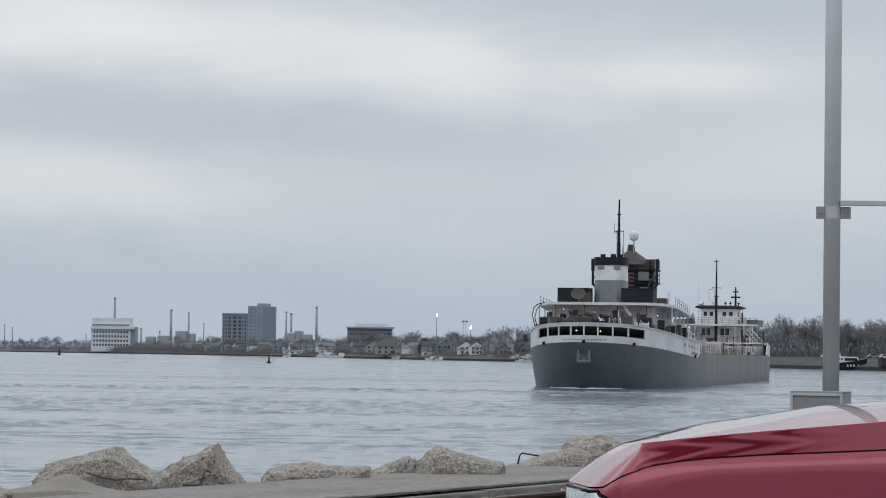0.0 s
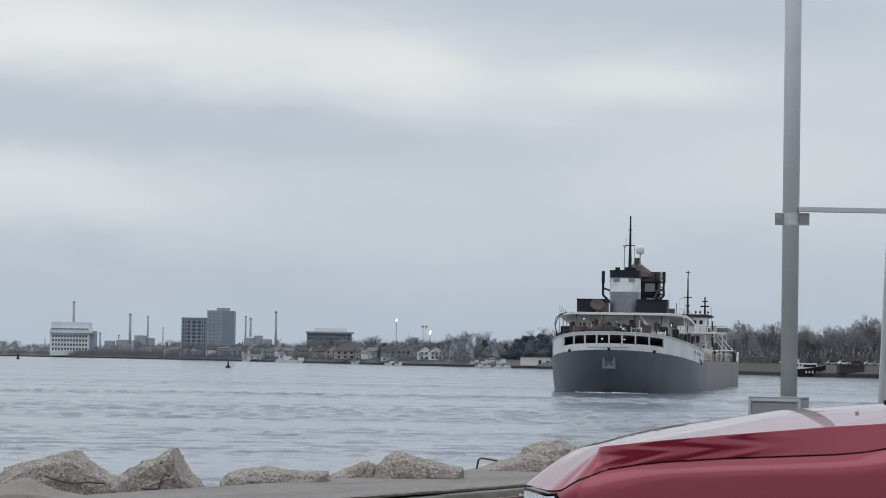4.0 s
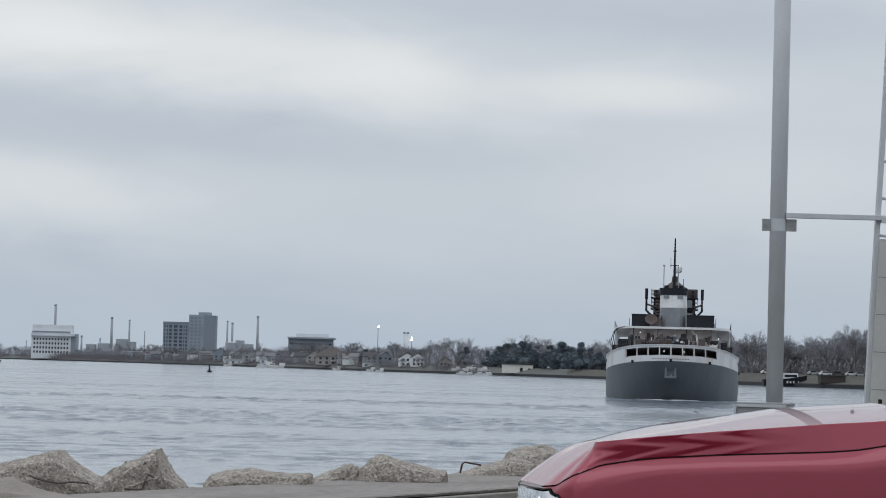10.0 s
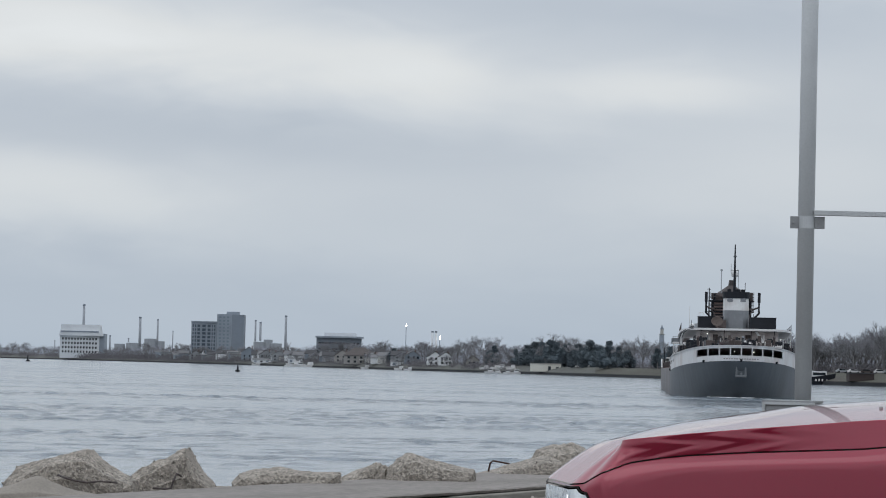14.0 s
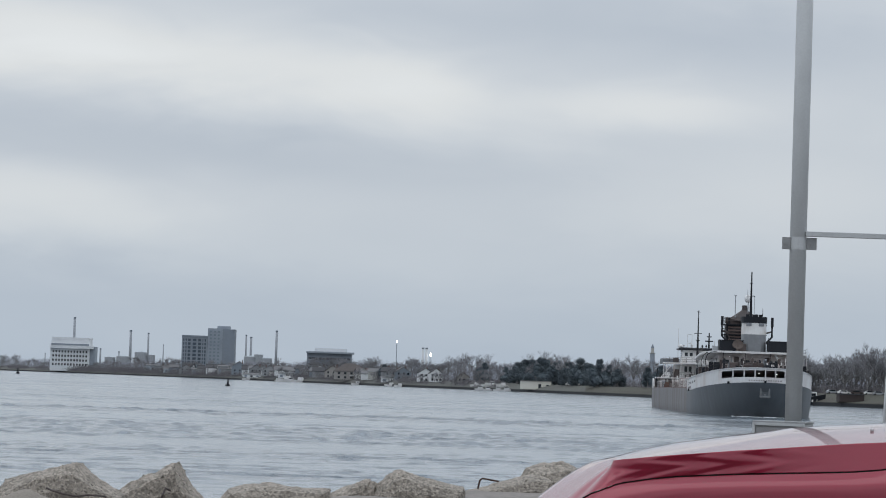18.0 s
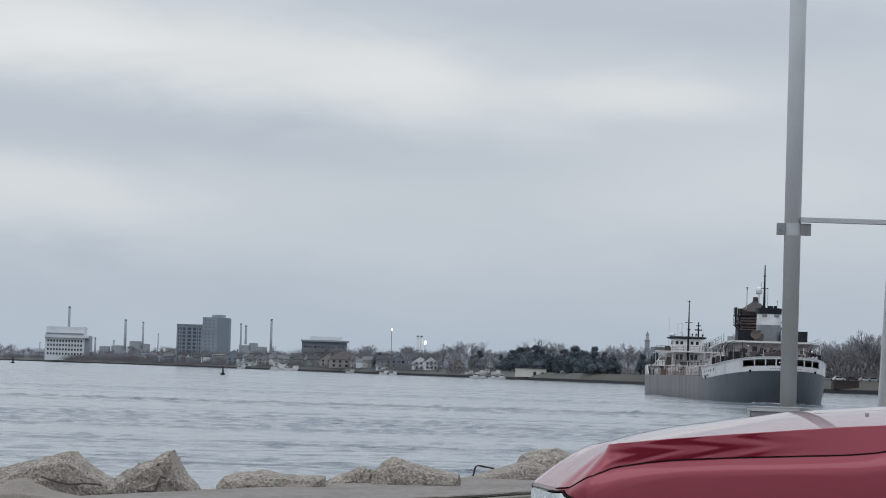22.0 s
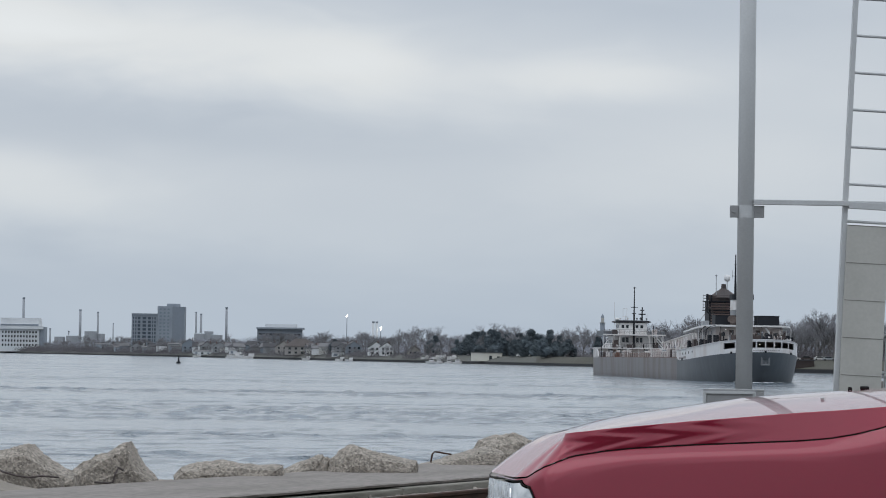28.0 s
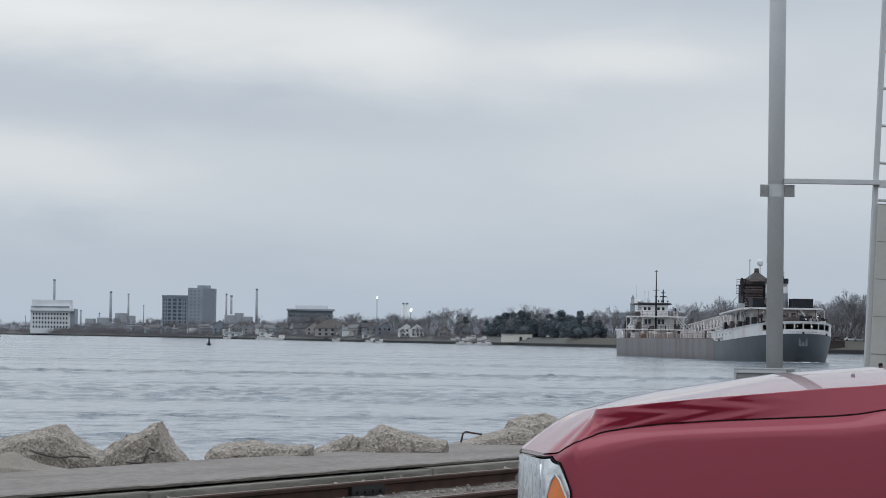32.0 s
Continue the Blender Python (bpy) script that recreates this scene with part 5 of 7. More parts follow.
CROWN = [(0.0, 1.148), (0.05, 1.167), (0.13, 1.188), (0.211, 1.211), (0.291, 1.229), (0.451, 1.2545), (0.609, 1.2815), (0.767, 1.2953), (0.874, 1.3042), (1.035, 1.317), (1.25, 1.332)]


def shut_z(x):
    return lerp_table(SHUT, x)


def inset(h, i):
    """How far the fender leans in, at a share h of its height; less round the nose."""
    round_it = lerp_table([(0, 0.1), (24, 0.12), (36, 1.0)], i)
    lean = 0.0 if h < 0.5 else 0.41 * (0.145 * (h - 0.5) + 0.13 * (h - 0.5) ** 2)
    start = lerp_table([(0, 0.96), (40, 0.96), (98, 0.945)], i)
    roll = 0.0 if h < start else 0.026 * ((h - start) / (1 - start)) ** 1.35
    return 0.03 * (1 - min(1, h / 0.5)) ** 2 + (lean + roll) * round_it


def centre_dir(i):
    a, b = Vector(PLAN[max(0, i - 1)]), Vector(PLAN[min(len(PLAN) - 1, i + 1)])
    t = (b - a).normalized()
    return Vector((-t.y, t.x))


def inward(i):
    d = centre_dir(i)
    return d if d.dot(Vector((0.9, HALF)) - Vector(PLAN[i])) > 0 else -d


def skin(i, h, out=0.0):
    x, y = PLAN[i]
    q = Vector((x, y)) + inward(i) * (inset(h, i) - out)
    base = 0.46
    z = base + h * (shut_z(x) - base)
    return Vector((q.x, q.y, z))


def mirror(p):
    return Vector((p.x, 2 * HALF - p.y, p.z))


HL0, HL1 = 8, 33        # stations that the headlamp covers


def strip(i0, i1, h0, h1, out, n=14, flip=False):
    rows = []
    for i in range(i0, i1 + 1):
        rows.append([(mirror(skin(i, h0 + (h1 - h0) * k / n, out)) if flip else skin(i, h0 + (h1 - h0) * k / n, out)) for k in range(n + 1)])
    return rows


def lens_top(i):
    return lerp_table([(8, 0.982), (26, 0.982), (26.7, 0.97), (29, 0.935), (30.4, 0.88), (32.3, 0.79), (32.7, 0.65), (33, 0.5)], i)


WHEEL_X, WHEEL_R = 0.64, 0.41
for flip in (False, True):
    bm = nb()
    rows = []
    for i in range(16, len(PLAN)):
        x = PLAN[i][0]
        arch = 0.46
        dx = abs(x - WHEEL_X)
        if dx < 0.49:
            arch = 0.46 + math.sqrt(max(0, 0.49 ** 2 - dx ** 2)) * 1.0
        h0 = (arch - 0.46) / (shut_z(x) - 0.46)
        if i <= HL1:
            h0 = lens_top(i) + 0.012
        rows.append([(mirror(skin(i, h0 + (1 - h0) * k / 20)) if flip else skin(i, h0 + (1 - h0) * k / 20)) for k in range(21)])
    loft(bm, rows, closed=False)
    part("fender", bm, RED, truck, "glossy dark red front fender", smooth=True)
    # headlamp: clear lens, chrome bowl behind, amber corner
    bm = nb()
    loft(bm, [[(mirror(skin(i, 0.46 + (lens_top(i) - 0.46) * k / 14, 0.004)) if flip else skin(i, 0.46 + (lens_top(i) - 0.46) * k / 14, 0.004)) for k in range(15)] for i in range(HL0, HL1 + 1)], closed=False)
    lamp = part("headlight", bm, REFLECTOR, truck, "clear headlight with an amber corner lens", smooth=True)
    bm = nb()
    rows = []
    amber_edge = []
    for i in range(26, HL1):
        hi = min(lens_top(i) - 0.03, lerp_table([(26, 0.72), (26.4, 0.78), (27, 0.83), (28, 0.885), (31, 0.92)], i))
        lo = min(0.60, hi - 0.02)
        amber_edge.append(skin(i, hi, 0.013))
        rows.append([(mirror(skin(i, lo + (hi - lo) * k / 10, 0.012)) if flip else skin(i, lo + (hi - lo) * k / 10, 0.012)) for k in range(11)])
    loft(bm, rows, closed=False)
    part("amber_lens", bm, AMBER, lamp, "amber side marker lens", smooth=True)
    bm = nb()
    rim_line = [skin(26, 0.6, 0.013)] + amber_edge + [skin(32, 0.6, 0.013)]
    path_rod(bm, [mirror(p) if flip else p for p in rim_line], 0.0028, 5)
    part("lens_edge", bm, WHITE, lamp, "pale moulded edge of the amber lens")
    for k in (16, 20, 23):
        bm = nb()
        flute = [skin(k, 0.55 + 0.41 * j / 6, 0.004 + 0.003 * math.sin(j)) for j in range(7)]
        path_rod(bm, [mirror(p) if flip else p for p in flute], 0.0045, 6)
        part("lens_flute", bm, CHROME if k % 4 else GALV, lamp, "moulded flute of the clear lens", smooth=True)
    for a0, h0, h1 in ((9, 0.5, 0.8), (19, 0.5, 0.8)):
        bm = nb()
        c = skin(a0, (h0 + h1) / 2, -0.0)
        c = mirror(c) if flip else c
        d = (skin(a0, 0.7, 0.02) - skin(a0, 0.7, 0.0)).normalized()
        d = Vector((d.x, -d.y, d.z)) if flip else d
        rod(bm, c + d * 0.002, c + d * 0.010, 0.05, 0.04, n=18)
        part("lamp_bowl", bm, CHROME, lamp, "round chrome lamp bowl")
    # black seam round the lamp and along the hood
    bm = nb()
    seam = [skin(i, 0.99, 0.004) for i in range(HL0, 27)] + [skin(i, lens_top(i) + 0.008, 0.004) for i in range(27, HL1 + 1)] + [skin(HL1, k / 10, 0.004) for k in range(5, 2, -1)]
    path_rod(bm, [mirror(p) if flip else p for p in seam], 0.0013, 5)
    part("lamp_seam", bm, GAP, truck, "black gap round the headlight")
    bm = nb()
    path_rod(bm, [(mirror(p) if flip else p) for p in [skin(i, 1.0, 0.0) + Vector((0, 0.004, 0.001)) for i in range(27, len(PLAN))]], 0.0022, 5)
    part("hood_gap", bm, GAP, truck, "black shut line of the hood")
# nose below the hood between the lamps: grille and bumper
bm = nb()
rows = strip(0, HL0 + 1, 0.36, 0.95, -0.03)
loft(bm, rows, closed=False)
loft(bm, [[mirror(p) for p in r] for r in rows], closed=False)
grille = part("grille", bm, GAP, truck, "black front grille", smooth=True)
bm = nb()
for h in (0.5, 0.62, 0.74, 0.86):
    pts = [skin(i, h, 0.0) for i in range(0, HL0 + 1)]
    path_rod(bm, [mirror(p) for p in reversed(pts)] + pts[1:], 0.02, 6)
part("grille_bar", bm, CHROME, grille)
bm = nb()
rows = []
for i in range(0, HL1 + 2):
    p = skin(i, 0.0, 0.05)
    rows.append([(p.x, p.y, z) for z in (0.62, 0.86)] + [(p.x + 0.05, p.y + 0.02, 0.88), (p.x + 0.05, p.y + 0.02, 0.60)])
rows = [[(x, 2 * HALF - y, z) for x, y, z in r] for r in reversed(rows)] + rows[1:]
loft(bm, [[Vector(p) - Vector((0, 0, 0.12)) for p in r] for r in rows])
part("front_bumper", bm, CHROME, truck, "chrome front bumper", smooth=False)

# the hood: a steep side up to a crease, then a nearly level top; a rounded nose
def hood_top(x, y):
    crown = lerp_table(CROWN, x)
    drop = max(0.0, crown - lerp_table(CREASE, x))
    q = min(1.0, max(0.0, (y - 0.07) / (HALF - 0.07)))
    return crown - drop * (1 - q) ** 2


def side_lean(x):
    """How far the hood's side leans back, in degrees, along the truck."""
    return lerp_table([(0.0, 2), (0.16, 3), (0.3, 4), (0.45, 5), (0.56, 8), (0.68, 14), (1.0, 24)], x)


def hood_row(i, n_side=26, n_top=30):
    edge = skin(i, 1.0) + Vector((0, 0, 0.004))
    d = inward(i)
    f = min(1.0, max(0.0, (i - 17) / 24.0))
    f = f * f * (3 - 2 * f)                      # 0: rounded nose, 1: creased side
    x = edge.x
    wave = lerp_table([(0.0, 0.0), (0.14, 4.0), (0.22, 11.0), (0.50, 11.0), (0.74, 0.0)], x)
    high = max(0.02, lerp_table(CREASE, x) - edge.z)
    steep, run = [0.0], 0.0
    for k in range(n_side):
        v = (k + 0.5) / n_side
        run += high / n_side * math.tan(radians(side_lean(x) + wave * (math.sin(32.0 * x + 6.0 * abs(((2.3 * v) % 2) - 1)) + 0.8 * math.sin(83.0 * x + 10.0 * abs(((2.3 * v) % 2) - 1)))))
        steep.append(run)
    wide = lerp_table([(0, 0.145), (18, 0.16), (28, 0.23), (40, 0.24)], i)
    deep = wide * (1 - f) + run * f
    foot = Vector((edge.x, edge.y)) + d * deep
    z1 = hood_top(foot.x, foot.y)
    pts = []
    for k in range(n_side + 1):
        v = k / n_side
        o_nose = wide * v
        z_nose = 1 - (1 - v) ** 1.3
        o = o_nose * (1 - f) + steep[k] * f
        z = z_nose * (1 - f) + v * f
        q = Vector((edge.x, edge.y)) + d * o
        pts.append(Vector((q.x, q.y, edge.z + (z1 - edge.z) * z)))
    if i <= 37:
        rx = 0.095 + (PLAN[37][0] - 0.095) * i / 37
    else:
        rx = PLAN[i][0]
    ridge = Vector((max(rx, foot.x), HALF))
    for k in range(1, n_top + 1):
        q = foot.lerp(ridge, (k / n_top) ** 1.7)
        pts.append(Vector((q.x, q.y, hood_top(q.x, q.y))))
    return pts


bm = nb()
half_rows = [hood_row(i) for i in range(len(PLAN))]
half_rows = [r + [mirror(p) for p in reversed(r[:-1])] for r in half_rows]
loft(bm, half_rows, closed=False)
bmesh.ops.remove_doubles(bm, verts=bm.verts[:], dist=0.0006)
hood = part("hood", bm, RED, truck, "glossy dark red hood with a raised middle", smooth=True)
for x, y, long, tall in ((0.908, 0.95, 0.012, 0.010), (0.948, 1.0, 0.026, 0.009)):
    bm = nb()
    box(bm, x, y, hood_top(x, HALF) + tall / 2 - 0.001, long, 0.03, tall, bevel=0.0042)
    part("wiper_tip", bm, GAP, truck, "black wiper tip above the hood", smooth=True)
for y in (0.42, 1.5):
    bm = nb()
    box(bm, 0.84, y, hood_top(0.84, 0.42) + 0.003, 0.010, 0.012, 0.007, bevel=0.002)
    part("washer_nozzle", bm, GALV, truck, "small bright washer nozzle")

CAB = pose(-0.53, 0, 0.2)
# cab, doors, bed
bm = nb()
cab_low = [(1.78, 0.0), (3.75, 0.0), (3.75, 2 * HALF), (1.78, 2 * HALF)]
loft(bm, [[(x, y + (0.02 if y < 1 else -0.02), 0.36) for x, y in cab_low], [(x, y, 0.7) for x, y in cab_low], [(x, y + (0.05 if y < 1 else -0.05), 1.09) for x, y in cab_low]])
part("cab_body", bm, RED, truck, "dark red cab", place=CAB)
bm = nb()
prism(bm, [(1.72, 1.09), (3.75, 1.09), (3.62, 1.80), (3.3, 1.86), (2.6, 1.85), (2.35, 1.78)], "y", 0.14, 2 * HALF - 0.14)
part("cab_roof", bm, RED, truck, "dark red cab roof", place=CAB)
for y in (0.13, 2 * HALF - 0.13):
    for pts in ([(2.05, 1.13), (2.72, 1.13), (2.72, 1.74), (2.44, 1.73)], [(2.8, 1.13), (3.62, 1.13), (3.52, 1.74), (2.8, 1.74)]):
        bm = nb()
        prism(bm, pts, "y", y - 0.012, y + 0.012)
        part("side_window", bm, GLASS, truck, place=CAB)
bm = nb()
for a, b in (((1.80, 1.12), (2.36, 1.74)),):
    loft(bm, [[(a[0] - 0.01, 0.22, a[1]), (a[0] - 0.01, 2 * HALF - 0.22, a[1])], [(b[0] - 0.01, 0.28, b[1]), (b[0] - 0.01, 2 * HALF - 0.28, b[1])]], closed=False)
    loft(bm, [[(a[0] + 0.02, 0.22, a[1]), (a[0] + 0.02, 2 * HALF - 0.22, a[1])], [(b[0] + 0.02, 0.28, b[1]), (b[0] + 0.02, 2 * HALF - 0.28, b[1])]], closed=False)
part("windscreen", bm, GLASS, truck, place=CAB)
for y in (-0.005, 2 * HALF + 0.005):
    bm = nb()
    for x in (1.9, 2.75, 3.7):
        box(bm, x, y, 0.75, 0.008, 0.01, 0.62)
    part("door_gap", bm, GAP, truck, place=CAB)
    bm = nb()
    box(bm, 2.62, y, 0.92, 0.16, 0.04, 0.035, bevel=0.008)
    part("door_handle", bm, CHROME, truck, place=CAB)
    bm = nb()
    box(bm, 2.02, y + (-0.16 if y < 1 else 0.16), 1.2, 0.12, 0.22, 0.18, bevel=0.03)
    part("wing_mirror", bm, GAP, truck, place=CAB)
bm = nb()
box(bm, 4.72, 0.03, 0.75, 1.88, 0.06, 0.66, bevel=0.02)
box(bm, 4.72, 2 * HALF - 0.03, 0.75, 1.88, 0.06, 0.66, bevel=0.02)
box(bm, 5.64, HALF, 0.75, 0.06, 2 * HALF, 0.66, bevel=0.02)
box(bm, 4.72, HALF, 0.55, 1.88, 2 * HALF - 0.1, 0.06)
part("cargo_bed", bm, RED, truck, "dark red open cargo bed", place=CAB)
bm = nb()
box(bm, 2.95, HALF, 0.42, 4.7, 1.3, 0.14)
part("chassis", bm, GAP, truck, place=CAB)
for x in (WHEEL_X, 4.3):
    for y in (0.13, 2 * HALF - 0.13):
        bm = nb()
        loft(bm, [[(x + r * math.cos(t), y + dy, WHEEL_R + r * math.sin(t)) for t in [2 * math.pi * i / 28 for i in range(28)]] for dy, r in ((-0.12, 0.29), (-0.125, 0.36), (-0.09, WHEEL_R), (0.09, WHEEL_R), (0.125, 0.36), (0.12, 0.29))])
        wheel = part("wheel", bm, RUBBER, truck, "black rubber tyre", smooth=True)
        bm = nb()
        side = -1 if y < 1 else 1
        rod(bm, (x, y + side * 0.08, WHEEL_R), (x, y + side * 0.128, WHEEL_R), 0.24, 0.22, n=20)
        for k in range(5):
            a = 2 * math.pi * k / 5
            rod(bm, (x + 0.12 * math.cos(a), y + side * 0.125, WHEEL_R + 0.12 * math.sin(a)), (x + 0.12 * math.cos(a), y + side * 0.135, WHEEL_R + 0.12 * math.sin(a)), 0.04, n=8)
        part("rim", bm, CHROME, wheel, "bright wheel rim")

# ---- behind the camera: unseen dark blocks, added to darken the truck's reflections ----
BRICKWORK = mat("dark_brick", (0.045, 0.034, 0.032), 0.9, vary=0.25, grain=12, stain=0.4, bump=0.2)
SIDING_WHITE = mat("white_streak_paint", (0.74, 0.74, 0.73), 0.6, vary=0.08, grain=6, stain=0.6, bump=0.03)
FELT = mat("dark_roof_felt", (0.05, 0.05, 0.055), 0.9, vary=0.25, grain=8, stain=0.4, bump=0.2)
for x0, x1, high in ((-62, -25, 5.6), (-21, 13, 5.8), (18, 60, 5.4)):
    store = empty("unseen_reflection_block", pose((x0 + x1) / 2, -24, 0), "unseen dark block added behind the camera for the truck's reflections", "building", "storehouses by the parking ground")
    half = (x1 - x0) / 2
    bm = nb()
    box(bm, 0, -6, high / 2, 2 * half, 12, high)
    part("wall", bm, BRICKWORK, store)
    bm = nb()
    prism(bm, [(-12.6, high), (0.6, high), (-6, high + 1.2)], "x", -half - 0.5, half + 0.5)
    part("roof", bm, FELT, store)
    # white bands added to break the hood's dark reflection into streaks
    for share_of, tall in ((0.3, 0.35), (0.52, 0.4), (0.72, 0.5), (0.92, 0.7)):
        bm = nb()
        box(bm, 0, 0.05, high * share_of, 2 * half, 0.2, tall)
        part("reflection_band", bm, SIDING_WHITE, store, "white band added for pale streaks in the hood reflection")
    for k in range(int(half / 4)):
        bm = nb()
        box(bm, -half + 4 + k * 8.0, 0.06, 1.9, 3.4, 0.16, 3.4)
        part("block_door", bm, GALV if k % 2 else BROWN, store, "door of the unseen added block")

# ---- the far shore ----
# bearing in thousandths (across over ahead) and distance of the water's edge
SHORE = [(-700, 4400), (-320, 4500), (-200, 4300), (-150, 3900), (-105, 3350), (-77, 2900), (-35, 2250), (0, 1850), (31, 1650), (82, 1320), (113, 1130), (134, 1035),
         (150, 985), (165, 960), (210, 860), (300, 720), (450, 600), (800, 420)]


def shore_at(u):
    return lerp_table(SHORE, u)


def spot(u, d, z=0.0):
    return Vector((u / 1000 * d, d, z))


US = []
for (a, _), (b, _) in zip(SHORE, SHORE[1:]):
    n = max(2, int((b - a) / 6))
    US += [a + (b - a) * i / n for i in range(n)]
US.append(SHORE[-1][0])
LIFT = [(0.0, -3.0), (1.0, -0.75), (4.0, -0.55), (16, 0.6), (42, 2.1), (160, 2.8), (600, 3.6), (1500, 5.0)]


def land_z(back):
    return lerp_table(LIFT, back)


MEADOW = min(q for q in US if q >= 58)
for name, m, lo, hi, label in (("far_bank", EARTH, -800, MEADOW, "low brown far river bank of bare earth"), ("far_meadow", GRASS, MEADOW, 900, "low far river bank with dull winter grass")):
    bm = nb()
    rows = []
    for u in [q for q in US if lo <= q <= hi]:
        d = shore_at(u)
        rows.append([spot(u, d + k, z + (0.35 * noise.noise((u * 0.2, k * 0.05, 0)) if k > 3 else 0)) for k, z in LIFT] + [spot(u, max(d + 1600, 4900), 6)])
    loft(bm, rows, closed=False)
    tagged(part(name, bm, m, smooth=True), label, "river bank", kind="structure")
bm = nb()
rows = []
for u in US:
    d = shore_at(u)
    rows.append([spot(u, d - 0.6, -3.0), spot(u, d - 0.6, -0.85), spot(u, d + 1.6, -0.85), spot(u, d + 1.6, -3.0)])
loft(bm, rows)
wall = part("seawall", bm, WALLSTONE)
tagged(wall, "low dark seawall along the far water's edge", "seawall", kind="structure")


# ---- trees ----
def bare_tree(height, spread, seed, twigs=900):
    """A short trunk that forks into limbs fanning to a dome, and fine twigs, as two lists of faces."""
    rnd = random.Random(seed)
    limb_v, limb_f, twig_v, twig_f = [], [], [], []

    def limb(a, b, ra, rb, n):
        z = (b - a).normalized()
        x = z.orthogonal().normalized()
        y = z.cross(x)
        k = len(limb_v)
        for p, r in ((a, ra), (b, rb)):
            for i in range(n):
                t = 2 * math.pi * i / n
                limb_v.append(p + (x * math.cos(t) + y * math.sin(t)) * r)
        for i in range(n):
            limb_f.append((k + i, k + (i + 1) % n, k + n + (i + 1) % n, k + n + i))

    tips = []

    def grow(p, d, length, r, level):
        for s in range(3):
            q = p + d * length / 3
            limb(p, q, r * (1 - 0.14 * s), r * (1 - 0.14 * (s + 1)), 6 if level < 2 else 3)
            p = q
            d = (d + Vector((rnd.uniform(-0.16, 0.16), rnd.uniform(-0.16, 0.16), rnd.uniform(-0.05, 0.09)))).normalized()
            if level >= 3:
                tips.append((p, d))
        if level == 5:
            return
        a = rnd.uniform(0, 6.28)
        forks = 5 if level == 0 else 3 if rnd.random() < 0.45 else 2
        for k in range(forks):
            b = a + 2 * math.pi * k / forks + rnd.uniform(-0.4, 0.4)
            lean = (rnd.uniform(0.35, 0.85) if level == 0 else rnd.uniform(0.30, 0.62)) * spread
            side = Vector((math.cos(b), math.sin(b), 0))
            side = (side - d * side.dot(d)).normalized()
            grow(p, (d + side * lean + Vector((0, 0, 0.06))).normalized(), length * rnd.uniform(0.66, 0.92) * (1.0 if level else 0.95), r * rnd.uniform(0.55, 0.68), level + 1)

    grow(Vector((0, 0, 0)), Vector((0, 0, 1)), height * 0.24, height * 0.022, 0)
    for k in range(twigs):
        p, d = rnd.choice(tips)
        e = (d + Vector([rnd.uniform(-0.7, 0.7) for _ in range(3)])).normalized() * rnd.uniform(0.5, 1.6) * height / 17
        side = e.cross(Vector((rnd.uniform(-1, 1), rnd.uniform(-1, 1), rnd.uniform(-1, 1)))).normalized() * rnd.uniform(0.015, 0.035)
        k0 = len(twig_v)
        twig_v.extend((p - side, p + side, p + e))
        twig_f.append((k0, k0 + 1, k0 + 2))
    top = max(v.z for v in limb_v + twig_v)
    k = height / top
    return [v * k for v in limb_v], limb_f, [v * k for v in twig_v], twig_f


def mesh_of(name, verts, faces, material):
    data = bpy.data.meshes.new(name)
    data.from_pydata([tuple(v) for v in verts], [], faces)
    data.materials.append(material)
    data.update()
    return data


BARE = []
for h, spread, seed, n in ((17, 1.0, 11, 4200), (18, 0.9, 12, 4200), (15, 1.2, 13, 3800), (19, 0.8, 14, 4200), (14, 1.1, 15, 3600)):
    lv, lf, tv, tf = bare_tree(h, spread, seed, n)
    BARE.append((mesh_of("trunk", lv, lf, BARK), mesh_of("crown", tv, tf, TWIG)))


def evergreen_mesh(seed, h, r):
    """Lumpy boughs, each a dark heart under a skin of small sprays."""
    rnd = random.Random(seed)
    vs, fs = [], []
    blobs = []
    for _ in range(22):
        f = rnd.uniform(0.16, 0.92)
        wide = r * (1.0 - 0.75 * max(0.0, f - 0.35) / 0.65)
        a = rnd.uniform(0, 6.28)
        blobs.append((Vector((math.cos(a) * wide * 0.62, math.sin(a) * wide * 0.62, h * f)), wide * rnd.uniform(0.48, 0.68)))
    for c, q in blobs:
        k0 = len(vs)
        for j in range(7):
            t = math.pi * (j + 0.5) / 7
            for i in range(10):
                p = 2 * math.pi * i / 10
                d = Vector((math.sin(t) * math.cos(p), math.sin(t) * math.sin(p), math.cos(t) * 0.85))
                vs.append(c + d * q * (0.70 + 0.35 * noise.noise(d * 2.3 + c)))
        for j in range(6):
            for i in range(10):
                fs.append((k0 + j * 10 + i, k0 + j * 10 + (i + 1) % 10, k0 + (j + 1) * 10 + (i + 1) % 10, k0 + (j + 1) * 10 + i))
    for k in range(8200):
        c, q = rnd.choice(blobs)
        d = Vector((rnd.gauss(0, 1), rnd.gauss(0, 1), rnd.gauss(0, 0.8))).normalized()
        p = c + d * q * (0.62 + 0.5 * rnd.random() ** 0.6) * (1 + 0.3 * noise.noise(d * 3.1 + c))
        a = (d * 0.5 + Vector([rnd.uniform(-1, 1) for _ in range(3)])).normalized() * rnd.uniform(0.10, 0.30)
        b = a.cross(Vector([rnd.uniform(-1, 1) for _ in range(3)])).normalized() * rnd.uniform(0.06, 0.16)
        k0 = len(vs)
        vs.extend((p - a, p + b, p + a, p - b))
        fs.append((k0, k0 + 1, k0 + 2, k0 + 3))
    return mesh_of("crown", vs, fs, NEEDLE)


GREEN = [evergreen_mesh(s, h, r) for s, h, r in ((21, 13, 5.2), (22, 14, 4.4), (23, 12, 6.0))]


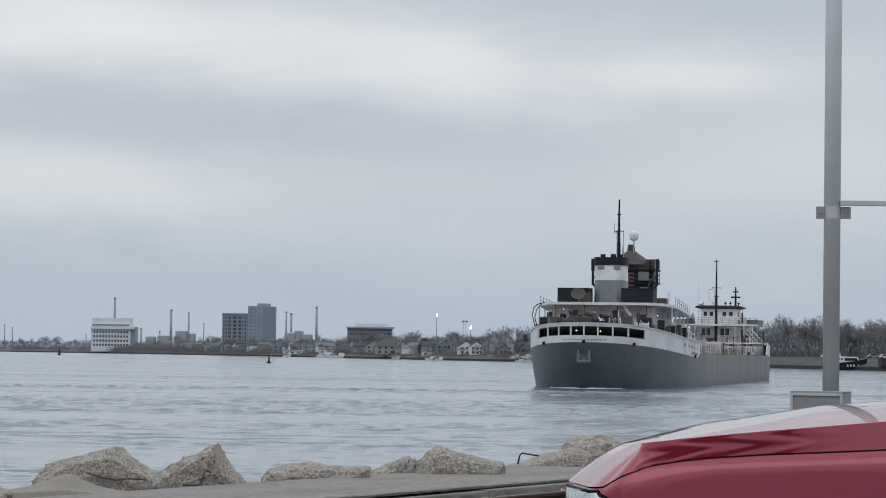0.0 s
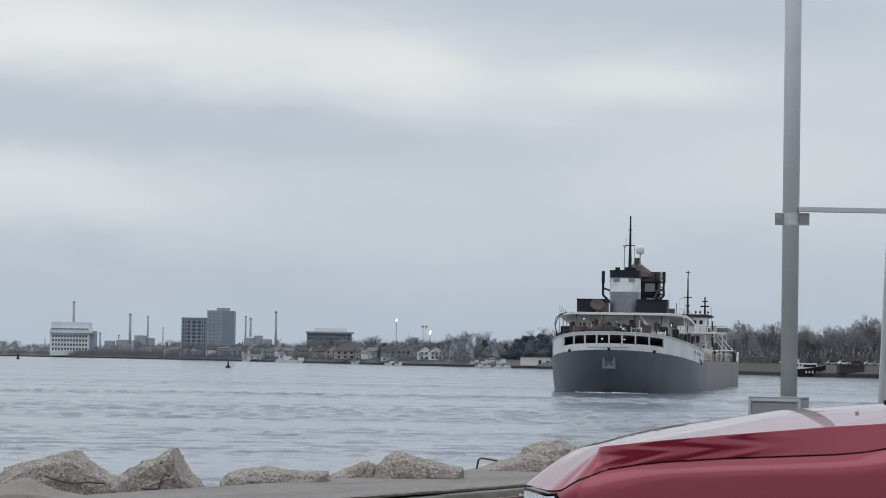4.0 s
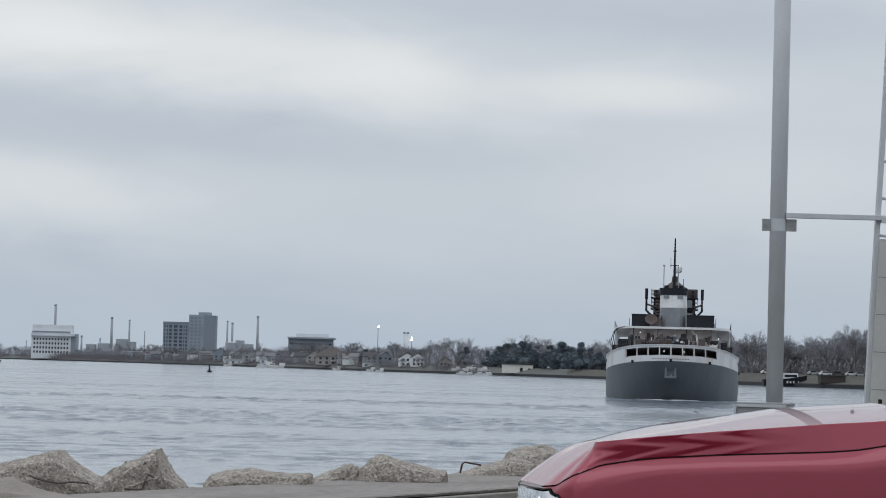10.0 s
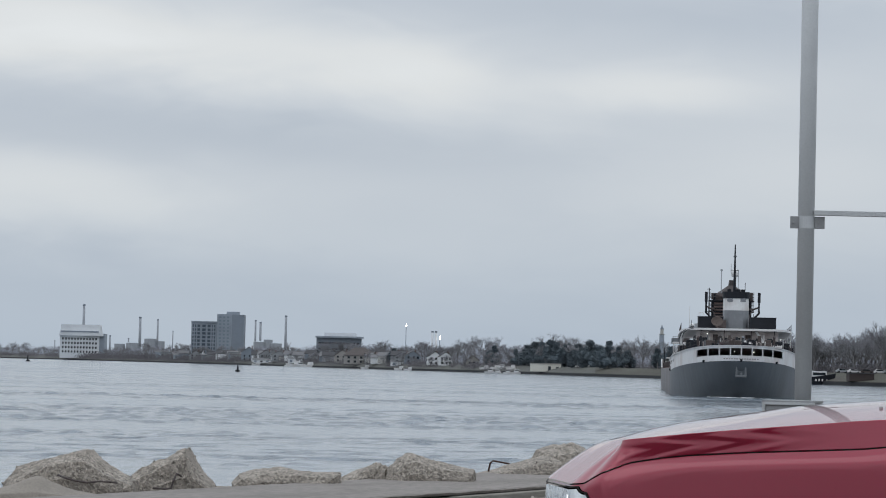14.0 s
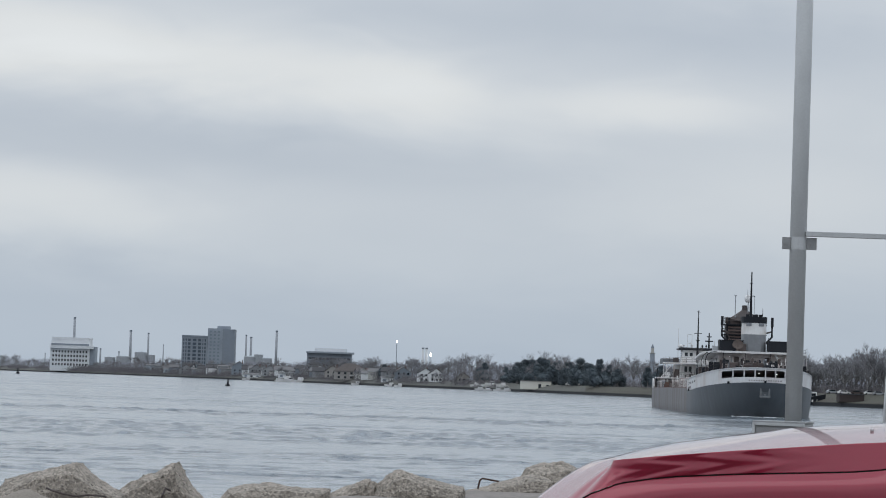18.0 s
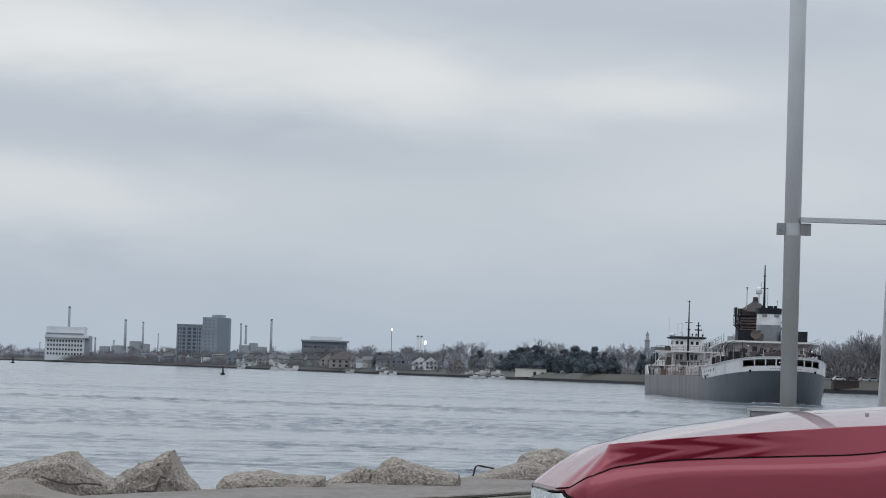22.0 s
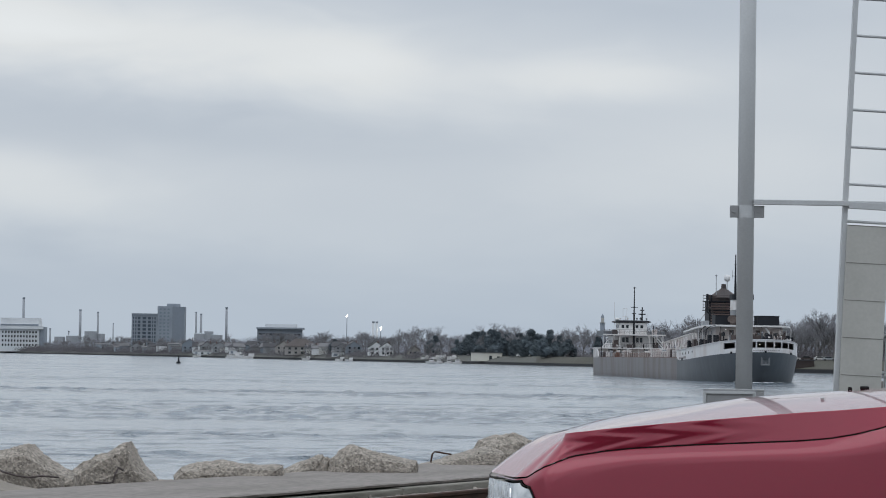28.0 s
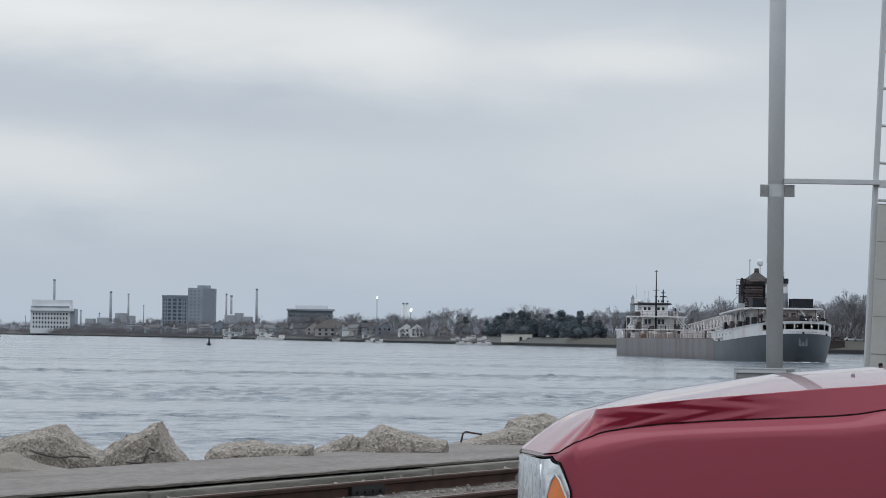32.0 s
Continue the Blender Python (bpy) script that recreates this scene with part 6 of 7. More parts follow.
def plant(u, back, kind, size, turn, group):
    d = shore_at(u) + back
    e = new("bare_tree" if kind < 10 else "evergreen_tree")
    e.matrix_basis = Matrix.LocRotScale(spot(u, d, land_z(back) - 0.2), Euler((0, 0, turn)), (size, size, size))
    if kind < 10:
        tagged(e, "leafless winter tree with a grey-brown crown of fine twigs", "tree", group)
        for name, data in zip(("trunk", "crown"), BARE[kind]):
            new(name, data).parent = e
    else:
        tagged(e, "dense dark evergreen tree on the far bank", "tree", group)
        bm = nb()
        rod(bm, (0, 0, 0), (0, 0, 7), 0.35, 0.2, n=6)
        part("trunk", bm, BARK, e)
        new("crown", GREEN[kind - 10]).parent = e
    return e


rnd = random.Random(5)
# woods on the near side of the far bank, then along the town
for k in range(130):
    u = 104 + 104 * (k + rnd.random()) / 130
    plant(u, rnd.uniform(45, 150), rnd.randrange(5), rnd.uniform(0.62, 1.0), rnd.uniform(0, 6.28), "bare woods on the far bank")
for u, size in ((16, 0.95), (19, 1.1), (21.5, 1.0), (25, 0.95), (30, 1.05), (34, 0.85), (48, 1.05), (52, 1.0), (56, 0.95), (60, 0.85), (76, 0.95), (79, 1.0), (82, 0.85), (92, 0.8), (97, 0.8), (102, 0.85), (38, 0.95), (41, 0.8), (44, 1.05), (46, 0.9), (54, 1.0), (58, 0.8), (63, 0.8), (66, 0.75), (69, 0.8), (72, 0.8), (74, 0.9), (85, 0.8), (88, 0.75), (95, 0.8), (99, 0.85), (13, 0.8), (23, 0.9), (27, 0.85)):
    plant(u, rnd.uniform(60, 130), rnd.randrange(5), size * rnd.uniform(0.92, 1.05), rnd.uniform(0, 6.28), "bare trees of the town")
for k in range(120):
    u = -150 + 165 * (k + rnd.random()) / 120
    plant(u, rnd.uniform(60, 240), rnd.randrange(5), rnd.uniform(0.55, 0.95), rnd.uniform(0, 6.28), "bare trees of the town")
for k in range(64):
    u = -104 + 138 * (k + rnd.random()) / 64
    plant(u, rnd.uniform(10, 40), rnd.randrange(5), rnd.uniform(0.3, 0.62), rnd.uniform(0, 6.28), "bare trees of the town")
for u, size in ((28, 0.8), (36, 0.75), (40, 0.95), (42.5, 1.0), (45, 0.95), (47.5, 1.05), (50, 1.0), (53, 1.0), (57, 0.85), (61.5, 1.05), (64, 0.95), (67, 1.0), (70.5, 0.75), (73.5, 0.7), (84, 0.7), (88, 0.75), (-6, 0.7), (9, 0.6)):
    plant(u, rnd.uniform(35, 80), 10 + rnd.randrange(3), size * rnd.uniform(0.98, 1.15), rnd.uniform(0, 6.28), "evergreens on the far bank")

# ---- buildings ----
# far claddings: some distance haze is put into these colours as blue
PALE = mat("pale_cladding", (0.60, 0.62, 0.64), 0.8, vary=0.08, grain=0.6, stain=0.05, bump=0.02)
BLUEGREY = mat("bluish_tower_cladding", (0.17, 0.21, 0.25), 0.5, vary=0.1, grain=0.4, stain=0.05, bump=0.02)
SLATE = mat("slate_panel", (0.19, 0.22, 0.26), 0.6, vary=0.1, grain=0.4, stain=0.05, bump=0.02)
DULL = mat("hazed_concrete", (0.27, 0.305, 0.35), 0.85, vary=0.15, grain=0.4, stain=0.08, bump=0.02)
# chimney concrete: distance haze is put into the pale blue-grey
HAZEGREY = mat("hazed_chimney", (0.30, 0.32, 0.35), 0.85, vary=0.2, grain=0.4, stain=0.08, bump=0.02)
SIDING = [mat(n, c, 0.8, vary=0.08, grain=2, stain=0.2, bump=0.02) for n, c in (("white_siding", (0.66, 0.67, 0.68)), ("tan_siding", (0.30, 0.285, 0.27)), ("grey_siding", (0.26, 0.27, 0.28)),
                                                                           ("blue_siding", (0.19, 0.22, 0.255)), ("brick_wall", (0.15, 0.11, 0.10)), ("cream_siding", (0.44, 0.435, 0.41)))]
SIDING_NAMES = ["white", "tan", "grey", "pale blue", "brown brick", "cream"]
ROOFS = [mat(n, c, 0.9, vary=0.2, grain=1, stain=0.2, bump=0.05) for n, c in (("dark_shingles", (0.055, 0.055, 0.06)), ("brown_shingles", (0.095, 0.083, 0.08)), ("grey_shingles", (0.14, 0.14, 0.145)))]


def slab_building(name, label, u0, u1, d, top, depth, material, base=1.0):
    """A plain block between two bearings at a distance. top: bearing-like height in thousandths."""
    w = (u1 - u0) / 1000 * d
    h = 1.41 + top / 1000 * d - base
    e = empty(name, pose((u0 + u1) / 2000 * d, d, base, 0, 0, 0), label, "building")
    bm = nb()
    box(bm, 0, depth / 2, h / 2, w, depth, h)
    body = part("wall", bm, material, e)
    return e, w, h


def windows(e, w, h, cols, rows, lo, hi, fill_w=0.6, fill_h=0.55, m=WINDOW, x0=0.0, depth=0.0):
    dx, dz = w / cols, (hi - lo) / rows
    bm = nb()
    box(bm, 0, 0, 0, dx * fill_w, 0.5, dz * fill_h)
    one = None
    for i in range(cols):
        for j in range(rows):
            place = pose(x0 - w / 2 + (i + 0.5) * dx, depth - 0.12, lo + (j + 0.5) * dz)
            if one is None:
                one = part("window", bm, m, e, place=place)
            else:
                share(one, place, e)


# white office block with rows of small windows and a chimney behind
D = 3460
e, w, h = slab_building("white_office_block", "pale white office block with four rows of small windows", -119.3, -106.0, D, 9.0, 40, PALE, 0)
windows(e, w * 0.92, h, 12, 4, h * 0.16, h * 0.78, 0.5, 0.5)
bm = nb()
box(bm, 2, 20, h - 4.5, w + 5, 46, 3.2)
part("cornice", bm, PALE, e)
bm = nb()
box(bm, 0, 20, h + 3.5, w * 0.97, 34, 7)
part("upper_storey", bm, PALE, e)
bm = nb()
box(bm, 0, -0.4, h - 1.2, w * 0.96, 1.0, 1.6)
part("window_band", bm, SLATE, e)
bm = nb()
box(bm, w / 2 + 3, 18, h * 0.45, 6, 30, h * 0.9)
part("side_wing", bm, DULL, e)


def chimney(u, d, top, width, label="tall grey industrial chimney", cat="chimney", m=HAZEGREY):
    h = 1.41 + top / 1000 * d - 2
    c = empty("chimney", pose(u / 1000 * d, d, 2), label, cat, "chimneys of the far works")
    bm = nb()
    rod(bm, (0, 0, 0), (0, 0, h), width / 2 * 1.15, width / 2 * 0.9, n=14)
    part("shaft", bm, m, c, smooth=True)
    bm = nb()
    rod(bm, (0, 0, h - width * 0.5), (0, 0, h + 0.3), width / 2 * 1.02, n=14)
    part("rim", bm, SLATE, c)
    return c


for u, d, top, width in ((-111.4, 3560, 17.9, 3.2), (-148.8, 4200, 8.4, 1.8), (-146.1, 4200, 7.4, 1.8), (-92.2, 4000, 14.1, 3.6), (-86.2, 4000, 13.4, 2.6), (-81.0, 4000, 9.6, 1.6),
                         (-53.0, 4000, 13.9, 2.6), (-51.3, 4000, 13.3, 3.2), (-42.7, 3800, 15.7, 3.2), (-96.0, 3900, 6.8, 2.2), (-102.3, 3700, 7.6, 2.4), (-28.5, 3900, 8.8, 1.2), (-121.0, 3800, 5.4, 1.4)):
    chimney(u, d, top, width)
# tall apartment tower: lower wing with balconies, higher slab
D = 2960
e, w, h = slab_building("apartment_tower", "blue-grey apartment tower with a lower glazed wing", -74.8, -66.2, D, 12.6, 26, DULL, 0)
BAY = mat("blue_glazed_bay", (0.055, 0.075, 0.10), 0.25, vary=0.15, grain=0.4, stain=0.1, bump=0)
windows(e, w * 0.95, h, 5, 9, h * 0.1, h * 0.97, 0.72, 0.66, BAY)
for i in range(4):
    bm = nb()
    box(bm, -w * 0.38 + i * w * 0.25, -0.5, h * 0.52, w * 0.045, 1.2, h * 0.9)
    part("balcony_stack", bm, DULL, e)
bm = nb()
w2, h2 = 5.0 / 1000 * D, 1.41 + 15.75 / 1000 * D
box(bm, w / 2 + w2 / 2 + 0.3, 15, h2 / 2, w2, 30, h2)
part("tower_slab", bm, DULL, e)
bm = nb()
w3 = 4.1 / 1000 * D
box(bm, w / 2 + w2 + w3 / 2 + 0.4, 15, h2 / 2 - 0.4, w3, 30, h2)
part("dark_slab", bm, SLATE, e, "dark slate tower face")
bm = nb()
box(bm, w / 2 + w2 * 1.05, 15, h2 + 1.2, w2 * 0.85, 18, 3.0)
part("plant_room", bm, DULL, e)
bm = nb()
box(bm, 0, 12, h + 0.8, w, 26, 1.8)
part("parapet", bm, SLATE, e)
windows(e, w2 * 0.8, h2, 3, 12, h2 * 0.1, h2 * 0.97, 0.5, 0.5, BLUEGREY, x0=w / 2 + w2 / 2)
# long dark building with an overhanging roof
D = 2450
e, w, h = slab_building("long_dark_building", "long dark building with an overhanging flat roof", -32.2, -17.0, D, 8.6, 30, SLATE, 1)
bm = nb()
box(bm, 0.5, 14, h + 0.6, w + 2.5, 34, 1.4)
part("roof", bm, DULL, e)
bm = nb()
box(bm, 1, 15, h + 2.6, w * 0.72, 16, 3.2)
part("roof_plant", bm, PALE, e)
windows(e, w * 0.94, h, 12, 2, h * 0.45, h * 0.9, 0.8, 0.35)
# beige pump house on the seawall
PUMPWALL = mat("beige_pump_house_wall", (0.60, 0.58, 0.52), 0.8, vary=0.08, grain=2, stain=0.2, bump=0.02)
d = shore_at(46) + 6
e, w, h = slab_building("pump_house", "small flat-roofed beige pump house on the bank", 40.9, 51.2, d, 1.45, 9, PUMPWALL, -0.5)
bm = nb()
box(bm, 0, 4.5, h + 0.15, w + 0.6, 9.6, 0.35)
part("roof", bm, SIDING[1], e)
for x, ww, hh in ((w * 0.12, 1.5, 2.9), (w * 0.38, 1.5, 1.4)):
    bm = nb()
    box(bm, x, -0.05, hh / 2 + (0 if hh > 2 else 1.2), ww, 0.3, hh)
    part("door" if hh > 2 else "window", bm, WINDOW, e)
# low brown brick shed by the work boat
d = shore_at(156) + 8
e, w, h = slab_building("brick_shed", "low brown brick shed by the seawall", 149.5, 158.0, d, 0.6, 7, BRICKWORK, -0.6)
bm = nb()
box(bm, 0, 3.5, h + 0.12, w + 0.5, 7.5, 0.3)
part("roof", bm, ROOFS[0], e)
# slender stone clock tower among the trees
d = shore_at(85.3) + 170
t = empty("clock_tower", pose(85.3 / 1000 * d, d, 2), "slender pale tower with a pointed cap above the trees", "tower")
h = 15.5 / 1000 * d - 1
for k, (a, b, r0, r1, m, n) in enumerate(((0, h * 0.80, 1.9, 1.15, DULL, "shaft"), (h * 0.80, h * 0.82, 1.45, 1.45, SIDING[2], "gallery"), (h * 0.82, h * 0.93, 0.85, 0.8, SIDING[5], "lantern"), (h * 0.93, h * 1.02, 0.95, 0.1, SLATE, "cap"))):
    bm = nb()
    rod(bm, (0, 0, a), (0, 0, b), r0, r1, n=8)
    part(n, bm, m, t)
# flare stacks of the works with their flames
FLAME = glow("gas_flame", (1.0, 0.93, 0.78), 6.0)
for u, top, size in ((-1.8, 13.6, 2.2), (9.7, 9.4, 2.9)):
    d = 3900
    s = empty("flare_stack", pose(u / 1000 * d, d, 3), "thin flare stack with a burning gas flame", "flare stack", "flares of the far works")
    hh = top / 1000 * d - 4
    bm = nb()
    rod(bm, (0, 0, 0), (0, 0, hh), 0.65, 0.4, n=8)
    part("stack", bm, DULL, s)
    bm = nb()
    q = [(0, 0.5), (0.25, 1.0), (0.6, 0.85), (1.0, 0.15)]
    loft(bm, [[(size * 0.42 * r * math.cos(a) + size * 0.25 * z, size * 0.42 * r * math.sin(a), hh + size * 1.7 * z) for a in [2 * math.pi * i / 10 for i in range(10)]] for z, r in q])
    part("flame", bm, FLAME, s, "bright gas flame", smooth=True)
for u in (7.2, 8.4):
    chimney(u, 3900, 11.6, 3.4, "short pale works column", m=PALE)
chimney(-17.0, 3900, 8.6, 1.2)


def house(u, back, w, dep, h, rise, wall, roof, turn):
    d = shore_at(u) + back
    e = empty("house", pose(u / 1000 * d, d, land_z(back) - 0.3, 0, 0, turn), SIDING_NAMES[wall] + " waterfront house with a pitched roof", "house", "houses along the far shore")
    bm = nb()
    prism(bm, [(-w / 2, 0), (w / 2, 0), (w / 2, h), (0, h + rise), (-w / 2, h)], "y", -dep / 2, dep / 2)
    part("wall", bm, SIDING[wall], e)
    k = math.hypot(w / 2, rise)
    for s in (-1, 1):
        bm = nb()
        a = math.atan2(rise, w / 2)
        box(bm, s * (w / 4 + 0.15), 0, h + rise / 2 + 0.1, k + 0.9, dep + 0.9, 0.25, turn=Euler((0, s * a, 0)).to_matrix())
        part("roof", bm, ROOFS[roof], e)
    for z in ([1.6, 4.3] if h > 4.5 else [1.6]):
        for x in (-w * 0.28, w * 0.06, w * 0.32):
            bm = nb()
            box(bm, x, -dep / 2 - 0.02, z, 1.3, 0.16, 1.4)
            win = part("window", bm, WINDOW, e)
    bm = nb()
    box(bm, w * 0.2, dep * 0.1, h + rise * 0.8, 0.9, 0.9, rise * 0.9)
    part("chimney", bm, SIDING[4], e)
    return e


rnd = random.Random(17)
for u, back, w, h, wall, roof, turn in ((8.0, 34, 8.5, 5.6, 0, 0, 0), (11.8, 36, 8.0, 5.4, 0, 0, 0), (-8.5, 50, 12, 5.2, 5, 2, 90), (-4.0, 46, 11, 5.6, 2, 0, 80), (0.5, 60, 10, 5.4, 3, 2, 0), (-13, 60, 14, 5.0, 2, 1, 90),
                                         (21.0, 46, 7, 3.2, 1, 1, 0), (-38, 40, 14, 5.0, 0, 2, 90), (-45, 46, 13, 4.2, 0, 2, 80), (-49, 40, 12, 5.4, 2, 0, 0), (-55, 40, 13, 7.5, 3, 2, 0),
                                         (-59.5, 55, 14, 5.2, 2, 2, 90), (-64, 42, 15, 6, 0, 0, 90), (-73, 36, 13, 5, 2, 0, 0), (-79, 44, 15, 5, 5, 2, 90), (-23, 44, 12, 5, 1, 1, 0), (-28, 48, 12, 5, 2, 0, 90), (-19, 40, 10, 4.6, 5, 2, 0)):
    house(u, back, w, rnd.uniform(8, 10), h, w * rnd.uniform(0.28, 0.36) if turn < 45 else rnd.uniform(2.2, 3.0), wall, roof, turn + rnd.uniform(-8, 8))
for k in range(34):
    u = -82 + 80 * (k + rnd.random()) / 34
    house(u, rnd.uniform(30, 150), rnd.uniform(8, 15), rnd.uniform(8, 10), rnd.uniform(3.6, 6.5), rnd.uniform(2.0, 3.4), rnd.choice((0, 0, 2, 2, 3, 5, 1)), rnd.choice((0, 2, 2)), rnd.choice((0, 90, 90)) + rnd.uniform(-14, 14))

# a broad tan house with a hipped roof
d = shore_at(-17) + 30
e = empty("hip_roofed_house", pose(-16.7 / 1000 * d, d, land_z(30) - 0.3), "broad tan two-storey house with a dark hipped roof", "house")
bm = nb()
box(bm, 0, 0, 3.0, 25, 12, 6.0)
part("wall", bm, SIDING[1], e)
bm = nb()
loft(bm, [[(-13.2, -6.8, 6.0), (13.2, -6.8, 6.0), (13.2, 6.8, 6.0), (-13.2, 6.8, 6.0)], [(-5.0, -0.2, 11.6), (2.0, -0.2, 11.6), (2.0, 0.2, 11.6), (-5.0, 0.2, 11.6)]])
part("roof", bm, ROOFS[1], e)
for k in range(5):
    for z in (1.7, 4.6):
        bm = nb()
        box(bm, -9 + 4.4 * k, -6.02, z, 1.7, 0.16, 1.5)
        part("window", bm, WINDOW, e)
bm = nb()
box(bm, 3.0, -7.4, 3.1, 9.0, 1.8, 0.25)
part("balcony", bm, SIDING[0], e)
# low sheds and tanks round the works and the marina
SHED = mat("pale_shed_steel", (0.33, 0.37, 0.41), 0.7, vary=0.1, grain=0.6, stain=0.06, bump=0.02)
# tank steel: the works' haze is mixed into an even grey
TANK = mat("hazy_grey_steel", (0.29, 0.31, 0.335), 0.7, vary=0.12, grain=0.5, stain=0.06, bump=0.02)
for u, back, w, h, m, label in ((-84.5, 60, 14, 7.0, SHED, "low blue-grey steel shed"), (-78.0, 40, 16, 4.2, SHED, "low blue-grey steel shed"), (-69.0, 30, 12, 5.0, SIDING[2], "low grey shed on the shore"), (-60.5, 34, 10, 8.0, SIDING[2], "low grey shed on the shore"),
                                (-48.5, 16, 26, 2.4, SIDING[0], "long low white marina building"), (-38.5, 24, 15, 3.6, SIDING[0], "long low white marina building"), (-43.0, 60, 18, 5.0, SIDING[0], "long low white marina building"), (-4.5, 16, 9, 3.0, SIDING[0], "small white boathouse on the shore")):
    d = shore_at(u) + back
    e = empty("low_shed", pose(u / 1000 * d, d, land_z(back) - 0.3, 0, 0, rnd.uniform(-6, 6)), label, "shed", "sheds along the far shore")
    bm = nb()
    box(bm, 0, 4, h / 2, w, 8, h)
    part("wall", bm, m, e)
    bm = nb()
    prism(bm, [(-0.6, h), (8.6, h), (4, h + 1.2)], "x", -w / 2 - 0.4, w / 2 + 0.4)
    part("roof", bm, ROOFS[2], e)
    for k in range(int(w / 5)):
        bm = nb()
        box(bm, -w / 2 + 2.5 + 5 * k, -0.04, h * 0.45, 2.0, 0.2, h * 0.5)
        part("door", bm, WINDOW if k % 2 else SLATE, e)
for u, w, top in ((-51.5, 16, 6.6), (-48.6, 12, 7.4), (-46.0, 16, 6.2), (-88.6, 16, 6.8), (-85.0, 10, 6.0), (-94.5, 18, 5.2), (-99.0, 14, 4.8), (-63.0, 20, 4.6)):
    d = 3850
    h = 1.4 + top / 1000 * d - 3
    e = empty("storage_tank", pose(u / 1000 * d, d, 3), "hazy pale storage tank of the far works", "tank", "tanks of the far works")
    bm = nb()
    rod(bm, (0, 0, 0), (0, 0, h), w / 2, n=20)
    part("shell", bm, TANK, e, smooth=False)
    bm = nb()
    rod(bm, (0, 0, h), (0, 0, h + w * 0.08), w / 2, w * 0.12, n=20)
    part("roof", bm, SHED, e)

# ---- scrub, boats, cars and marks along the far shore ----
rnd = random.Random(31)
vs, fs = [], []
for k in range(8600):
    u = rnd.uniform(-112, -58) if k >= 7100 else rnd.uniform(-150, 36) if k < 4200 else rnd.uniform(100, 208) if k < 6800 else rnd.uniform(36, 104)
    if u < 36 and k < 7100 and noise.noise((u * 0.22, 5.0, 0)) < -0.08:
        continue
    back = rnd.uniform(2, 75) if u < 36 else rnd.uniform(75, 150)
    d = shore_at(u) + back
    c = spot(u, d, land_z(back))
    far = max(1.0, d / 1500)
    size = rnd.uniform(0.8, 2.4) * (far if u < 40 else 1.25)
    for j in range(26):
        p = c + Vector((rnd.gauss(0, size), rnd.gauss(0, size), min(1.3, abs(rnd.gauss(0, 0.6))) * size))
        e = Vector([rnd.uniform(-1, 1) for _ in range(3)]).normalized() * rnd.uniform(0.25, 0.5) * far
        q = e.cross(Vector([rnd.uniform(-1, 1) for _ in range(3)])).normalized() * rnd.uniform(0.12, 0.3)
        n0 = len(vs)
        vs.extend((p - q, p + q, p + e))
        fs.append((n0, n0 + 1, n0 + 2))
scrub = new("shore_scrub", mesh_of("shore_scrub", vs, fs, SCRUB))
tagged(scrub, "low brown winter scrub along the far bank", "bushes", kind="stuff")


# grey woods and rising ground behind the town
vs, fs = [], []
for k in range(8400):
    u = rnd.uniform(-165, 108) if k < 6400 else rnd.uniform(104, 212)
    back = rnd.uniform(240, 620) if k < 6400 else rnd.uniform(130, 260)
    d = shore_at(u) + back
    ridge = 0.55 + 0.45 * noise.noise((u * 0.11, 3.0, 0)) + 0.25 * noise.noise((u * 0.4, 8.0, 0))
    c = spot(u, d, land_z(back) + rnd.uniform(0, 1) ** 1.3 * (17 if k < 6400 else 8) * max(0.2, ridge))
    for j in range(26):
        p = c + Vector((rnd.gauss(0, 4.5), rnd.gauss(0, 4.0), max(-2.0, min(1.4, rnd.gauss(0, 1.2)))))
        e = Vector((rnd.uniform(-1, 1), rnd.uniform(-1, 1), rnd.uniform(-0.4, 1.2))).normalized() * rnd.uniform(0.5, 1.3)
        q = e.cross(Vector([rnd.uniform(-1, 1) for _ in range(3)])).normalized() * rnd.uniform(0.15, 0.4)
        n0 = len(vs)
        vs.extend((p - q, p + q, p + e))
        fs.append((n0, n0 + 1, n0 + 2))
# the haze over these woods is put into the twigs' pale lilac-grey
far_woods = new("far_woods", mesh_of("far_woods", vs, fs, mat("hazed_lilac_twigs", (0.30, 0.31, 0.355), 0.95, vary=0.25, grain=0.5, stain=0.02, bump=0)))
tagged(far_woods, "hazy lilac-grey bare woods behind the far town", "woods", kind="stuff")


def boat(u, back, length, hull, label, z=None, turn=0.0, side=0.11, flare=0.06, fore=-0.08):
    d = shore_at(u) + back
    e = empty("moored_boat", pose(u / 1000 * d, d, WATER if z is None else z, 0, 0, turn), label, "boat", "boats along the far shore")
    bm = nb()
    rings = []
    for k in range(9):
        a = k / 8
        b = length * 0.16 * max(0.03, 1 - max(0, a - 0.45) ** 2 / 0.3025) ** 0.8
        top = length * (side + flare * a * a)
        rings.append([((a - 0.5) * length, -b, top), ((a - 0.5) * length * 0.95, -b * 0.8, -0.2), ((a - 0.5) * length * 0.95, b * 0.8, -0.2), ((a - 0.5) * length, b, top)])
    loft(bm, rings)
    part("hull", bm, hull, e)
    bm = nb()
    box(bm, length * fore, 0, length * 0.2, length * 0.36, length * 0.2, length * 0.2, bevel=0.05, taper=0.9)
    cabin = part("cabin", bm, WHITE, e)
    bm = nb()
    box(bm, length * fore, -length * 0.1, length * 0.24, length * 0.28, 0.08, length * 0.06)
    part("cabin_window", bm, WINDOW, cabin)
    bm = nb()
    rod(bm, (length * fore, 0, length * 0.2), (length * fore, 0, length * 0.5), 0.07, n=5)
    part("mast", bm, BLACK, e)
    return e


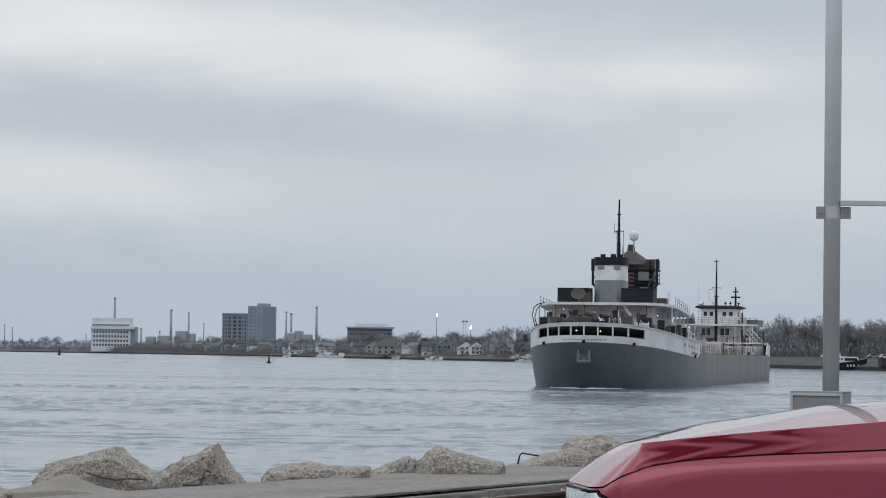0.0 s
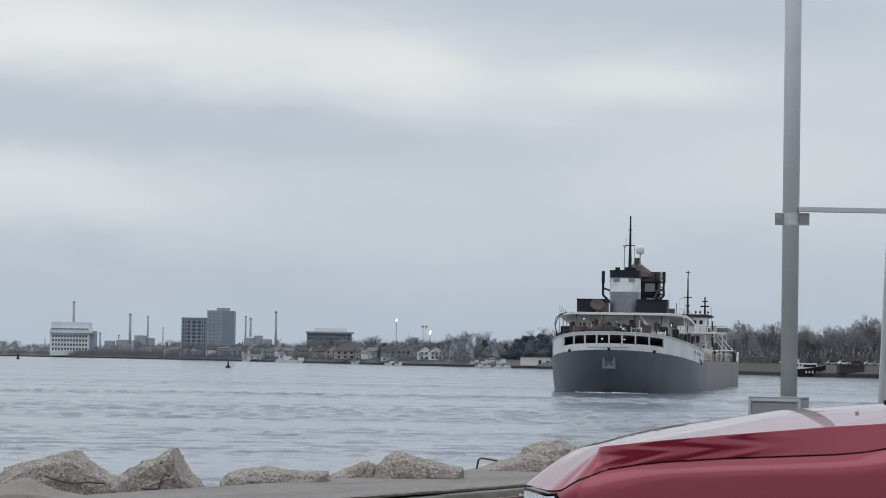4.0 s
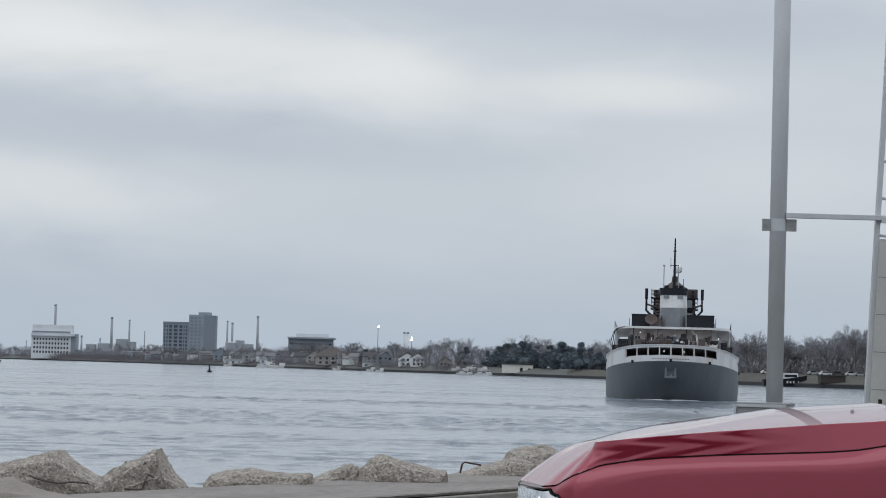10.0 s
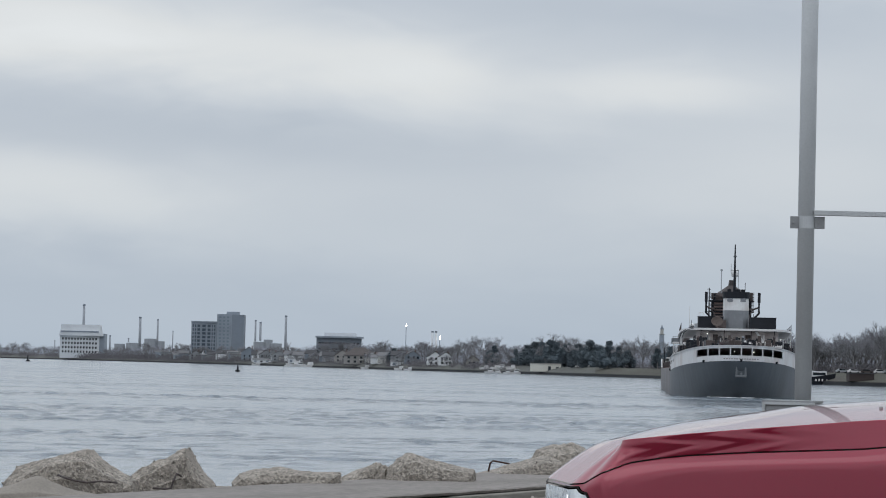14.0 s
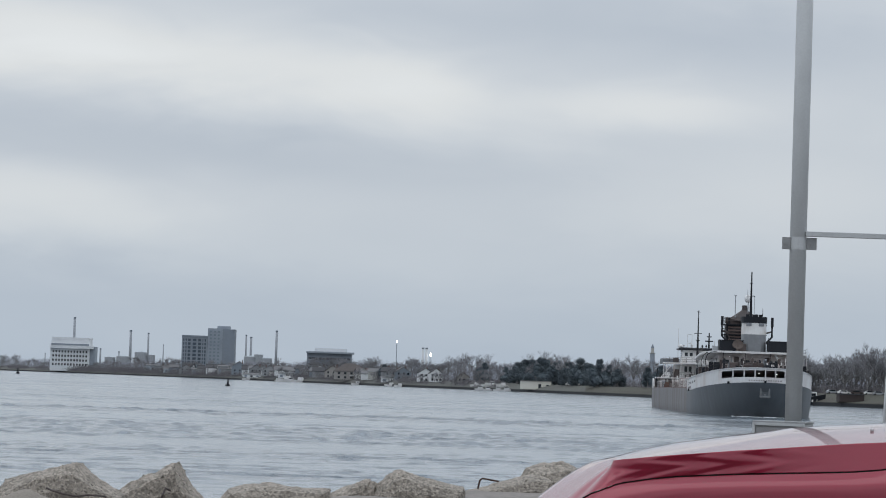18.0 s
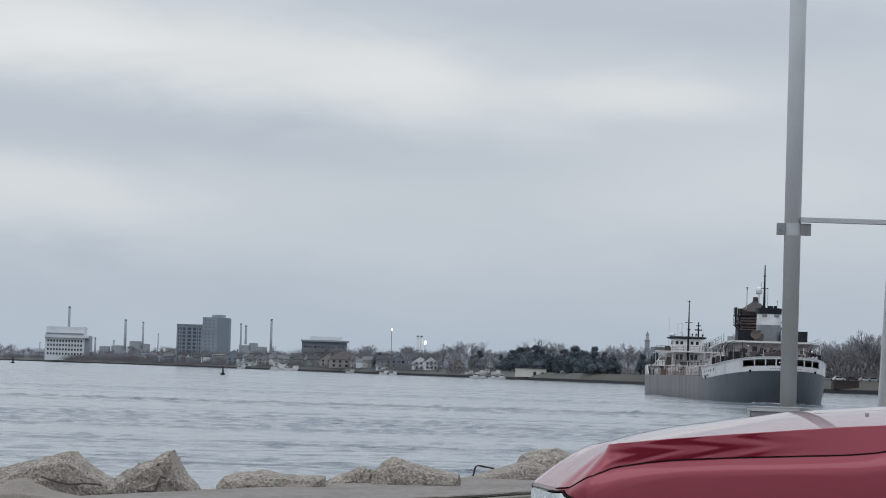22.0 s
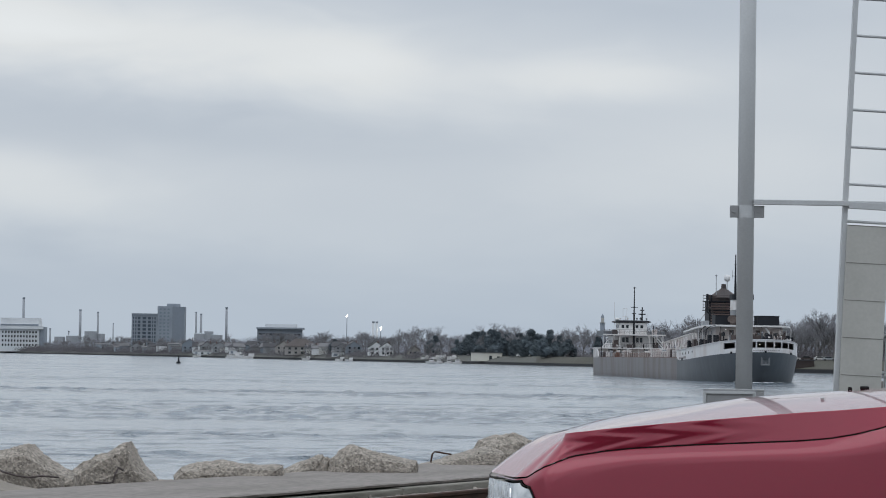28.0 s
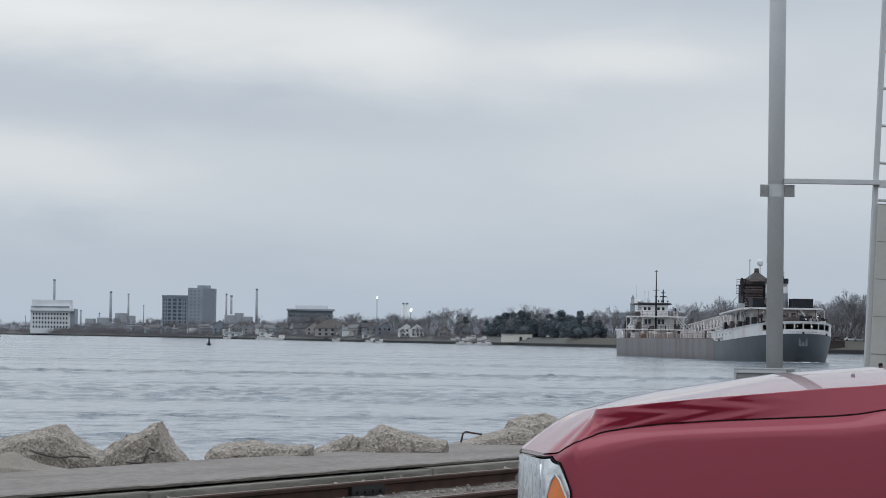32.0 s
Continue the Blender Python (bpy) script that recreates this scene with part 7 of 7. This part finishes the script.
tug = boat(137.2, -9.0, 15.5, BLACK, "black-hulled work boat with a white cabin at the seawall", side=0.15, flare=0.11, fore=0.12)
bm = nb()
box(bm, -2.6, 0, 3.4, 4.6, 3.0, 2.6, bevel=0.08)
box(bm, -2.9, 0, 5.3, 2.6, 2.4, 1.4, bevel=0.08, taper=0.9)
wheelhouse = part("wheelhouse", bm, WHITE, tug, "white two-deck wheelhouse")
for x in (-4.2, -3.2, -2.2, -1.2):
    bm = nb()
    box(bm, x, -1.5, 3.9, 0.55, 0.1, 0.6)
    part("cabin_window", bm, WINDOW, wheelhouse)
for k in range(3):
    bm = nb()
    box(bm, 0.6 + k * 1.1, -2.46 + 0.07 * k, 1.6, 0.5, 0.16, 0.8)
    part("number_bar", bm, WHITE, tug, "white bar of painted lettering")
for u, back, length in ((-37, -10, 11), (-41, -8, 9), (-3.5, -7, 8), (-0.5, -8, 7), (27.5, -6, 8), (30, -6, 7), (33.5, -6, 7), (36.5, -6, 8), (-15, -8, 8), (-52, -12, 10), (-39, -14, 16), (-34.5, -12, 13), (29, 10, 7), (31.5, 14, 8), (34.5, 12, 7), (25.5, 8, 7)):
    boat(u, back, length, WHITE, "small white boat moored at the far shore" if back < 0 else "small white boat laid up on the far bank", z=None if back < 0 else land_z(back) + 0.2, turn=rnd.choice((0, 180)))


def car(u, back, m, label):
    d = shore_at(u) + back
    e = empty("parked_car", pose(u / 1000 * d, d, land_z(back) + 0.02, 0, 0, rnd.uniform(-15, 15)), label, "car", "cars on the far bank")
    bm = nb()
    prism(bm, [(-2.2, 0.3), (2.2, 0.3), (2.25, 0.75), (1.3, 0.9), (0.7, 1.42), (-1.2, 1.45), (-1.9, 0.95), (-2.25, 0.85)], "y", -0.85, 0.85)
    part("body", bm, m, e)
    bm = nb()
    prism(bm, [(1.1, 0.93), (0.62, 1.36), (-1.1, 1.38), (-1.6, 0.95)], "y", -0.87, 0.87)
    part("window", bm, WINDOW, e)
    for x in (-1.4, 1.4):
        for y in (-0.8, 0.8):
            bm = nb()
            rod(bm, (x, y - 0.1, 0.32), (x, y + 0.1, 0.32), 0.32, n=12)
            part("wheel", bm, RUBBER, e)


for k, u in enumerate((57.5, 59.3, 61.8, 66.2, 131, 147, 151, 155.5, 160, 163, 172)):
    car(u, 44 + (k % 3) * 5, (WHITE, SHIPGREY, WHITE, BROWN)[k % 4], ("white", "grey", "white", "dark brown")[k % 4] + " car parked on the far bank")


def buoy(u, d, height):
    e = empty("channel_buoy", pose(u / 1000 * d, d, WATER), "dark channel buoy floating in the river", "buoy", "channel buoys")
    bm = nb()
    rod(bm, (0, 0, -0.3), (0, 0, height * 0.22), height * 0.36, height * 0.34, n=14)
    part("float", bm, BLACK, e)
    bm = nb()
    rod(bm, (0, 0, height * 0.22), (0, 0, height * 0.9), height * 0.15, height * 0.08, n=10)
    rod(bm, (0, 0, height * 0.9), (0, 0, height), height * 0.12, n=10)
    part("cage", bm, BLACK, e)


buoy(-130.0, 1850, 3.8)
buoy(-58.7, 955, 2.4)

# railed pier beyond the ladder
pier = empty("fishing_pier", pose(45.5, 205, 0), "low pier with a dark metal railing over the water", "pier")
bm = nb()
box(bm, 8, 3, -0.1, 32, 6, 0.5)
part("pier_deck", bm, SLAB, pier)
for x in range(-7, 24, 5):
    bm = nb()
    rod(bm, (x, 1, -4), (x, 1, -0.2), 0.25, n=8)
    part("pile", bm, WALLSTONE, pier)
for k in range(41):
    bm = nb()
    box(bm, -8 + k * 0.8, 0.2, 0.68, 0.07, 0.07, 1.2)
    part("railing_post", bm, BLACK, pier)
for z in (0.5, 1.28):
    bm = nb()
    box(bm, 8, 0.2, z, 32, 0.07, 0.08)
    part("handrail", bm, BLACK, pier)

# ---- ballast stones along the rails ----
def stone_mesh(seed):
    r = random.Random(seed)
    bm = nb()
    bmesh.ops.create_icosphere(bm, subdivisions=1, radius=1.0)
    for v in bm.verts:
        v.co = Vector((v.co.x * r.uniform(0.75, 1.15), v.co.y * r.uniform(0.7, 1.1), v.co.z * r.uniform(0.55, 0.85)))
    data = bpy.data.meshes.new("stone")
    bm.to_mesh(data)
    bm.free()
    data.materials.append(STONE)
    return data


STONES = [stone_mesh(s) for s in range(8)]
rnd = random.Random(77)
strips = ((9.62, 10.92), (11.1, 12.2), (8.7, 9.4))
for k in range(300):
    lo, hi = strips[0] if k < 150 else strips[1] if k < 250 else strips[2]
    s = rnd.uniform(14.5, 33)
    r = rnd.uniform(0.013, 0.032)
    o = new("stone", STONES[k % 8])
    o.parent = ballast
    o.matrix_basis = Matrix.LocRotScale((s, rnd.uniform(lo, hi), 0.03 + r * 0.35), Euler((rnd.uniform(0, 6), rnd.uniform(0, 6), rnd.uniform(0, 6))), (r, r, r))
vs, fs = [], []
base = [STONES[k] for k in range(8)]
shapes = [([v.co.copy() for v in d.vertices], [tuple(p.vertices) for p in d.polygons]) for d in base]
for k in range(5200):
    lo, hi = strips[rnd.choice((0, 0, 1, 1, 2))]
    s = rnd.uniform(5, 48)
    r = rnd.uniform(0.010, 0.028)
    turn = Euler((rnd.uniform(0, 6), rnd.uniform(0, 6), rnd.uniform(0, 6))).to_matrix()
    c = Vector((s, rnd.uniform(lo, hi), 0.022 + r * 0.3))
    pv, pf = shapes[k % 8]
    n0 = len(vs)
    vs.extend(turn @ v * r + c for v in pv)
    fs.extend(tuple(n0 + i for i in f) for f in pf)
data = bpy.data.meshes.new("loose_gravel")
data.from_pydata([tuple(v) for v in vs], [], fs)
data.materials.append(STONE)
gravel = new("loose_gravel", data)
gravel.parent = ballast
gravel["kind"] = "stuff"


# ---- what moves ----
def motions():
    rows = []
    for k in range(0, 33, 2):
        q = k / 16 - 1
        x = 50.89 + 26.26 * q - 4.43 * q * q - 0.86 * q ** 3
        y = 445.1 + 94.6 * q + 3.06 * q * q + 1.6 * q ** 3
        turn = -3.39 + 7.16 * q - 0.06 * q * q - 0.57 * q ** 3
        rows.append((k, pose(x, y, WATER, 0, 0, turn)))
    walk(ship, rows)
    # the river's ripples drift with the current
    walk(water, [(k, pose(-0.7 * k, -0.5 * k, WATER)) for k in (0, 8, 16, 24, 32)])


motions()
